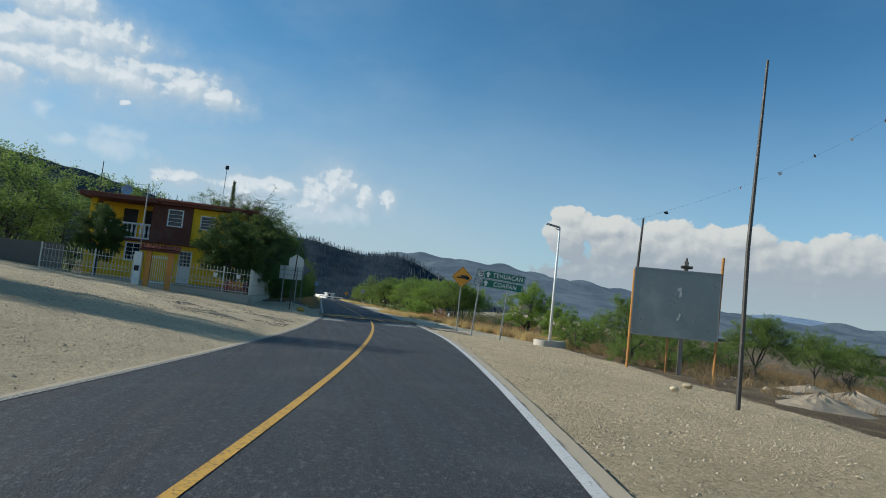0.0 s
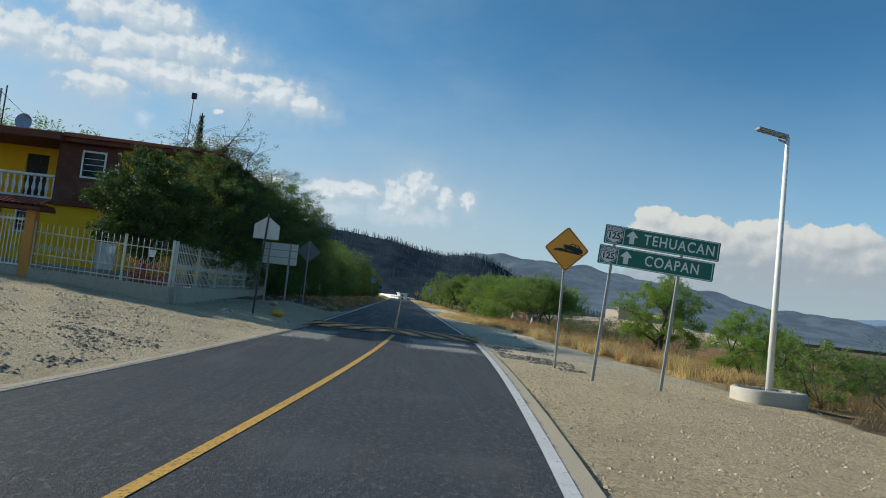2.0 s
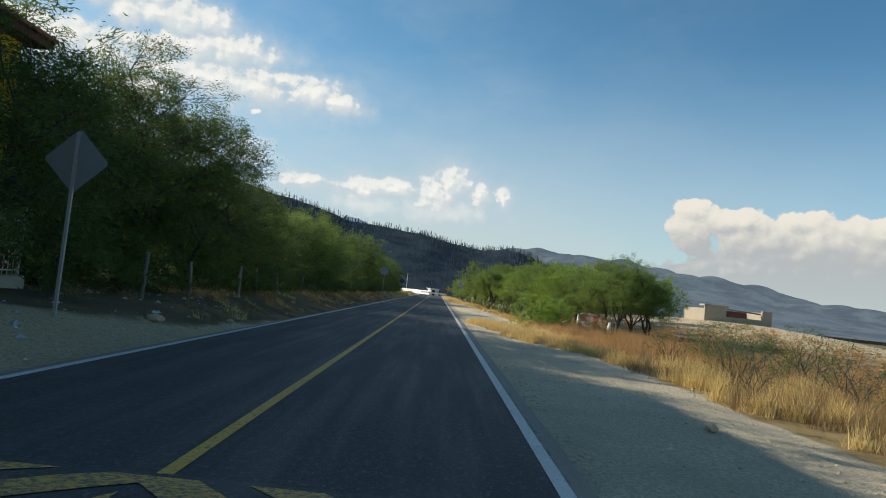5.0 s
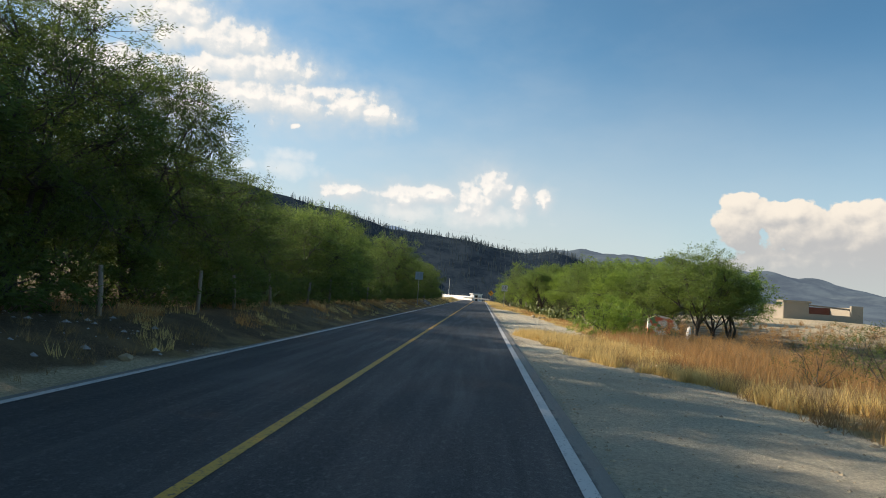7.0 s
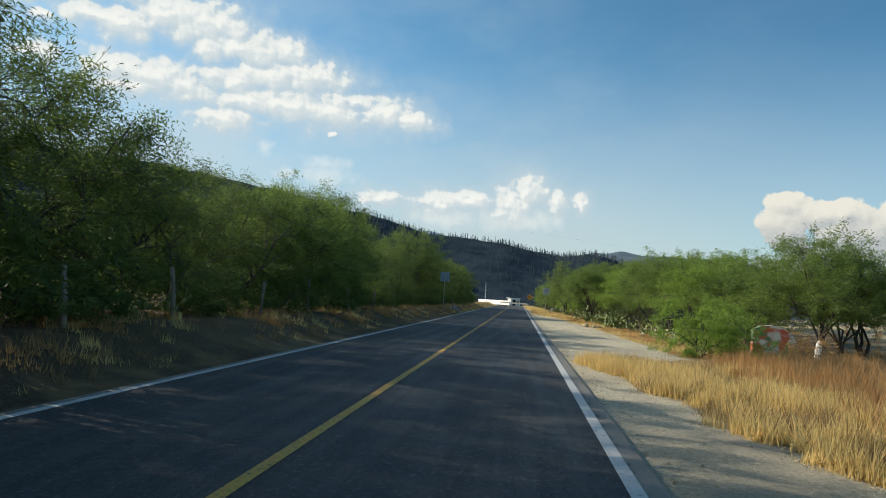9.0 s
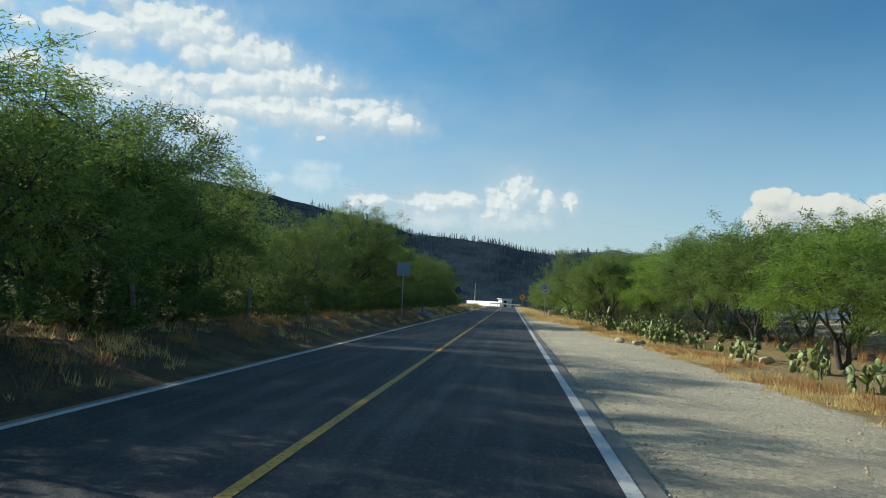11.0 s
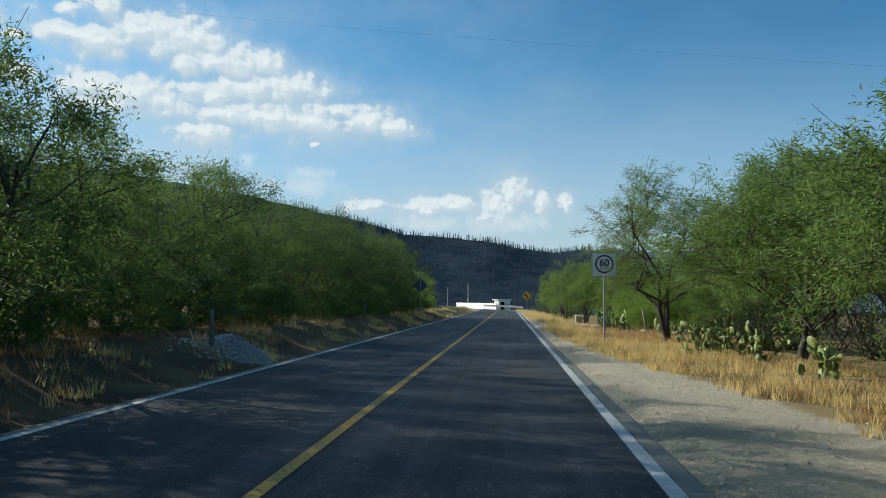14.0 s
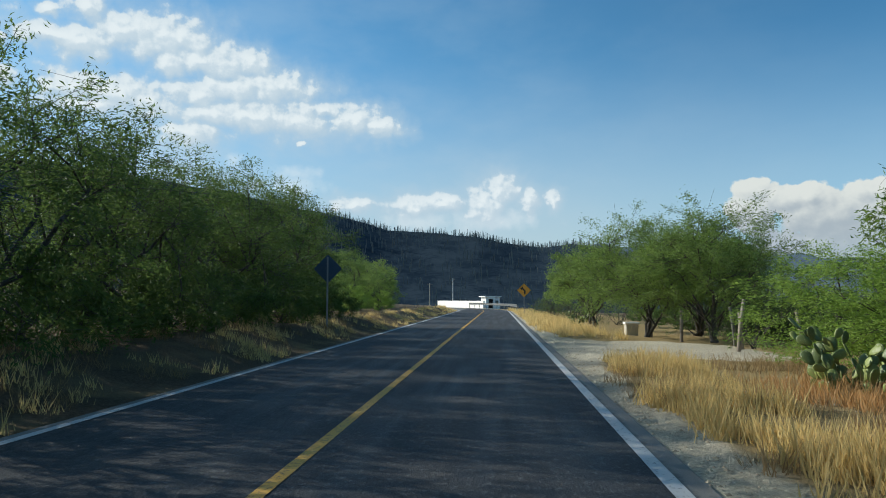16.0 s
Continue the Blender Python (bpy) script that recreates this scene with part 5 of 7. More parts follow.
grass("rust_grass", 14, 18000, strip(12.0, 34.0, 60, 112, 14.0, 0.0), 0.5, RUST_STRAW, "rust-brown dry weeds on the slope")


# ---- things ----
def wpart(name, bm, mat, parent, label="", smooth=False):
    """A part built in world places under a thing that stands at its base."""
    me = bm if isinstance(bm, bpy.types.Mesh) else from_bm(name, bm, mat, smooth)
    top = parent
    while top.parent:
        top = top.parent
    me.transform(Matrix.Translation(-Vector(top.matrix_basis.translation)))
    ob = new(name, me)
    ob.parent = parent
    return tagged(ob, label)


def wall_around(x0, x1, y0, y1, z0, z1, openings):
    """A wall in the plane x, z with openings that go through it."""
    bm = bmesh.new()
    xs = sorted({x0, x1, *(o[0] for o in openings), *(o[1] for o in openings)})
    zs = sorted({z0, z1, *(o[2] for o in openings), *(o[3] for o in openings)})
    for a, b in zip(xs, xs[1:]):
        for c, d in zip(zs, zs[1:]):
            mx, mz = (a + b) / 2, (c + d) / 2
            if not any(o[0] < mx < o[1] and o[2] < mz < o[3] for o in openings):
                add_box(bm, a, b, y0, y1, c, d)
    bmesh.ops.remove_doubles(bm, verts=bm.verts, dist=0.0005)
    return bm


def house_window(house, x0, x1, z0, z1, y, panes=(1, 4)):
    win = wpart("window", wall_around(x0 - 0.07, x1 + 0.07, y - 0.03, y + 0.08, z0 - 0.07, z1 + 0.07, [(x0, x1, z0, z1)]), WHITE_PAINT, house, "white window frame with bars")
    wpart("pane", box(x0, x1, y + 0.06, y + 0.07, z0, z1), GLASS, win)
    wpart("dark_room", box(x0 - 0.02, x1 + 0.02, y + 0.25, y + 0.27, z0 - 0.02, z1 + 0.02), DARK_INSIDE, win)
    for k in range(1, panes[1]):
        z = z0 + (z1 - z0) * k / panes[1]
        wpart("bar", box(x0, x1, y - 0.005, y + 0.02, z - 0.012, z + 0.012), WHITE_PAINT, win)
    for k in range(1, panes[0]):
        x = x0 + (x1 - x0) * k / panes[0]
        wpart("bar", box(x - 0.012, x + 0.012, y - 0.005, y + 0.02, z0, z1), WHITE_PAINT, win)


def baluster():
    bm = bmesh.new()
    prof = [(0.05, 0), (0.05, 0.06), (0.03, 0.1), (0.075, 0.3), (0.05, 0.5), (0.028, 0.6), (0.05, 0.68), (0.05, 0.74)]
    add_tube(bm, [(0, 0, z) for _, z in prof], [r for r, _ in prof], 8)
    return from_bm("baluster", bm, WHITE_PAINT, True)


def make_house():
    h = thing("house", "two-storey yellow and maroon house with balcony", "house", (-12.8, 57.0, 0.5))
    y = 53.0
    wpart("foundation", box(-17.75, -7.85, y - 0.6, 61.2, 0.1, 1.03), PLINTH, h, "grey concrete terrace")
    wpart("wall", wall_around(-17.6, -8.0, y, y + 0.2, 1.03, 3.38, [(-12.05, -11.25, 1.03, 3.06), (-15.2, -14.4, 2.2, 3.2), (-9.7, -8.9, 2.1, 3.1)]), HOUSE_YELLOW, h, "yellow front wall")
    wpart("wall", box(-8.2, -8.0, y + 0.2, 61, 1.03, 5.8), HOUSE_YELLOW, h, "yellow side wall")
    wpart("wall", box(-17.6, -17.4, y + 0.2, 61, 1.03, 3.38), HOUSE_YELLOW, h, "yellow side wall")
    wpart("wall", box(-17.4, -8.2, 60.8, 61, 1.03, 5.8), HOUSE_YELLOW, h, "yellow rear wall")
    wpart("wall", wall_around(-13.9, -11.5, y - 0.16, y + 0.1, 3.52, 5.8, [(-12.9, -12.1, 4.57, 5.52)]), HOUSE_BROWN, h, "maroon upper wall")
    wpart("wall", wall_around(-11.5, -8.2, y, y + 0.2, 3.52, 5.8, [(-10.95, -10.2, 4.58, 5.34)]), HOUSE_YELLOW, h, "yellow upper wall")
    wpart("wall", wall_around(-17.4, -13.9, y + 1.7, y + 1.9, 3.52, 5.8, [(-16.1, -15.2, 3.52, 5.5), (-14.75, -14.05, 3.52, 5.5)]), HOUSE_YELLOW, h, "yellow balcony wall")
    wpart("wall", box(-13.9, -13.7, y + 0.1, y + 1.9, 3.52, 5.8), HOUSE_BROWN, h, "maroon side of the balcony")
    wpart("floor_band", box(-17.75, -7.95, y - 0.22, y + 1.9, 3.34, 3.52, bevel=0.02), HOUSE_BROWN, h, "maroon band between storeys")
    wpart("floor_slab", box(-17.55, -8.05, y + 1.9, 60.9, 3.36, 3.5), CONCRETE, h)
    wpart("column", box(-17.6, -17.25, y + 0.02, y + 0.35, 3.52, 5.8, bevel=0.03), HOUSE_YELLOW, h, "yellow balcony column")
    roof = wpart("roof", box(-18.1, -13.6, y - 0.75, 61.4, 5.8, 6.12, bevel=0.03), ROOF_BROWN, h, "maroon flat roof edge")
    wpart("roof_slab", box(-13.6, -7.6, y - 0.5, 61.4, 5.82, 6.0, bevel=0.02), ROOF_BROWN, roof)
    wpart("roof_tiles", plate([(-13.6, 6.0), (-7.5, 6.0), (-7.5, 6.09), (-13.6, 6.16)], y - 0.62, 61.5), TILE, roof, "thin reddish roof edge")
    # sheets across the balcony openings, coloured dark as the shade within
    for x in (-16.1, -14.75):
        wpart("balcony_door", box(x, x + 0.85 if x < -15 else x + 0.7, y + 1.78, y + 1.82, 3.52, 5.5), DARK_INSIDE, h, "dark sheet standing for shade in the balcony doorway")
    rail = wpart("balustrade", box(-17.25, -13.9, y + 0.02, y + 0.2, 4.4, 4.5, bevel=0.015), WHITE_PAINT, h, "white balcony balustrade")
    wpart("bottom_rail", box(-17.25, -13.9, y + 0.04, y + 0.18, 3.52, 3.62), WHITE_PAINT, rail)
    b = baluster()
    for k in range(13):
        ob = new("baluster", b)
        ob.parent = rail
        ob.matrix_basis = Matrix.Translation(Vector((-17.1 + k * 0.255, y + 0.11, 3.64)) - Vector((-12.8, 57.0, 0.5)))
    house_window(h, -12.9, -12.1, 4.57, 5.52, y - 0.16)
    house_window(h, -10.95, -10.2, 4.58, 5.34, y)
    house_window(h, -15.2, -14.4, 2.2, 3.2, y, (2, 4))
    house_window(h, -9.7, -8.9, 2.1, 3.1, y, (2, 4))
    door = wpart("door", box(-12.05, -11.25, y + 0.05, y + 0.1, 1.03, 3.06), WHITE_PAINT, h, "white metal door with small panes")
    wpart("door_panel", box(-11.95, -11.35, y + 0.035, y + 0.05, 1.15, 1.95, bevel=0.01), WHITE_PAINT, door)
    for i in range(3):
        for j in range(4):
            x, z = -11.97 + i * 0.215, 2.08 + j * 0.235
            wpart("pane", box(x, x + 0.19, y + 0.036, y + 0.049, z, z + 0.205), GLASS, door)
    # dish on the roof
    d = thing("satellite_dish", "pale blue satellite dish on the flat roof", "dish", (-15.7, 53.6, 6.12))
    bm = bmesh.new()
    rings = []
    for k in range(6):
        r = 0.34 * k / 5
        rings.append([bm.verts.new((r * math.cos(a), -0.22 * (k / 5) ** 2 - 0.05, 0.42 + r * math.sin(a))) for a in [2 * math.pi * s / 20 for s in range(20)]])
    for p, q in zip(rings, rings[1:]):
        for s in range(20):
            bm.faces.new((p[s], p[(s + 1) % 20], q[(s + 1) % 20], q[s]))
    bmesh.ops.remove_doubles(bm, verts=bm.verts, dist=0.001)
    bmesh.ops.solidify(bm, geom=bm.faces[:], thickness=0.012)
    part("bowl", bm, BLUE_TANK, d, smooth=True)
    part("mast", tube([(0, 0, 0), (0, 0.02, 0.4)], 0.02), GALVANISED, d)
    part("feed_arm", tube([(0, -0.05, 0.12), (0, -0.5, 0.4)], 0.01), GALVANISED, d)
    # roof masts
    m = thing("antenna_mast", "thin roof mast with a small box on top", "antenna", (-10.5, 57.0, 5.98))
    part("pole", tube([(0, 0, 0), (0.06, 0, 3.3)], 0.022), GALVANISED, m)
    part("antenna_box", box(-0.05, 0.18, -0.08, 0.08, 3.25, 3.52, bevel=0.02), BLACK_RUBBER, m)
    m = thing("roof_pole", "thin dark pole behind the house", "pole", (-18.2, 56.0, at_ground(-18.2, 56.0)))
    part("pole", tube([(0, 0, 0), (0.05, 0, 8.57 - at_ground(-18.2, 56.0))], [0.05, 0.03]), STEEL_DARK, m)


FENCE_SLOPE = 0.03


def plinth_top(x):
    return 0.79 + FENCE_SLOPE * (-6.85 - x)


def fence_run(label, a, b, top_a, top_b, spacing=0.172, high=1.36):
    """A run of white bars with pointed tips, two rails and stouter posts."""
    bm = bmesh.new()
    add_box(bm, -0.008, 0.008, -0.008, 0.008, 0, high - 0.1)
    tip = bmesh.ops.create_cone(bm, segments=4, radius1=0.018, radius2=0.002, depth=0.12, cap_ends=True)["verts"]
    bmesh.ops.translate(bm, verts=tip, vec=(0, 0, high - 0.05))
    along = Vector((b[0] - a[0], b[1] - a[1], 0)).normalized() * spacing * 0.36
    for side in (-1, 1):                 # a small wrought lozenge on each bar
        ring = [Vector((0, 0, 0.5)), along * side + Vector((0, 0, 0.6)), along * side + Vector((0, 0, 0.66)), Vector((0, 0, 0.78))]
        scroll = tube(ring, 0.007, 3)
        piece = bpy.data.meshes.new("scroll")
        scroll.to_mesh(piece)
        bm.from_mesh(piece)
    bar = from_bm("bar", bm, FENCE_PAINT)
    bm = bmesh.new()
    add_box(bm, -0.035, 0.035, -0.035, 0.035, -0.02, high + 0.04, bevel=0.006)
    post = from_bm("post", bm, FENCE_PAINT)
    f = thing("fence", label, "fence", (a[0], a[1], top_a), "white yard fence")
    length = math.hypot(b[0] - a[0], b[1] - a[1])
    n = max(2, int(length / spacing))
    for k in range(n + 1):
        t = k / n
        big = k % 15 == 0 or k == n
        ob = new("post" if big else "bar", post if big else bar)
        ob.parent = f
        ob.matrix_basis = pose((b[0] - a[0]) * t, (b[1] - a[1]) * t, (top_b - top_a) * t)
    for z in (0.1, 0.42, high - 0.28):
        part("rail", tube([(0, 0, z), (b[0] - a[0], b[1] - a[1], top_b - top_a + z)], 0.017, 4), FENCE_PAINT, f)


def make_yard():
    fy = 46.6
    for name, x0, x1, y0, y1 in (("plinth", -17.6, -6.85, fy - 0.12, fy + 0.12), ("plinth", -6.97, -6.73, fy + 0.13, 60.2)):
        bm = bmesh.new()
        made = bmesh.ops.create_cube(bm, size=1.0)["verts"]
        for v in made:
            x, y2 = (x0 + x1) / 2 + v.co.x * (x1 - x0), (y0 + y1) / 2 + v.co.y * (y1 - y0)
            v.co = (x, y2, plinth_top(x) if v.co.z > 0 else -0.2)
        ob = tagged(new(name, from_bm(name, bm, PLINTH)), "whitewashed low fence plinth", "wall", kind="structure")
    fence_run("white steel fence with pointed bars on a plinth", (-11.0, fy), (-6.88, fy), plinth_top(-11.0), plinth_top(-6.88))
    fence_run("white steel fence with pointed bars on a plinth", (-17.55, fy), (-13.0, fy), plinth_top(-17.55), plinth_top(-13.0))
    fence_run("white steel fence beside the road on a plinth", (-6.85, fy + 0.2), (-6.85, 60.1), 0.79, 0.79, 0.15)
    # gate with orange pillars and a tiled canopy
    g = thing("gate", "orange gate pillars with tiled canopy and white gate", "gate", (-11.55, fy, plinth_top(-11.5) - 0.1))
    for x in (-12.25, -11.12):
        wpart("pillar", box(x - 0.14, x + 0.14, fy - 0.14, fy + 0.14, 0.4, 2.62, bevel=0.015), ORANGE_PAINT, g)
    canopy = wpart("canopy", box(-12.65, -10.7, fy - 0.45, fy + 0.45, 2.62, 2.72, bevel=0.01), HOUSE_BROWN, g, "maroon canopy slab")
    for k in range(13):
        x = -12.6 + k * 0.155
        bm = bmesh.new()
        rings = []
        for yy, zz in ((fy - 0.5, 2.72), (fy + 0.02, 2.95)):
            rings.append([bm.verts.new((x + 0.078 * math.cos(a), yy, zz + 0.06 * math.sin(a))) for a in [math.pi * s / 6 for s in range(7)]])
        for s in range(6):
            bm.faces.new((rings[0][s], rings[0][s + 1], rings[1][s + 1], rings[1][s]))
        bmesh.ops.solidify(bm, geom=bm.faces[:], thickness=0.012)
        wpart("roof_tile", bm, TILE, canopy)
    wpart("canopy_wedge", plate([(-12.62, 2.72), (-10.72, 2.72), (-10.72, 2.8), (-12.62, 2.8)], fy - 0.2, fy + 0.4), HOUSE_BROWN, canopy)
    leaf = wpart("gate_leaf", box(-12.08, -11.28, fy - 0.02, fy + 0.02, 0.95, 1.0), WHITE_PAINT, g, "white barred gate leaf")
    wpart("rail", box(-12.08, -11.28, fy - 0.02, fy + 0.02, 2.3, 2.35), WHITE_PAINT, leaf)
    for k in range(8):
        x = -12.06 + k * 0.11
        wpart("bar", box(x - 0.01, x + 0.01, fy - 0.01, fy + 0.01, 0.98, 2.45), WHITE_PAINT, leaf)
    p = thing("meter_pier", "white pier with black electric meter box", "pier", (-12.76, fy, 0.5))
    wpart("pier", box(-12.94, -12.56, fy - 0.18, fy + 0.18, 0.3, 2.53, bevel=0.02), WHITE_PAINT, p)
    wpart("meter_box", box(-12.86, -12.64, fy - 0.26, fy - 0.17, 1.5, 1.78, bevel=0.015), BLACK_RUBBER, p)
    s = thing("service_pole", "thin steel service pole with wires", "pole", (-12.85, 47.0, at_ground(-12.85, 47.0)))
    z0 = at_ground(-12.85, 47.0)
    part("pole", tube([(0, 0, 0), (0, 0, 6.28 - z0)], 0.035), GALVANISED, s)
    for end in ((-12.85 - 14, 54.0, 7.6), (-13.4, 53.0, 6.1)):
        a, b = Vector((0, 0, 6.2 - z0)), Vector(end) - Vector((-12.85, 47.0, z0))
        part("wire", tube([a.lerp(b, t) - Vector((0, 0, 0.35 * math.sin(math.pi * t))) for t in [k / 8 for k in range(9)]], 0.009, 4), BLACK_RUBBER, s)
    w = new("wall_yard", from_bm("wall_yard", box(-30, -17.7, 50.0, 50.2, 0.8, 2.6), WALL_GREY))
    tagged(w, "bare grey-brown block wall", "wall", kind="structure")
    # flowers and pots behind the fence
    rng = np.random.default_rng(9)
    for x, y2 in ((-8.1, 47.3), (-7.5, 47.2)):
        f = thing("flowering_shrub", "pink flowering shrub behind the fence", "shrub", (x, y2, at_ground(x, y2)))
        pts = rng.normal(0, 0.28, (900, 3)) * (1, 0.7, 0.8) + (0, 0, 0.65)
        part("bloom", leaf_mesh("bloom", pts, rng, FLOWER, 0.07, 0.05), None, f)
        part("foliage", leaf_mesh("foliage", pts[:700] - (0, 0, 0.15), rng, LEAF_MID, 0.1, 0.04), None, f)
        v, q = limb_mesh([((0, 0, -0.1), (k * 0.1, 0.05 * k, 0.7), 0.02, 0.008) for k in (-2, -1, 0, 1, 2)], 4)
        part("stem_clump", mesh_of("stem_clump", v, q, BARK), None, f)
    for x, z in ((-8.75, 1.6), (-7.55, 1.62)):
        t = thing("hanging_pot", "white plastic pot hung on the fence", "pot", (x, fy + 0.14, z))
        part("pot", tube([(0, 0, 0), (0, 0, 0.22)], [0.08, 0.12], 12), WHITE_PAINT, t)
        part("hook", tube([(0, 0, 0.22), (0, -0.02, 0.42), (0, -0.13, 0.44)], 0.006, 4), STEEL_DARK, t)
    make_cypress(-9.7, 56.2, 8.45, "narrow dark cypress behind the house")
    # this second cypress is out of view, added and widened for its shadow
    make_cypress(-21.5, 34.8, 7.6, "unseen cypress added to cast a shadow band on the dirt yard", 2.6)


def make_cypress(x, y, top, label, wide=1.0):
    rng = np.random.default_rng(int(top * 100))
    g = at_ground(x, y)
    c = thing("cypress_tree", label, "tree", (x, y, g), "cypress trees")
    part("trunk", tube([(0, 0, -0.2), (0, 0, top - g)], [0.09, 0.02], 7), BARK, c)
    h = rng.uniform(0, 1, 5200)
    r = (0.34 * (1 - h) ** 0.7 + 0.03) * np.sqrt(rng.uniform(0.2, 1, 5200)) * wide
    a = rng.uniform(0, 6.283, 5200)
    pts = np.stack([r * np.cos(a), r * np.sin(a), 1.0 + h * (top - 0.15 - g - 1.0)], 1)
    part("crown", leaf_mesh("crown", pts, rng, LEAF_BROAD, 0.14, 0.05, -0.8, 0.04), None, c)


# ---- signs ----
def sign_post(parent, x, y, z0, z1, lean=0.0, wide=0.05):
    part("post", box(x - wide / 2, x + wide / 2, y, y + 0.05, z0, z1, bevel=0.006, tilt=pose(0, 0, 0, 0, lean, 0) if lean else None), GALVANISED, parent)


def diamond(cx, cz, half, r=0.06):
    side = half * math.sqrt(2)
    pts = rounded(-side / 2, side / 2, -side / 2, side / 2, r)
    c, s = math.cos(math.pi / 4), math.sin(math.pi / 4)
    return [(cx + x * c - z * s, cz + x * s + z * c) for x, z in pts]


def shield(parent, cx, cz, y, s, tilt):
    """Route shield: white body with a black border and the route's number."""
    def outline(k):
        half = [(0.0, 0.5), (0.2, 0.47), (0.36, 0.5), (0.47, 0.38), (0.41, 0.2), (0.48, -0.05), (0.36, -0.32), (0.0, -0.5)]
        pts = [(x, z) for x, z in half] + [(-x, z) for x, z in half[-2:0:-1]]
        return [(cx + x * s * k, cz + z * s * k) for x, z in pts]

    def put(name, pts, y0, y1, mat, label=""):
        bm = plate(pts, y0, y1)
        bmesh.ops.transform(bm, matrix=tilt, verts=bm.verts)
        return part(name, bm, mat, parent, label)
    put("shield_edge", outline(1.0), y - 0.004, y, SIGN_WHITE)
    put("shield_border", outline(0.94), y - 0.007, y - 0.003, SIGN_BLACK)
    put("shield", outline(0.86), y - 0.010, y - 0.006, SIGN_WHITE, "white route shield")
    put("shield_bar", [(cx - 0.4 * s, cz + 0.18 * s), (cx + 0.4 * s, cz + 0.18 * s), (cx + 0.4 * s, cz + 0.215 * s), (cx - 0.4 * s, cz + 0.215 * s)], y - 0.013, y - 0.009, SIGN_BLACK)
    lettering("MEXICO", s * 0.19, cx, y - 0.012, cz + 0.31 * s, SIGN_BLACK, parent, tilt=tilt, spacing=1.0)
    lettering("125", s * 0.48, cx, y - 0.012, cz - 0.06 * s, SIGN_BLACK, parent, tilt=tilt, spacing=1.0, bold=0.004)


def make_guide_sign():
    s = thing("direction_sign", "green direction sign with two plates leaning on posts", "road sign", (5.06, 39.3, at_ground(5.06, 39.3)), turn=-6)
    base = at_ground(5.12, 39.3)
    lean = pose(0, 0, 0, 0, 3.8, 0)
    zc = 2.94 - base
    for k, (text, dx) in enumerate((("TEHUACAN", 0.0), ("COAPAN", -0.06))):
        z = zc - 0.425 * k
        bm = plate(rounded(-1.17 + dx, 1.17 + dx, z - 0.195, z + 0.195, 0.03), -0.012, 0.0)
        bmesh.ops.transform(bm, matrix=lean, verts=bm.verts)
        p = part("plate", bm, SIGN_GREEN, s, "green plate with white letters")
        e = 0.014
        for x0, x1, z0, z1 in ((-1.14, 1.14, 0.17, 0.17 + e), (-1.14, 1.14, -0.17 - e, -0.17), (-1.14, -1.14 + e, -0.17, 0.17), (1.14 - e, 1.14, -0.17, 0.17), (-0.785, -0.785 + e, -0.17, 0.17)):
            part("border", box(x0 + dx, x1 + dx, -0.016, -0.011, z + z0, z + z1, tilt=lean), SIGN_WHITE, p)
        lettering(text, 0.295, (0.345, 0.32)[k] + dx, -0.014, z - 0.005, SIGN_WHITE, p, tilt=lean, spacing=1.15, bold=0.004, wide=(1.43, 1.09)[k])
        ax = -0.61 + dx
        bm = plate([(ax, z + 0.14), (ax + 0.13, z + 0.01), (ax + 0.05, z + 0.01), (ax + 0.05, z - 0.13), (ax - 0.05, z - 0.13), (ax - 0.05, z + 0.01), (ax - 0.13, z + 0.01)], -0.016, -0.011)
        bmesh.ops.transform(bm, matrix=lean, verts=bm.verts)
        part("arrow", bm, SIGN_WHITE, p)
        shield(p, -0.975 + dx, z, -0.012, 0.37, lean)
    for x in (-0.95, 0.42):
        sign_post(s, x, 0.002, -0.4, zc + 0.17, 4.0, 0.06)


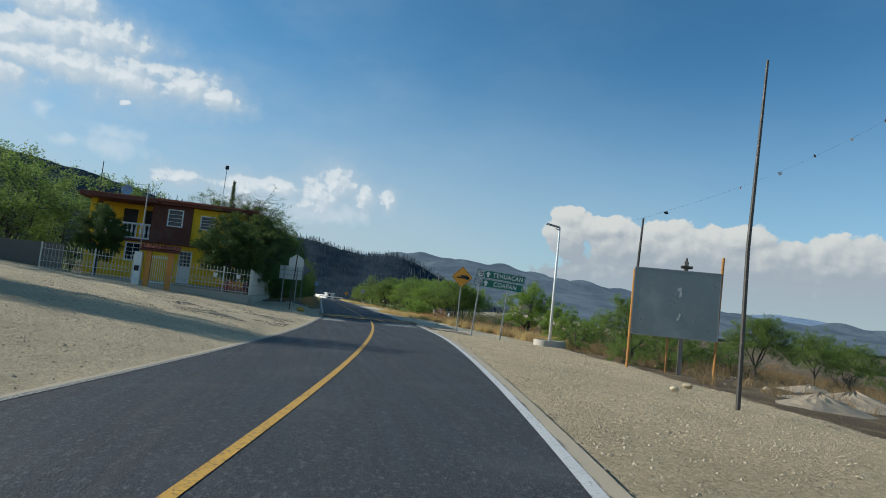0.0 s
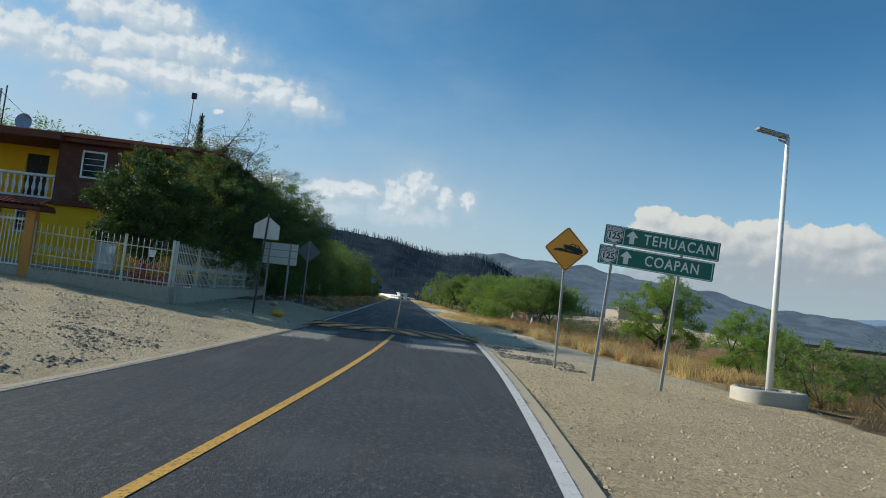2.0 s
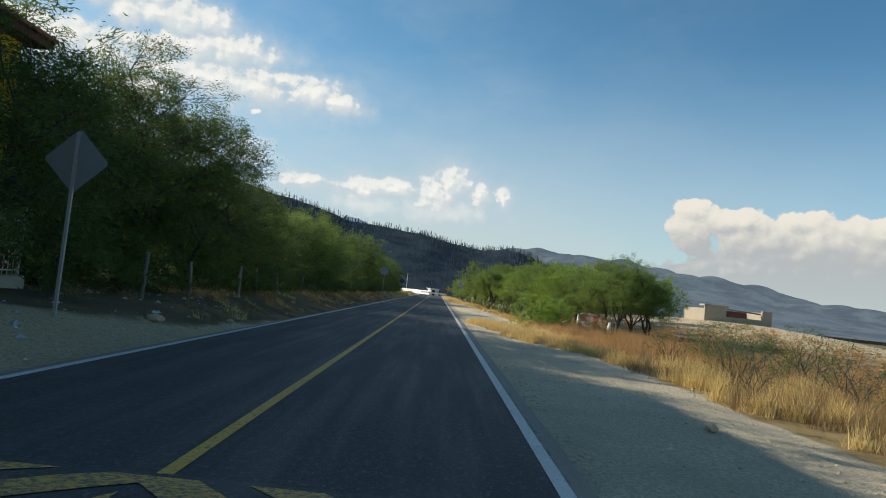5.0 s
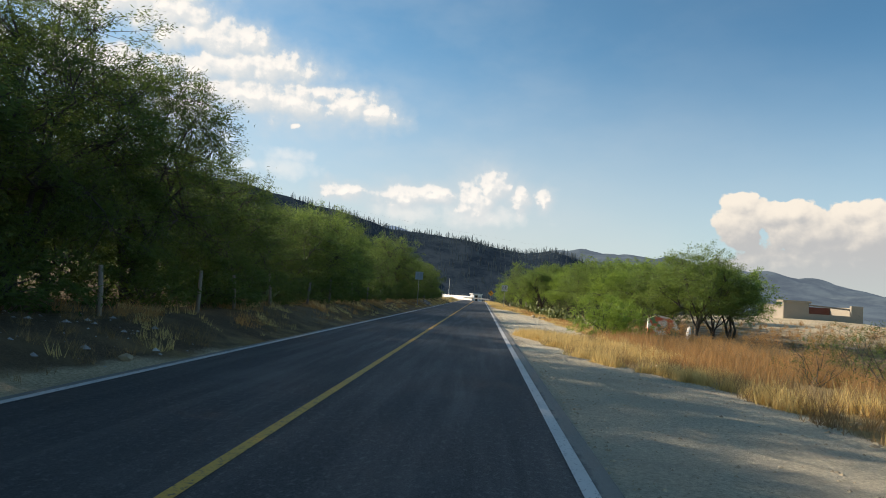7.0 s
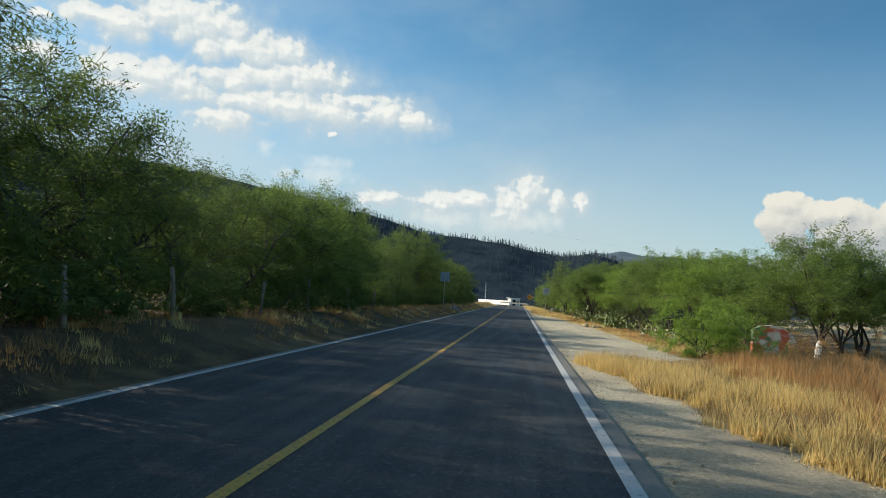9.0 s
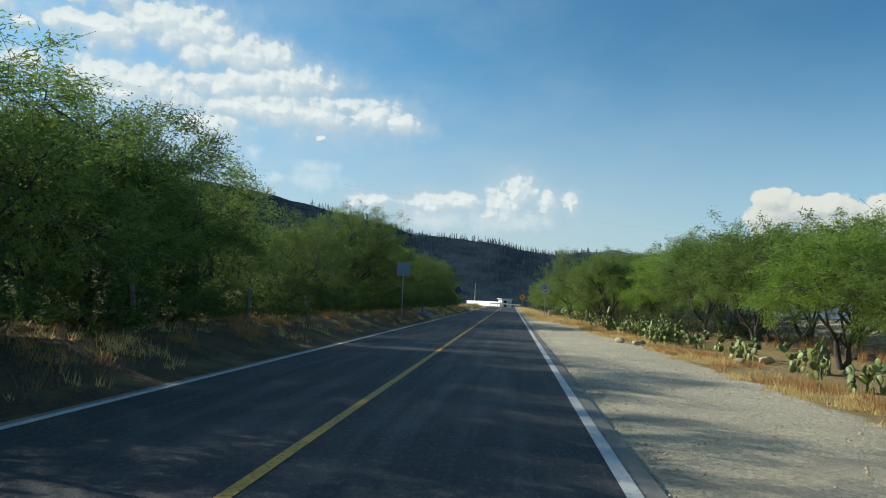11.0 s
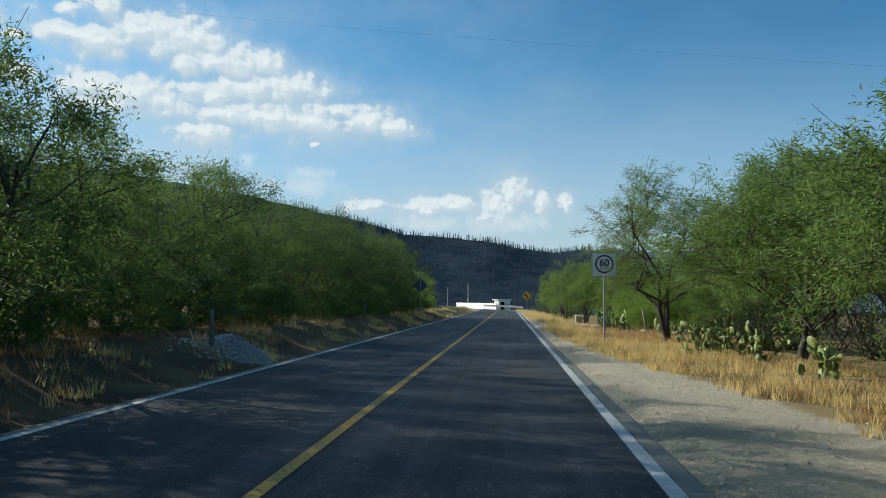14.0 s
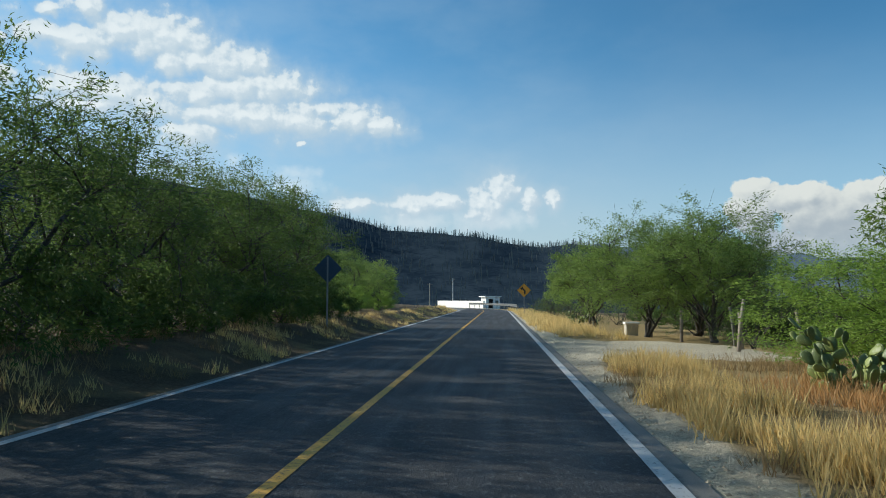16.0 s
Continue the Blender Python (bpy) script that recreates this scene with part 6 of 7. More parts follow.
def make_bump_sign():
    s = thing("warning_sign", "amber diamond sign showing a car on a bump", "road sign", (3.93, 41.85, at_ground(3.93, 41.85)))
    z = 2.83 - at_ground(3.93, 41.85)
    p = part("plate", plate(diamond(0, z, 0.55), -0.01, 0.0), SIGN_ORANGE, s)
    outer, inner = diamond(0, z, 0.525, 0.05), diamond(0, z, 0.505, 0.045)
    bm = bmesh.new()
    vo, vi = [bm.verts.new((x, -0.013, zz)) for x, zz in outer], [bm.verts.new((x, -0.013, zz)) for x, zz in inner]
    for k in range(len(vo)):
        j = (k + 1) % len(vo)
        bm.faces.new((vo[k], vo[j], vi[j], vi[k]))
    part("border", bm, SIGN_BLACK, p)
    turn = Matrix.Translation((0.02, 0, z)) @ pose(0, 0, 0, 0, 5, 0)
    def ink(name, pts, y0=-0.014, y1=-0.009, mat=SIGN_BLACK):
        bm = plate(pts, y0, y1)
        bmesh.ops.transform(bm, matrix=turn, verts=bm.verts)
        part(name, bm, mat, p)
    ink("bump_shape", [(-0.36, -0.06), (-0.36, -0.075), (0.38, -0.085), (0.38, -0.07), (0.06, -0.03), (-0.12, 0.0), (-0.2, 0.0)])
    ink("car_shape", [(-0.12, 0.05), (-0.11, 0.1), (0.02, 0.1), (0.1, 0.16), (0.26, 0.13), (0.31, 0.06), (0.37, 0.03), (0.37, -0.05), (0.2, -0.05), (-0.02, 0.0), (-0.09, 0.02)])
    ink("car_window", [(0.06, 0.1), (0.11, 0.14), (0.16, 0.13), (0.15, 0.09)], -0.017, -0.012, SIGN_ORANGE)
    ink("car_window", [(0.18, 0.125), (0.24, 0.115), (0.25, 0.08), (0.18, 0.085)], -0.017, -0.012, SIGN_ORANGE)
    for cx, cz in ((-0.03, 0.02), (0.25, -0.05)):
        ink("wheel", [(cx + 0.042 * math.cos(a), cz + 0.042 * math.sin(a)) for a in [2 * math.pi * k / 14 for k in range(14)]], -0.018, -0.013)
    sign_post(s, -0.02, 0.002, -0.4, z + 0.3)


def make_speed_sign():
    y = 130.5
    s = thing("speed_sign", "white square sixty kilometre speed limit sign", "road sign", (4.385, y, at_ground(4.385, y)))
    z = 2.39 - at_ground(4.385, y)
    p = part("plate", plate(rounded(-0.335, 0.335, z - 0.345, z + 0.345, 0.02), -0.012, 0.0), SIGN_WHITE, s)
    part("rim", wall_around(-0.34, 0.34, -0.014, 0.002, z - 0.35, z + 0.35, [(-0.325, 0.325, z - 0.335, z + 0.335)]), GALVANISED, p)
    bm = bmesh.new()
    n = 40
    out = [bm.verts.new((0.27 * math.cos(2 * math.pi * k / n), -0.015, z + 0.02 + 0.27 * math.sin(2 * math.pi * k / n))) for k in range(n)]
    inn = [bm.verts.new((0.225 * math.cos(2 * math.pi * k / n), -0.015, z + 0.02 + 0.225 * math.sin(2 * math.pi * k / n))) for k in range(n)]
    for k in range(n):
        j = (k + 1) % n
        bm.faces.new((out[k], out[j], inn[j], inn[k]))
    part("ring", bm, RED_INK, p, "dark ring round the number")
    lettering("60", 0.285, 0.0, -0.015, z + 0.05, SIGN_BLACK, p, bold=0.006)
    lettering("km/h", 0.12, 0.0, -0.015, z - 0.1, SIGN_BLACK, p)
    sign_post(s, 0.0, 0.002, -0.4, z + 0.3)


def make_back_signs():
    # school sign, three-board sign and diamond sign seen from behind
    x, y = -4.6, 48.5
    g = at_ground(x, y)
    s = thing("road_sign", "five-sided sign on a post seen from its pale back", "road sign", (x, y, g))
    part("plate", plate([(0.0, 3.42 - g), (-0.42, 3.12 - g), (-0.42, 2.66 - g), (0.42, 2.66 - g), (0.42, 3.12 - g)], 0.0, 0.01), SIGN_PALE, s)
    part("post", tube([(-0.12, -0.03, -0.4), (0.02, -0.03, 3.5 - g)], 0.032, 8), STEEL_DARK, s)
    x, y = -5.1, 54.0
    g = at_ground(x, y)
    s = thing("road_sign", "three-board sign on two posts seen from behind", "road sign", (x, y, g))
    for k in range(3):
        z = 2.75 - g - 0.3 * k
        part("board", plate(rounded(-0.73, 0.73, z - 0.14, z + 0.14, 0.02), 0.0, 0.01), SIGN_PALE, s, "bare metal board")
    for px in (-0.42, 0.42):
        part("post", box(px - 0.035, px + 0.035, -0.05, -0.002, -0.4, 2.9 - g), GALVANISED, s)
    x, y = -4.4, 57.3
    g = at_ground(x, y)
    s = thing("road_sign", "diamond sign on a post seen from its grey back", "road sign", (x, y, g))
    part("plate", plate(diamond(0, 2.83 - g, 0.53), 0.0, 0.01), SIGN_DULL, s)
    part("post", box(-0.025, 0.025, -0.045, -0.002, -0.4, 3.3 - g), GALVANISED, s)
    x, y = -3.73, 112.0
    g = at_ground(x, y)
    s = thing("road_sign", "square sign on a post seen from its blue-grey back", "road sign", (x, y, g))
    part("plate", plate(rounded(-0.335, 0.335, 2.4 - g, 3.08 - g, 0.03), 0.0, 0.01), SIGN_BLUE, s)
    part("post", box(-0.025, 0.025, -0.045, -0.002, -0.4, 3.05 - g), GALVANISED, s)
    x, y = LEFT_DIAMOND
    g = at_ground(x, y)
    s = thing("road_sign", "diamond sign on a post seen from its dark back", "road sign", (x, y, g))
    part("plate", plate(diamond(0, 2.3 - g, 0.5), 0.0, 0.01), SIGN_NAVY, s)
    part("post", box(-0.025, 0.025, -0.045, -0.002, -0.4, 2.7 - g), GALVANISED, s)
    x, y = CURVE_SIGN
    g = at_ground(x, y)
    s = thing("warning_sign", "amber diamond sign with black curve arrow", "road sign", (x, y, g))
    z = 2.0 - g
    p = part("plate", plate(diamond(0, z, 0.55), -0.01, 0.0), SIGN_ORANGE, s)
    part("arrow", plate([(-0.3, z + 0.12), (-0.1, z + 0.3), (-0.08, z + 0.18), (0.12, z - 0.02), (0.12, z - 0.3), (0.0, z - 0.3), (0.0, z - 0.08), (-0.14, z + 0.06), (-0.2, z + 0.0)], -0.014, -0.009), SIGN_BLACK, p)
    part("post", box(-0.025, 0.025, 0.002, 0.045, -0.4, z + 0.3), GALVANISED, s)


LEFT_DIAMOND, CURVE_SIGN = (-4.3, 155.0), (3.6, 186.0)


def make_street_lamp():
    x, y = 8.30, 40.3
    g = at_ground(x, y)
    s = thing("street_lamp", "white street lamp on a rounded concrete base", "street lamp", (x, y, g))
    bm = bmesh.new()
    outer, inner = rounded(-0.78, 0.78, -0.5, 0.5, 0.42, 8), rounded(-0.63, 0.63, -0.35, 0.35, 0.28, 8)
    rings = [[bm.verts.new((px, py, z)) for px, py in ring] for ring, z in ((outer, -0.3), (outer, 0.25), (rounded(-0.75, 0.75, -0.47, 0.47, 0.4, 8), 0.28), (inner, 0.28), (inner, 0.1))]
    for p, q in zip(rings, rings[1:]):
        for k in range(len(p)):
            bm.faces.new((p[k], p[(k + 1) % len(p)], q[(k + 1) % len(p)], q[k]))
    part("base", bm, CONCRETE, s, "tan concrete kerb with rounded ends", True)
    bm = bmesh.new()
    bm.faces.new([bm.verts.new((px, py, 0.21)) for px, py in rounded(-0.64, 0.64, -0.36, 0.36, 0.28, 8)])
    part("fill", bm, EARTH, s, "earth inside the kerb")
    part("flange", box(-0.16, 0.16, -0.16, 0.16, 0.2, 0.24), GALVANISED, s)
    for dx in (-0.12, 0.12):
        for dy in (-0.12, 0.12):
            part("bolt", tube([(dx, dy, 0.2), (dx, dy, 0.29)], 0.014, 6), STEEL_DARK, s)
    part("pole", tube([(0, 0, 0.22), (0.02, 0, 5.75 - g)], [0.075, 0.045], 12), WHITE_PAINT, s, "white tapered pole", True)
    a = part("arm", tube([(0.02, 0, 5.62 - g), (-0.2, 0, 5.68 - g)], 0.025), GALVANISED, s)
    part("lamp_head", box(-0.72, 0.0, -0.09, 0.09, 5.72 - g, 5.8 - g, bevel=0.02, tilt=Matrix.Translation((0, 0, 5.7 - g)) @ pose(0, 0, 0, 0, 9, 0) @ Matrix.Translation((0, 0, g - 5.7))), GALVANISED, a, "flat grey lamp head")


def make_billboard():
    x, y = 9.33, 30.42
    g = at_ground(x, y)
    s = thing("billboard", "blank grey sheet-metal billboard on thin posts", "billboard", (x, y, g), turn=-19)
    sheet = part("sheet", box(-1.46, 1.46, -0.02, 0.0, 1.0 - g, 3.36 - g), SIGN_GREY, s, "grey weathered sheet")
    part("frame", wall_around(-1.48, 1.48, -0.03, 0.03, 0.98 - g, 3.38 - g, [(-1.45, 1.45, 1.01 - g, 3.35 - g)]), GALVANISED, sheet)
    rng = random.Random(4)
    for cz in (1.72, 2.6):
        for k in range(3):
            w, h2 = rng.uniform(0.03, 0.06), rng.uniform(0.04, 0.12)
            dx, dz = 0.1 + rng.uniform(-0.06, 0.06), cz + rng.uniform(-0.12, 0.12)
            part("paint_scrap", plate([(dx - w, dz - h2 - g), (dx + w * 0.6, dz - h2 * 0.8 - g), (dx + w, dz + h2 * 0.6 - g), (dx - w * 0.3, dz + h2 - g)], -0.024, -0.021), SIGN_PALE, sheet)
    part("post", tube([(-1.52, 0.03, -0.6), (-1.5, 0.03, 1.05 - g), (-1.48, 0.03, 3.3 - g)], 0.05), RUST_POST, s, "ochre painted post")
    part("post", tube([(-1.40, 0.12, 3.0 - g), (-1.31, 0.12, 5.17 - g)], [0.05, 0.035]), STEEL_DARK, s, "dark thin mast")
    part("post", tube([(1.42, 0.06, -0.8), (1.52, 0.06, 3.95 - g)], 0.05), RUST_POST, s, "ochre painted post")
    part("post", tube([(-0.2, 0.08, -0.6), (-0.18, 0.08, 1.3 - g)], 0.045), RUST_POST, s, "ochre painted post")
    big = part("post", box(0.22, 0.36, 0.06, 0.2, -0.7, 3.72 - g), WOOD_GREY, s, "stout grey post")
    part("floodlight", box(0.1, 0.5, 0.02, 0.14, 3.46 - g, 3.56 - g, bevel=0.01), STEEL_DARK, big, "dark cross-piece")
    part("floodlight", tube([(0.29, 0.1, 3.72 - g), (0.29, 0.1, 3.84 - g)], 0.04), STEEL_DARK, big)
    x, y = 4.75, 19.8
    f = thing("flagpole", "tall thin dark pole on gravel", "pole", (x, y, at_ground(x, y)))
    part("pole", tube([(0, 0, -0.3), (0, 0, 3.0), (0.1, -0.1, 6.65)], [0.045, 0.04, 0.025]), STEEL_DARK, f)
    # bunting between the billboard's mast and a point beyond
    a, b = Vector(BUNTING[0]), Vector(BUNTING[1])
    t = thing("bunting", "string with small torn coloured flags", "bunting", tuple(a))
    d = b - a
    path = [d * (k / 24) - Vector((0, 0, 0.5 * math.sin(math.pi * k / 24))) for k in range(25)]
    part("string", tube(path, 0.0025, 3), BLACK_RUBBER, t)
    for k in range(2, 24, 3):
        p = path[k]
        w, h2 = rng.uniform(0.05, 0.16), rng.uniform(0.05, 0.12)
        bm = plate([(0, 0), (w, 0.06 + h2 * 0.4), (w * 1.5, 0.0), (w * 0.7, -h2)], -0.002, 0.002)
        bmesh.ops.transform(bm, matrix=Matrix.Translation(p) @ pose(0, 0, 0, rng.uniform(-20, 20), rng.uniform(-40, 40), rng.uniform(-60, 60)), verts=bm.verts)
        part("flag", bm, (CLOTH_RED, CLOTH_WHITE, BLACK_RUBBER, CLOTH_WHITE)[k % 4], t)


BUNTING = ((7.95, 31.1, 5.1), (20.0, 31.0, 11.6))


# ---- stones, heaps, far things ----
def rock_mesh(seed, mat, squash=0.55):
    rng = random.Random(seed)
    bm = bmesh.new()
    if squash < 0.5:                     # a small chip: few faces do
        bmesh.ops.create_cone(bm, segments=5, radius1=0.55, radius2=0.0, depth=0.8, cap_ends=False)
    else:
        bmesh.ops.create_icosphere(bm, subdivisions=2, radius=0.5)
    for v in bm.verts:
        v.co *= rng.uniform(0.6, 1.15) if squash < 0.5 else rng.uniform(0.86, 1.06)
        v.co.z *= squash
    if squash >= 0.5:                    # break off a few flat faces
        for _ in range(9):
            d = Vector((rng.uniform(-1, 1), rng.uniform(-1, 1), rng.uniform(-0.6, 1))).normalized()
            cut = rng.uniform(0.26, 0.4)
            for v in bm.verts:
                over = v.co.dot(d) - cut
                if over > 0:
                    v.co -= d * over * 0.9
    return from_bm("stone", bm, mat)


def scatter_stones(name, seed, count, place, small, large, mat, label, lift=None):
    """Loose stones joined into one scatter."""
    rng = np.random.default_rng(seed)
    base = []
    for k in range(4):
        me = rock_mesh(seed * 10 + k, mat, 0.45)
        v = np.array([p.co for p in me.vertices])
        f = np.array([t for p in me.polygons for t in ([p.vertices[:]] if len(p.vertices) == 3 else [(p.vertices[0], p.vertices[1], p.vertices[2]), (p.vertices[0], p.vertices[2], p.vertices[3])])])
        base.append((v, f))
    x, y = place(rng, count)
    z = ground_z(x, y) + (lift(x, y) if lift else 0.0)
    verts, faces, n = [], [], 0
    for k in range(count):
        v, f = base[k % 4]
        s = small + (large - small) * rng.random() ** 5
        a = rng.uniform(0, 6.28)
        c, t = math.cos(a), math.sin(a)
        w = np.stack([v[:, 0] * c - v[:, 1] * t, v[:, 0] * t + v[:, 1] * c, v[:, 2]], 1) * s + (x[k], y[k], z[k] + s * 0.12)
        verts.append(w)
        faces.append(f + n)
        n += len(v)
    tagged(new(name, mesh_of(name, np.concatenate(verts), np.concatenate(faces), mat)), label, "stones", kind="stuff")


def heap(x, y, rx, ry, high, mat, label, name="gravel_mound"):
    bm = bmesh.new()
    rng = random.Random(int(x * 10 + y))
    rings = []
    g = at_ground(x, y)
    for k in range(9):
        f = k / 8
        ring = []
        for s in range(28):
            a = 2 * math.pi * s / 28
            r = f * (1 + 0.12 * math.sin(3 * a + x) + rng.uniform(-0.05, 0.05))
            px, py = x + rx * r * math.cos(a), y + ry * r * math.sin(a)
            ring.append(bm.verts.new((px - x, py - y, (at_ground(px, py) - g) * f + high * (1 - f) ** 1.25 * rng.uniform(0.9, 1.1) - 0.04 * f)))
        rings.append(ring)
    for p, q in zip(rings, rings[1:]):
        for s in range(28):
            bm.faces.new((p[s], p[(s + 1) % 28], q[(s + 1) % 28], q[s]))
    bmesh.ops.remove_doubles(bm, verts=bm.verts, dist=0.001)
    ob = new(name, from_bm(name, bm, mat))
    ob.matrix_basis = pose(x, y, g)
    return tagged(ob, label, "mound")


def make_rock(x, y, s, mat, label, seed=1):
    ob = new("rock", rock_mesh(seed, mat))
    ob.matrix_basis = pose(x, y, at_ground(x, y) + s * 0.2, 0, 0, 40 * seed) @ Matrix.Diagonal((s, s * 0.75, s * 0.8, 1))
    return tagged(ob, label, "rock")


def wooden_post(x, y, high, lean=0.0, pale=False):
    ob = new("fence_post", from_bm("fence_post", tube([(0, 0, -0.3), (lean * 0.5, 0.02, high * 0.5), (lean, 0, high)], [0.055, 0.05, 0.042], 7), POST_DARK if pale else WOOD_GREY, True))
    ob.matrix_basis = pose(x, y, at_ground(x, y))
    return tagged(ob, "weathered wooden fence post grown with lichen" if pale else "weathered grey wooden fence post", "fence post", "wooden fence posts")


def utility_pole(x, y, high, arm=1.4, mat=None, turn=0):
    p = thing("utility_pole", "pale concrete utility pole with a cross-arm", "utility pole", (x, y, at_ground(x, y)), "utility poles", turn=turn)
    part("pole", tube([(0, 0, -0.5), (0, 0, high)], [0.14, 0.085], 8), mat or CONCRETE, p)
    part("cross_arm", box(-arm / 2, arm / 2, -0.05, 0.05, high - 0.45, high - 0.35), WOOD_GREY, p)
    for dx in (-arm / 2 + 0.1, 0.0, arm / 2 - 0.1):
        part("insulator", tube([(dx, 0, high - 0.35), (dx, 0, high - 0.2)], 0.035, 6), STEEL_DARK, p)
    return p


def make_loose():
    scatter_stones("gravel", 1, 30000, strip(2.9, 9.5, 8, 48, 1.0, -2), 0.008, 0.075, STONE_PALE, "pale loose gravel on the shoulder")
    scatter_stones("gravel", 2, 24000, strip(-16, -3.1, 10, 46, 2.0, -2), 0.010, 0.085, STONE_PALE, "pale loose gravel on the dirt yard")
    scatter_stones("gravel", 9, 4600, strip(-9.5, -3.2, 30, 44, 9.0, 0.0), 0.02, 0.12, STONE_PALE, "pale broken stones on the dirt yard")
    scatter_stones("gravel", 10, 3200, strip(-8.0, -3.3, 32.5, 40, 10.0, 0.25), 0.02, 0.12, STONE_DARK, "dark broken stones on the dirt yard")
    scatter_stones("gravel", 11, 5000, strip(-26, -8.0, 24, 46, 11.0, 0.0), 0.025, 0.12, STONE_PALE, "pale broken stones across the dirt yard")
    scatter_stones("gravel", 3, 14000, strip(3.0, 6.5, 48, 150, 3.0, -2), 0.01, 0.07, STONE_PALE, "pale loose gravel on the track")
    scatter_stones("gravel", 8, 4000, strip(2.86, 3.25, 50, 150, 8.0, -2), 0.012, 0.06, STONE_PALE, "fine gravel spilled along the asphalt edge")
    scatter_stones("rubble", 4, 3000, strip(3.1, 5.0, 41.5, 49.5, 4.0, 0.0), 0.01, 0.16, STONE_DARK, "broken rubble beside the speed bump")
    scatter_stones("rubble", 5, 500, strip(-7.5, -3.3, 47, 66, 5.0, -2), 0.03, 0.22, STONE_GREY, "stones and rubble below the fence")
    scatter_stones("rubble", 6, 240, strip(11, 22, 26, 60, 6.0, -2), 0.1, 0.5, STONE_PALE, "pale boulders beyond the shoulder")
    scatter_stones("rubble", 12, 260, strip(6.0, 7.6, 58, 74, 12.0, -0.2, -0.2), 0.05, 0.3, STONE_PALE, "pale stones along the edge of the grass")
    scatter_stones("rubble", 13, 420, lambda rng, n: (24.0 + rng.normal(0, 2.2, n), 65.0 + rng.normal(0, 1.0, n)), 0.12, 0.6, STONE_PALE, "heap of pale broken stones on open ground",
                   lambda x, y: 0.5 * np.exp(-((x - 24.0) / 2.4) ** 2 - ((y - 65.0) / 1.2) ** 2))
    make_rock(-4.1, 49.6, 0.7, STONE_YELLOW, "yellow painted rock at the road's edge", 3)
    for x, y, s, q in ((-4.9, 53.0, 0.45, 4), (-3.9, 60.0, 0.4, 5), (-3.4, 63.2, 0.3, 6), (5.6, 102.0, 0.5, 7), (6.0, 101.2, 0.4, 8), (6.4, 102.4, 0.35, 9), (5.2, 55.0, 0.25, 10), (5.0, 22.5, 0.3, 11), (6.2, 24.0, 0.35, 12), (7.8, 96.4, 0.4, 13), (8.6, 96.9, 0.5, 14)):
        make_rock(x, y, s, STONE_PALE, "pale loose rock on the roadside", q)
    heap(-3.95, 123.6, 0.85, 1.3, 0.36, GRAVEL_GREY, "low mound of grey gravel beside the road")
    scatter_stones("gravel", 7, 1600, lambda rng, n: (-3.95 + rng.normal(0, 0.42, n), 123.6 + rng.normal(0, 0.62, n)), 0.03, 0.13, STONE_GREY, "grey stones round the gravel heap",
                   lambda x, y: 0.36 * np.clip(1 - np.hypot((x + 3.95) / 0.85, (y - 123.6) / 1.3), 0, 1) ** 1.25)
    for k, (x, y, s) in enumerate(((7.15, 138.9, 0.6), (7.6, 138.6, 0.52), (7.95, 138.9, 0.62), (7.35, 138.3, 0.4), (8.3, 138.3, 0.55), (8.7, 138.7, 0.6), (8.0, 137.9, 0.4), (9.2, 138.2, 0.5))):
        make_rock(x, y, s, STONE_PALE, "pale rough stone among prickly pears", 21 + k)
    heap(9.6, 23.6, 1.5, 1.1, 0.4, EARTH, "low mound of brown earth", "earth_mound")
    heap(12.4, 25.6, 2.4, 1.6, 0.45, EARTH, "low mound of brown earth", "earth_mound")
    heap(14.5, 30.0, 1.6, 1.2, 0.3, EARTH, "low mound of earth and rubble", "rubble_mound")
    # wooden posts on both sides
    rng = random.Random(12)
    for y in (62.5, 66.0, 70.0, 73.0, 76.5, 81.0, 85.5, 90.0, 96.0, 101.0):
        wooden_post(-5.35 + rng.uniform(-0.15, 0.15), y, rng.uniform(0.85, 1.2), rng.uniform(-0.15, 0.15), rng.random() < 0.4)
    for x, y in ((-4.1, 122.9), (-4.6, 139.0)):
        wooden_post(x, y, rng.uniform(0.7, 0.95), rng.uniform(-0.06, 0.06), True)
    for x, y in ((7.8, 141.6), (7.4, 149.5), (7.9, 150.6), (8.3, 152.2), (7.2, 153.8), (8.8, 149.0), (6.9, 156.6)):
        wooden_post(x, y, rng.uniform(0.8, 1.3), rng.uniform(-0.2, 0.2), rng.random() < 0.4)
    c = thing("concrete_box", "small whitish concrete box beside the track", "box", (6.4, 157.6, at_ground(6.4, 157.6)))
    part("body", box(-0.22, 0.22, -0.2, 0.2, -0.05, 0.42, bevel=0.02), CONCRETE, c)
    part("lid", box(-0.26, 0.26, -0.24, 0.24, 0.42, 0.5, bevel=0.015), WHITE_PAINT, c)
    # low rounded wall with a painting, among the trees
    m = thing("painted_wall", "low white rounded wall painted red and green among trees", "wall", (11.7, 90.4, at_ground(11.7, 90.4)))
    arch = [(-0.85, -0.2), (0.85, -0.2), (0.82, 0.45), (0.62, 0.85), (0.3, 1.05), (-0.1, 1.12), (-0.5, 1.08), (-0.8, 0.95)]
    part("wall", plate(arch, 0.0, 0.28), MURAL, m)
    part("plinth", box(-0.92, 0.92, -0.06, 0.34, -0.25, 0.06, bevel=0.015), CONCRETE, m)
    x, y = 12.35, 88.2
    w = thing("marker_stone", "upright whitewashed stone in dry grass", "marker stone", (x, y, at_ground(x, y)))
    part("stone", tube([(0, 0, -0.2), (0.02, 0, 0.35), (0.05, 0.01, 0.62), (0.07, 0.01, 0.72)], [0.13, 0.12, 0.09, 0.03], 7), WHITE_PAINT, w)


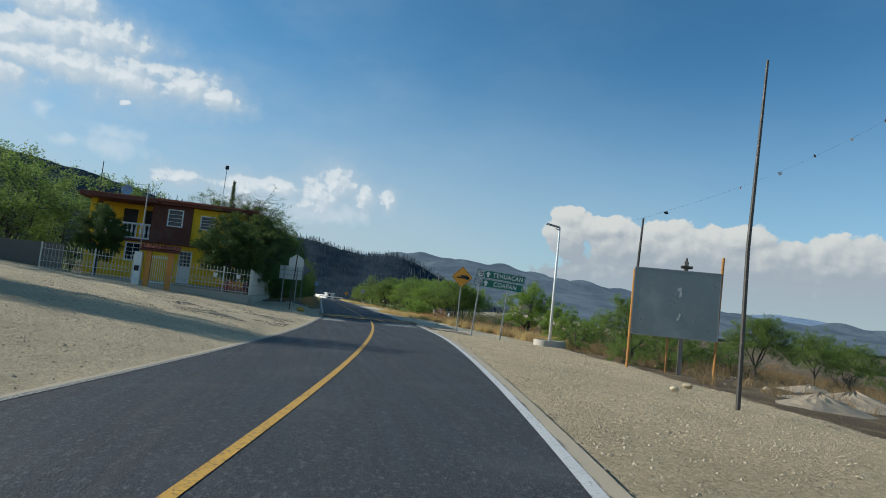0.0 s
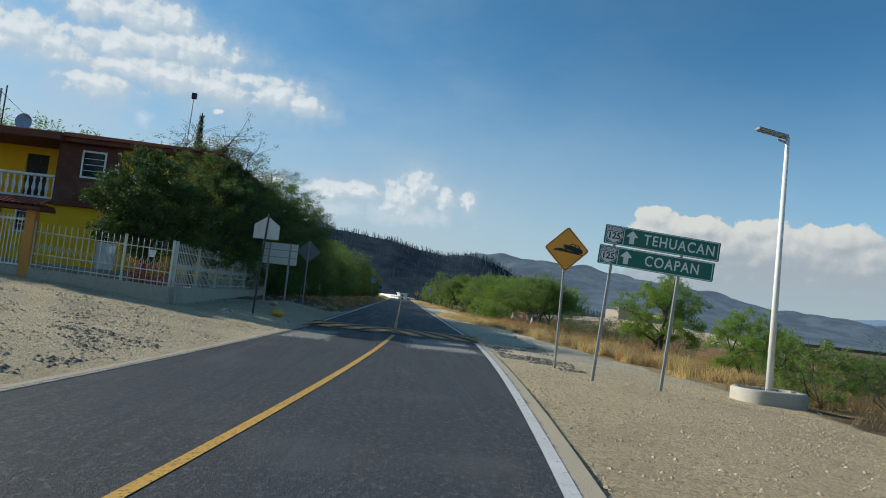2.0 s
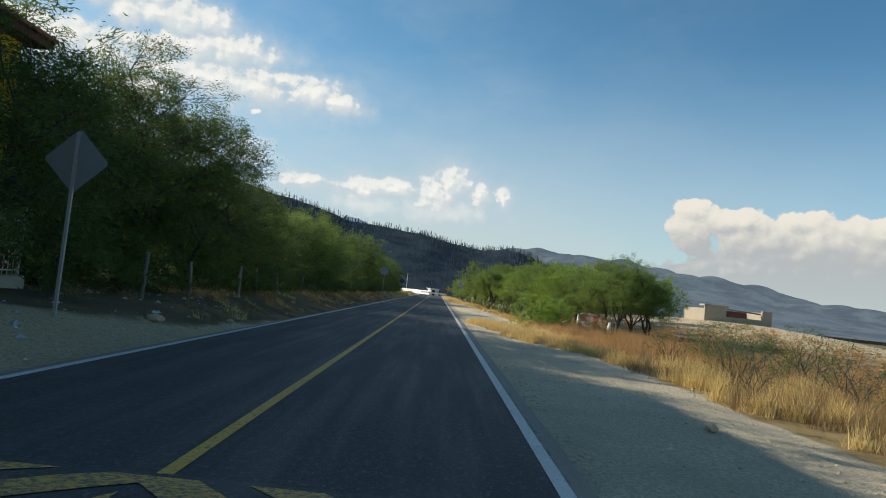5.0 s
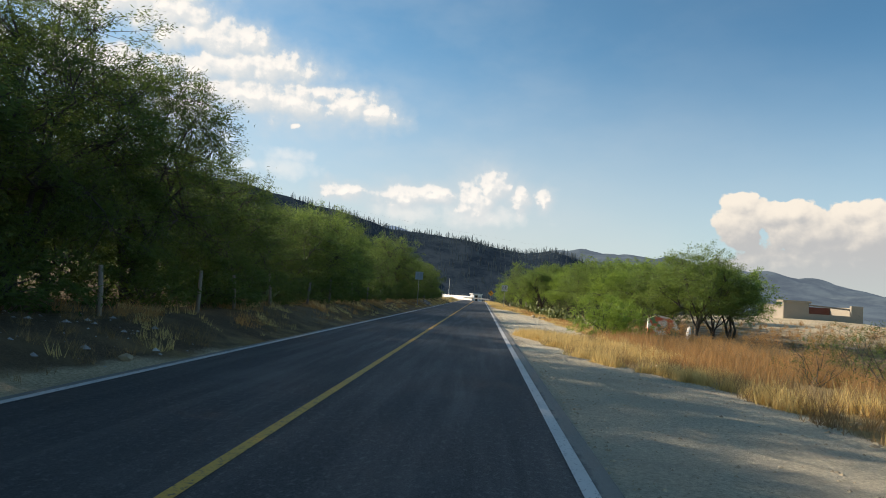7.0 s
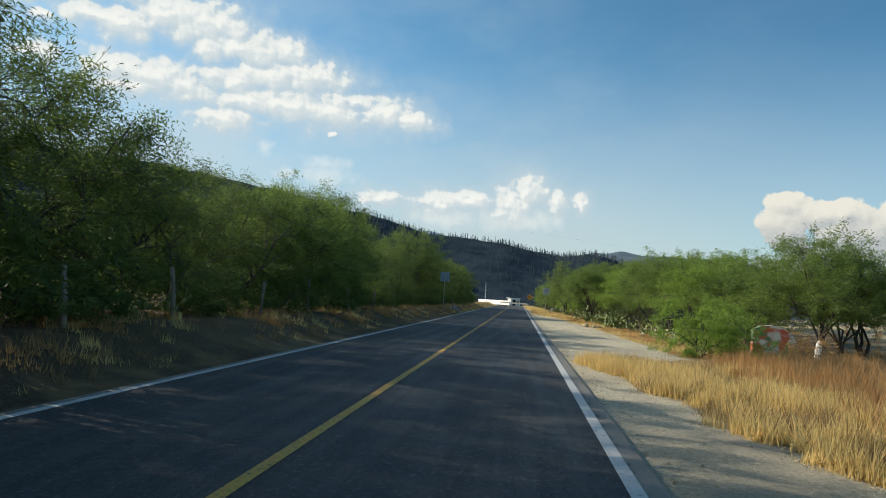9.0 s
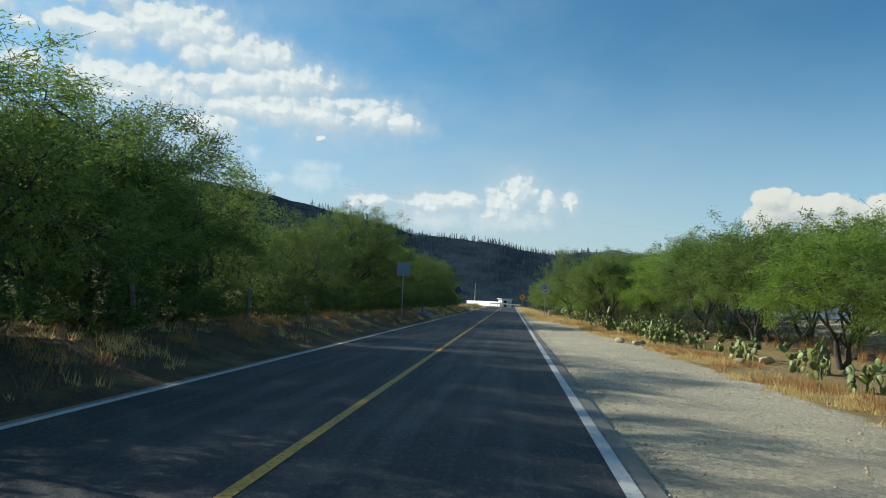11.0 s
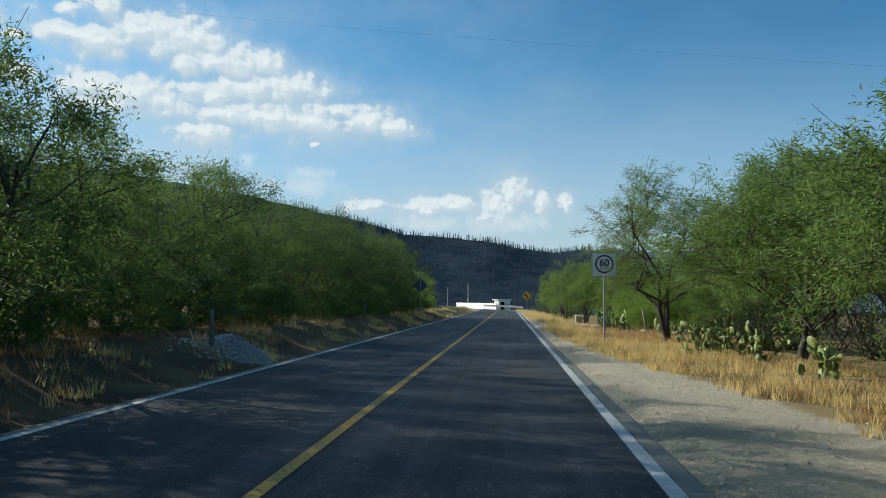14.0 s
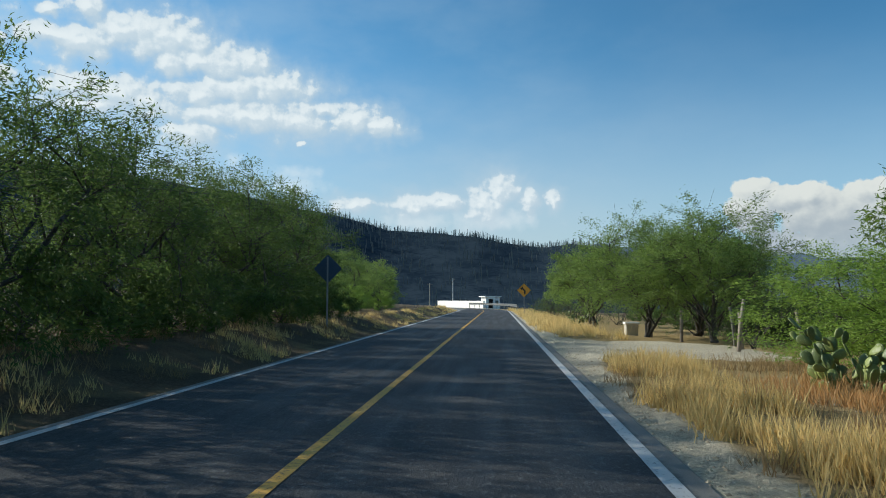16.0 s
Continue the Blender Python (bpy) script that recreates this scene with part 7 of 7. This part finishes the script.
def make_ruin():
    g = at_ground(33, 121) - 0.2
    r = thing("ruined_shed", "roofless ruined shed with pale walls", "shed", (33.0, 121.0, g))
    part("wall", wall_around(-1.8, 5.7, -0.15, 0.15, -1.5, 1.75, [(0.6, 4.6, 0.75, 1.76)]), RUIN_WALL, r, "pale long wall")
    part("wall", box(5.55, 5.85, 0.15, 6.0, -1.5, 1.6), RUIN_WALL, r)
    part("wall", box(-1.8, -1.5, 0.15, 6.0, -1.5, 1.5), RUIN_WALL, r)
    # dark maroon on the rear wall stands for shade inside the shed
    part("wall", box(-1.5, 5.55, 5.8, 6.1, -1.5, 1.5), HOUSE_BROWN, r, "inner rear wall coloured dark for the shed's shade")
    part("roof_beam", box(-1.9, 0.8, -0.25, 1.2, 1.75, 1.95), RUIN_WALL, r)
    part("roof_beam", box(0.8, 5.8, 0.2, 0.4, 1.55, 1.7, tilt=pose(0, 0, 0, 0, 3, 0)), WOOD_GREY, r)


def make_far_end():
    w = new("wall_far", from_bm("wall_far", box(-0.15, 0.15, 0.0, 22.5, -0.6, 1.05, bevel=0.02), WHITE_PAINT))
    w.matrix_basis = pose(-0.9, 251.0, 0, 0, 0, 26)
    tagged(w, "long low whitewashed wall at the bend", "wall", kind="structure")
    h = thing("gatehouse", "small white gatehouse with flat roof", "building", (0.2, 254.6, -0.6), turn=30)
    part("wall", wall_around(-1.4, 1.4, -0.9, -0.7, 0, 2.3, [(-0.9, 0.1, 0.3, 2.0), (0.5, 1.1, 0.9, 1.7)]), WHITE_PAINT, h)
    part("wall", box(-1.4, -1.2, -0.7, 1.0, 0, 2.3), WHITE_PAINT, h)
    part("wall", box(1.2, 1.4, -0.7, 1.0, 0, 2.3), WHITE_PAINT, h)
    # rear wall coloured near black, as the shade behind the openings
    part("wall", box(-1.2, 1.2, 0.8, 1.0, 0, 2.3), DARK_INSIDE, h)
    part("roof", box(-1.8, 1.6, -1.2, 1.2, 2.3, 2.5, bevel=0.02), WHITE_PAINT, h)
    g = thing("guard_rail", "galvanised guard rail along the bend", "guard rail", (3.6, 205.0, at_ground(3.6, 205.0)))
    pts = [Vector((3.6 + float(road_x(y)) * 0.55 - 3.6, y - 205.0, 0.62)) for y in range(205, 250, 3)]
    bm = bmesh.new()
    prev = None
    for p in pts:
        row = [bm.verts.new(p + Vector((dx, 0, dz))) for dx, dz in ((0, -0.16), (-0.06, -0.1), (-0.01, 0), (-0.06, 0.1), (0, 0.16))]
        if prev:
            for k in range(4):
                bm.faces.new((prev[k], prev[k + 1], row[k + 1], row[k]))
        prev = row
    bmesh.ops.solidify(bm, geom=bm.faces[:], thickness=0.01)
    part("beam", bm, GALVANISED, g)
    for p in pts:
        part("post", box(p.x + 0.02, p.x + 0.1, p.y - 0.05, p.y + 0.05, -0.6, 0.72), GALVANISED, g)
    utility_pole(-12.05, 336.0, 9.9, 1.2, WHITE_PAINT)
    utility_pole(*FAR_POLE, 7.5)
    pole = utility_pole(17.4, 127.0, 6.45 - at_ground(17.4, 127.0), 1.4, WOOD_GREY, 80)
    z = 6.2 - at_ground(17.4, 127.0)
    for k, dy in enumerate((-0.5,)):
        a, b = Vector((0, dy, z)), Vector((-60, 3 + dy, z + 9.5))
        line = [a.lerp(b, t / 20) - Vector((0, 0, 1.0 * math.sin(math.pi * t / 20))) for t in range(21)]
        bm = tube(line, 0.0016, 3)
        bmesh.ops.transform(bm, matrix=pose(0, 0, 0, 0, 0, -80), verts=bm.verts)
        part("wire", bm, BLACK_RUBBER, pole)


FAR_POLE = (-17.0, 315.0)

make_house()
make_yard()
make_guide_sign()
make_bump_sign()
make_speed_sign()
make_back_signs()
make_street_lamp()
make_billboard()
make_loose()
make_ruin()
make_far_end()
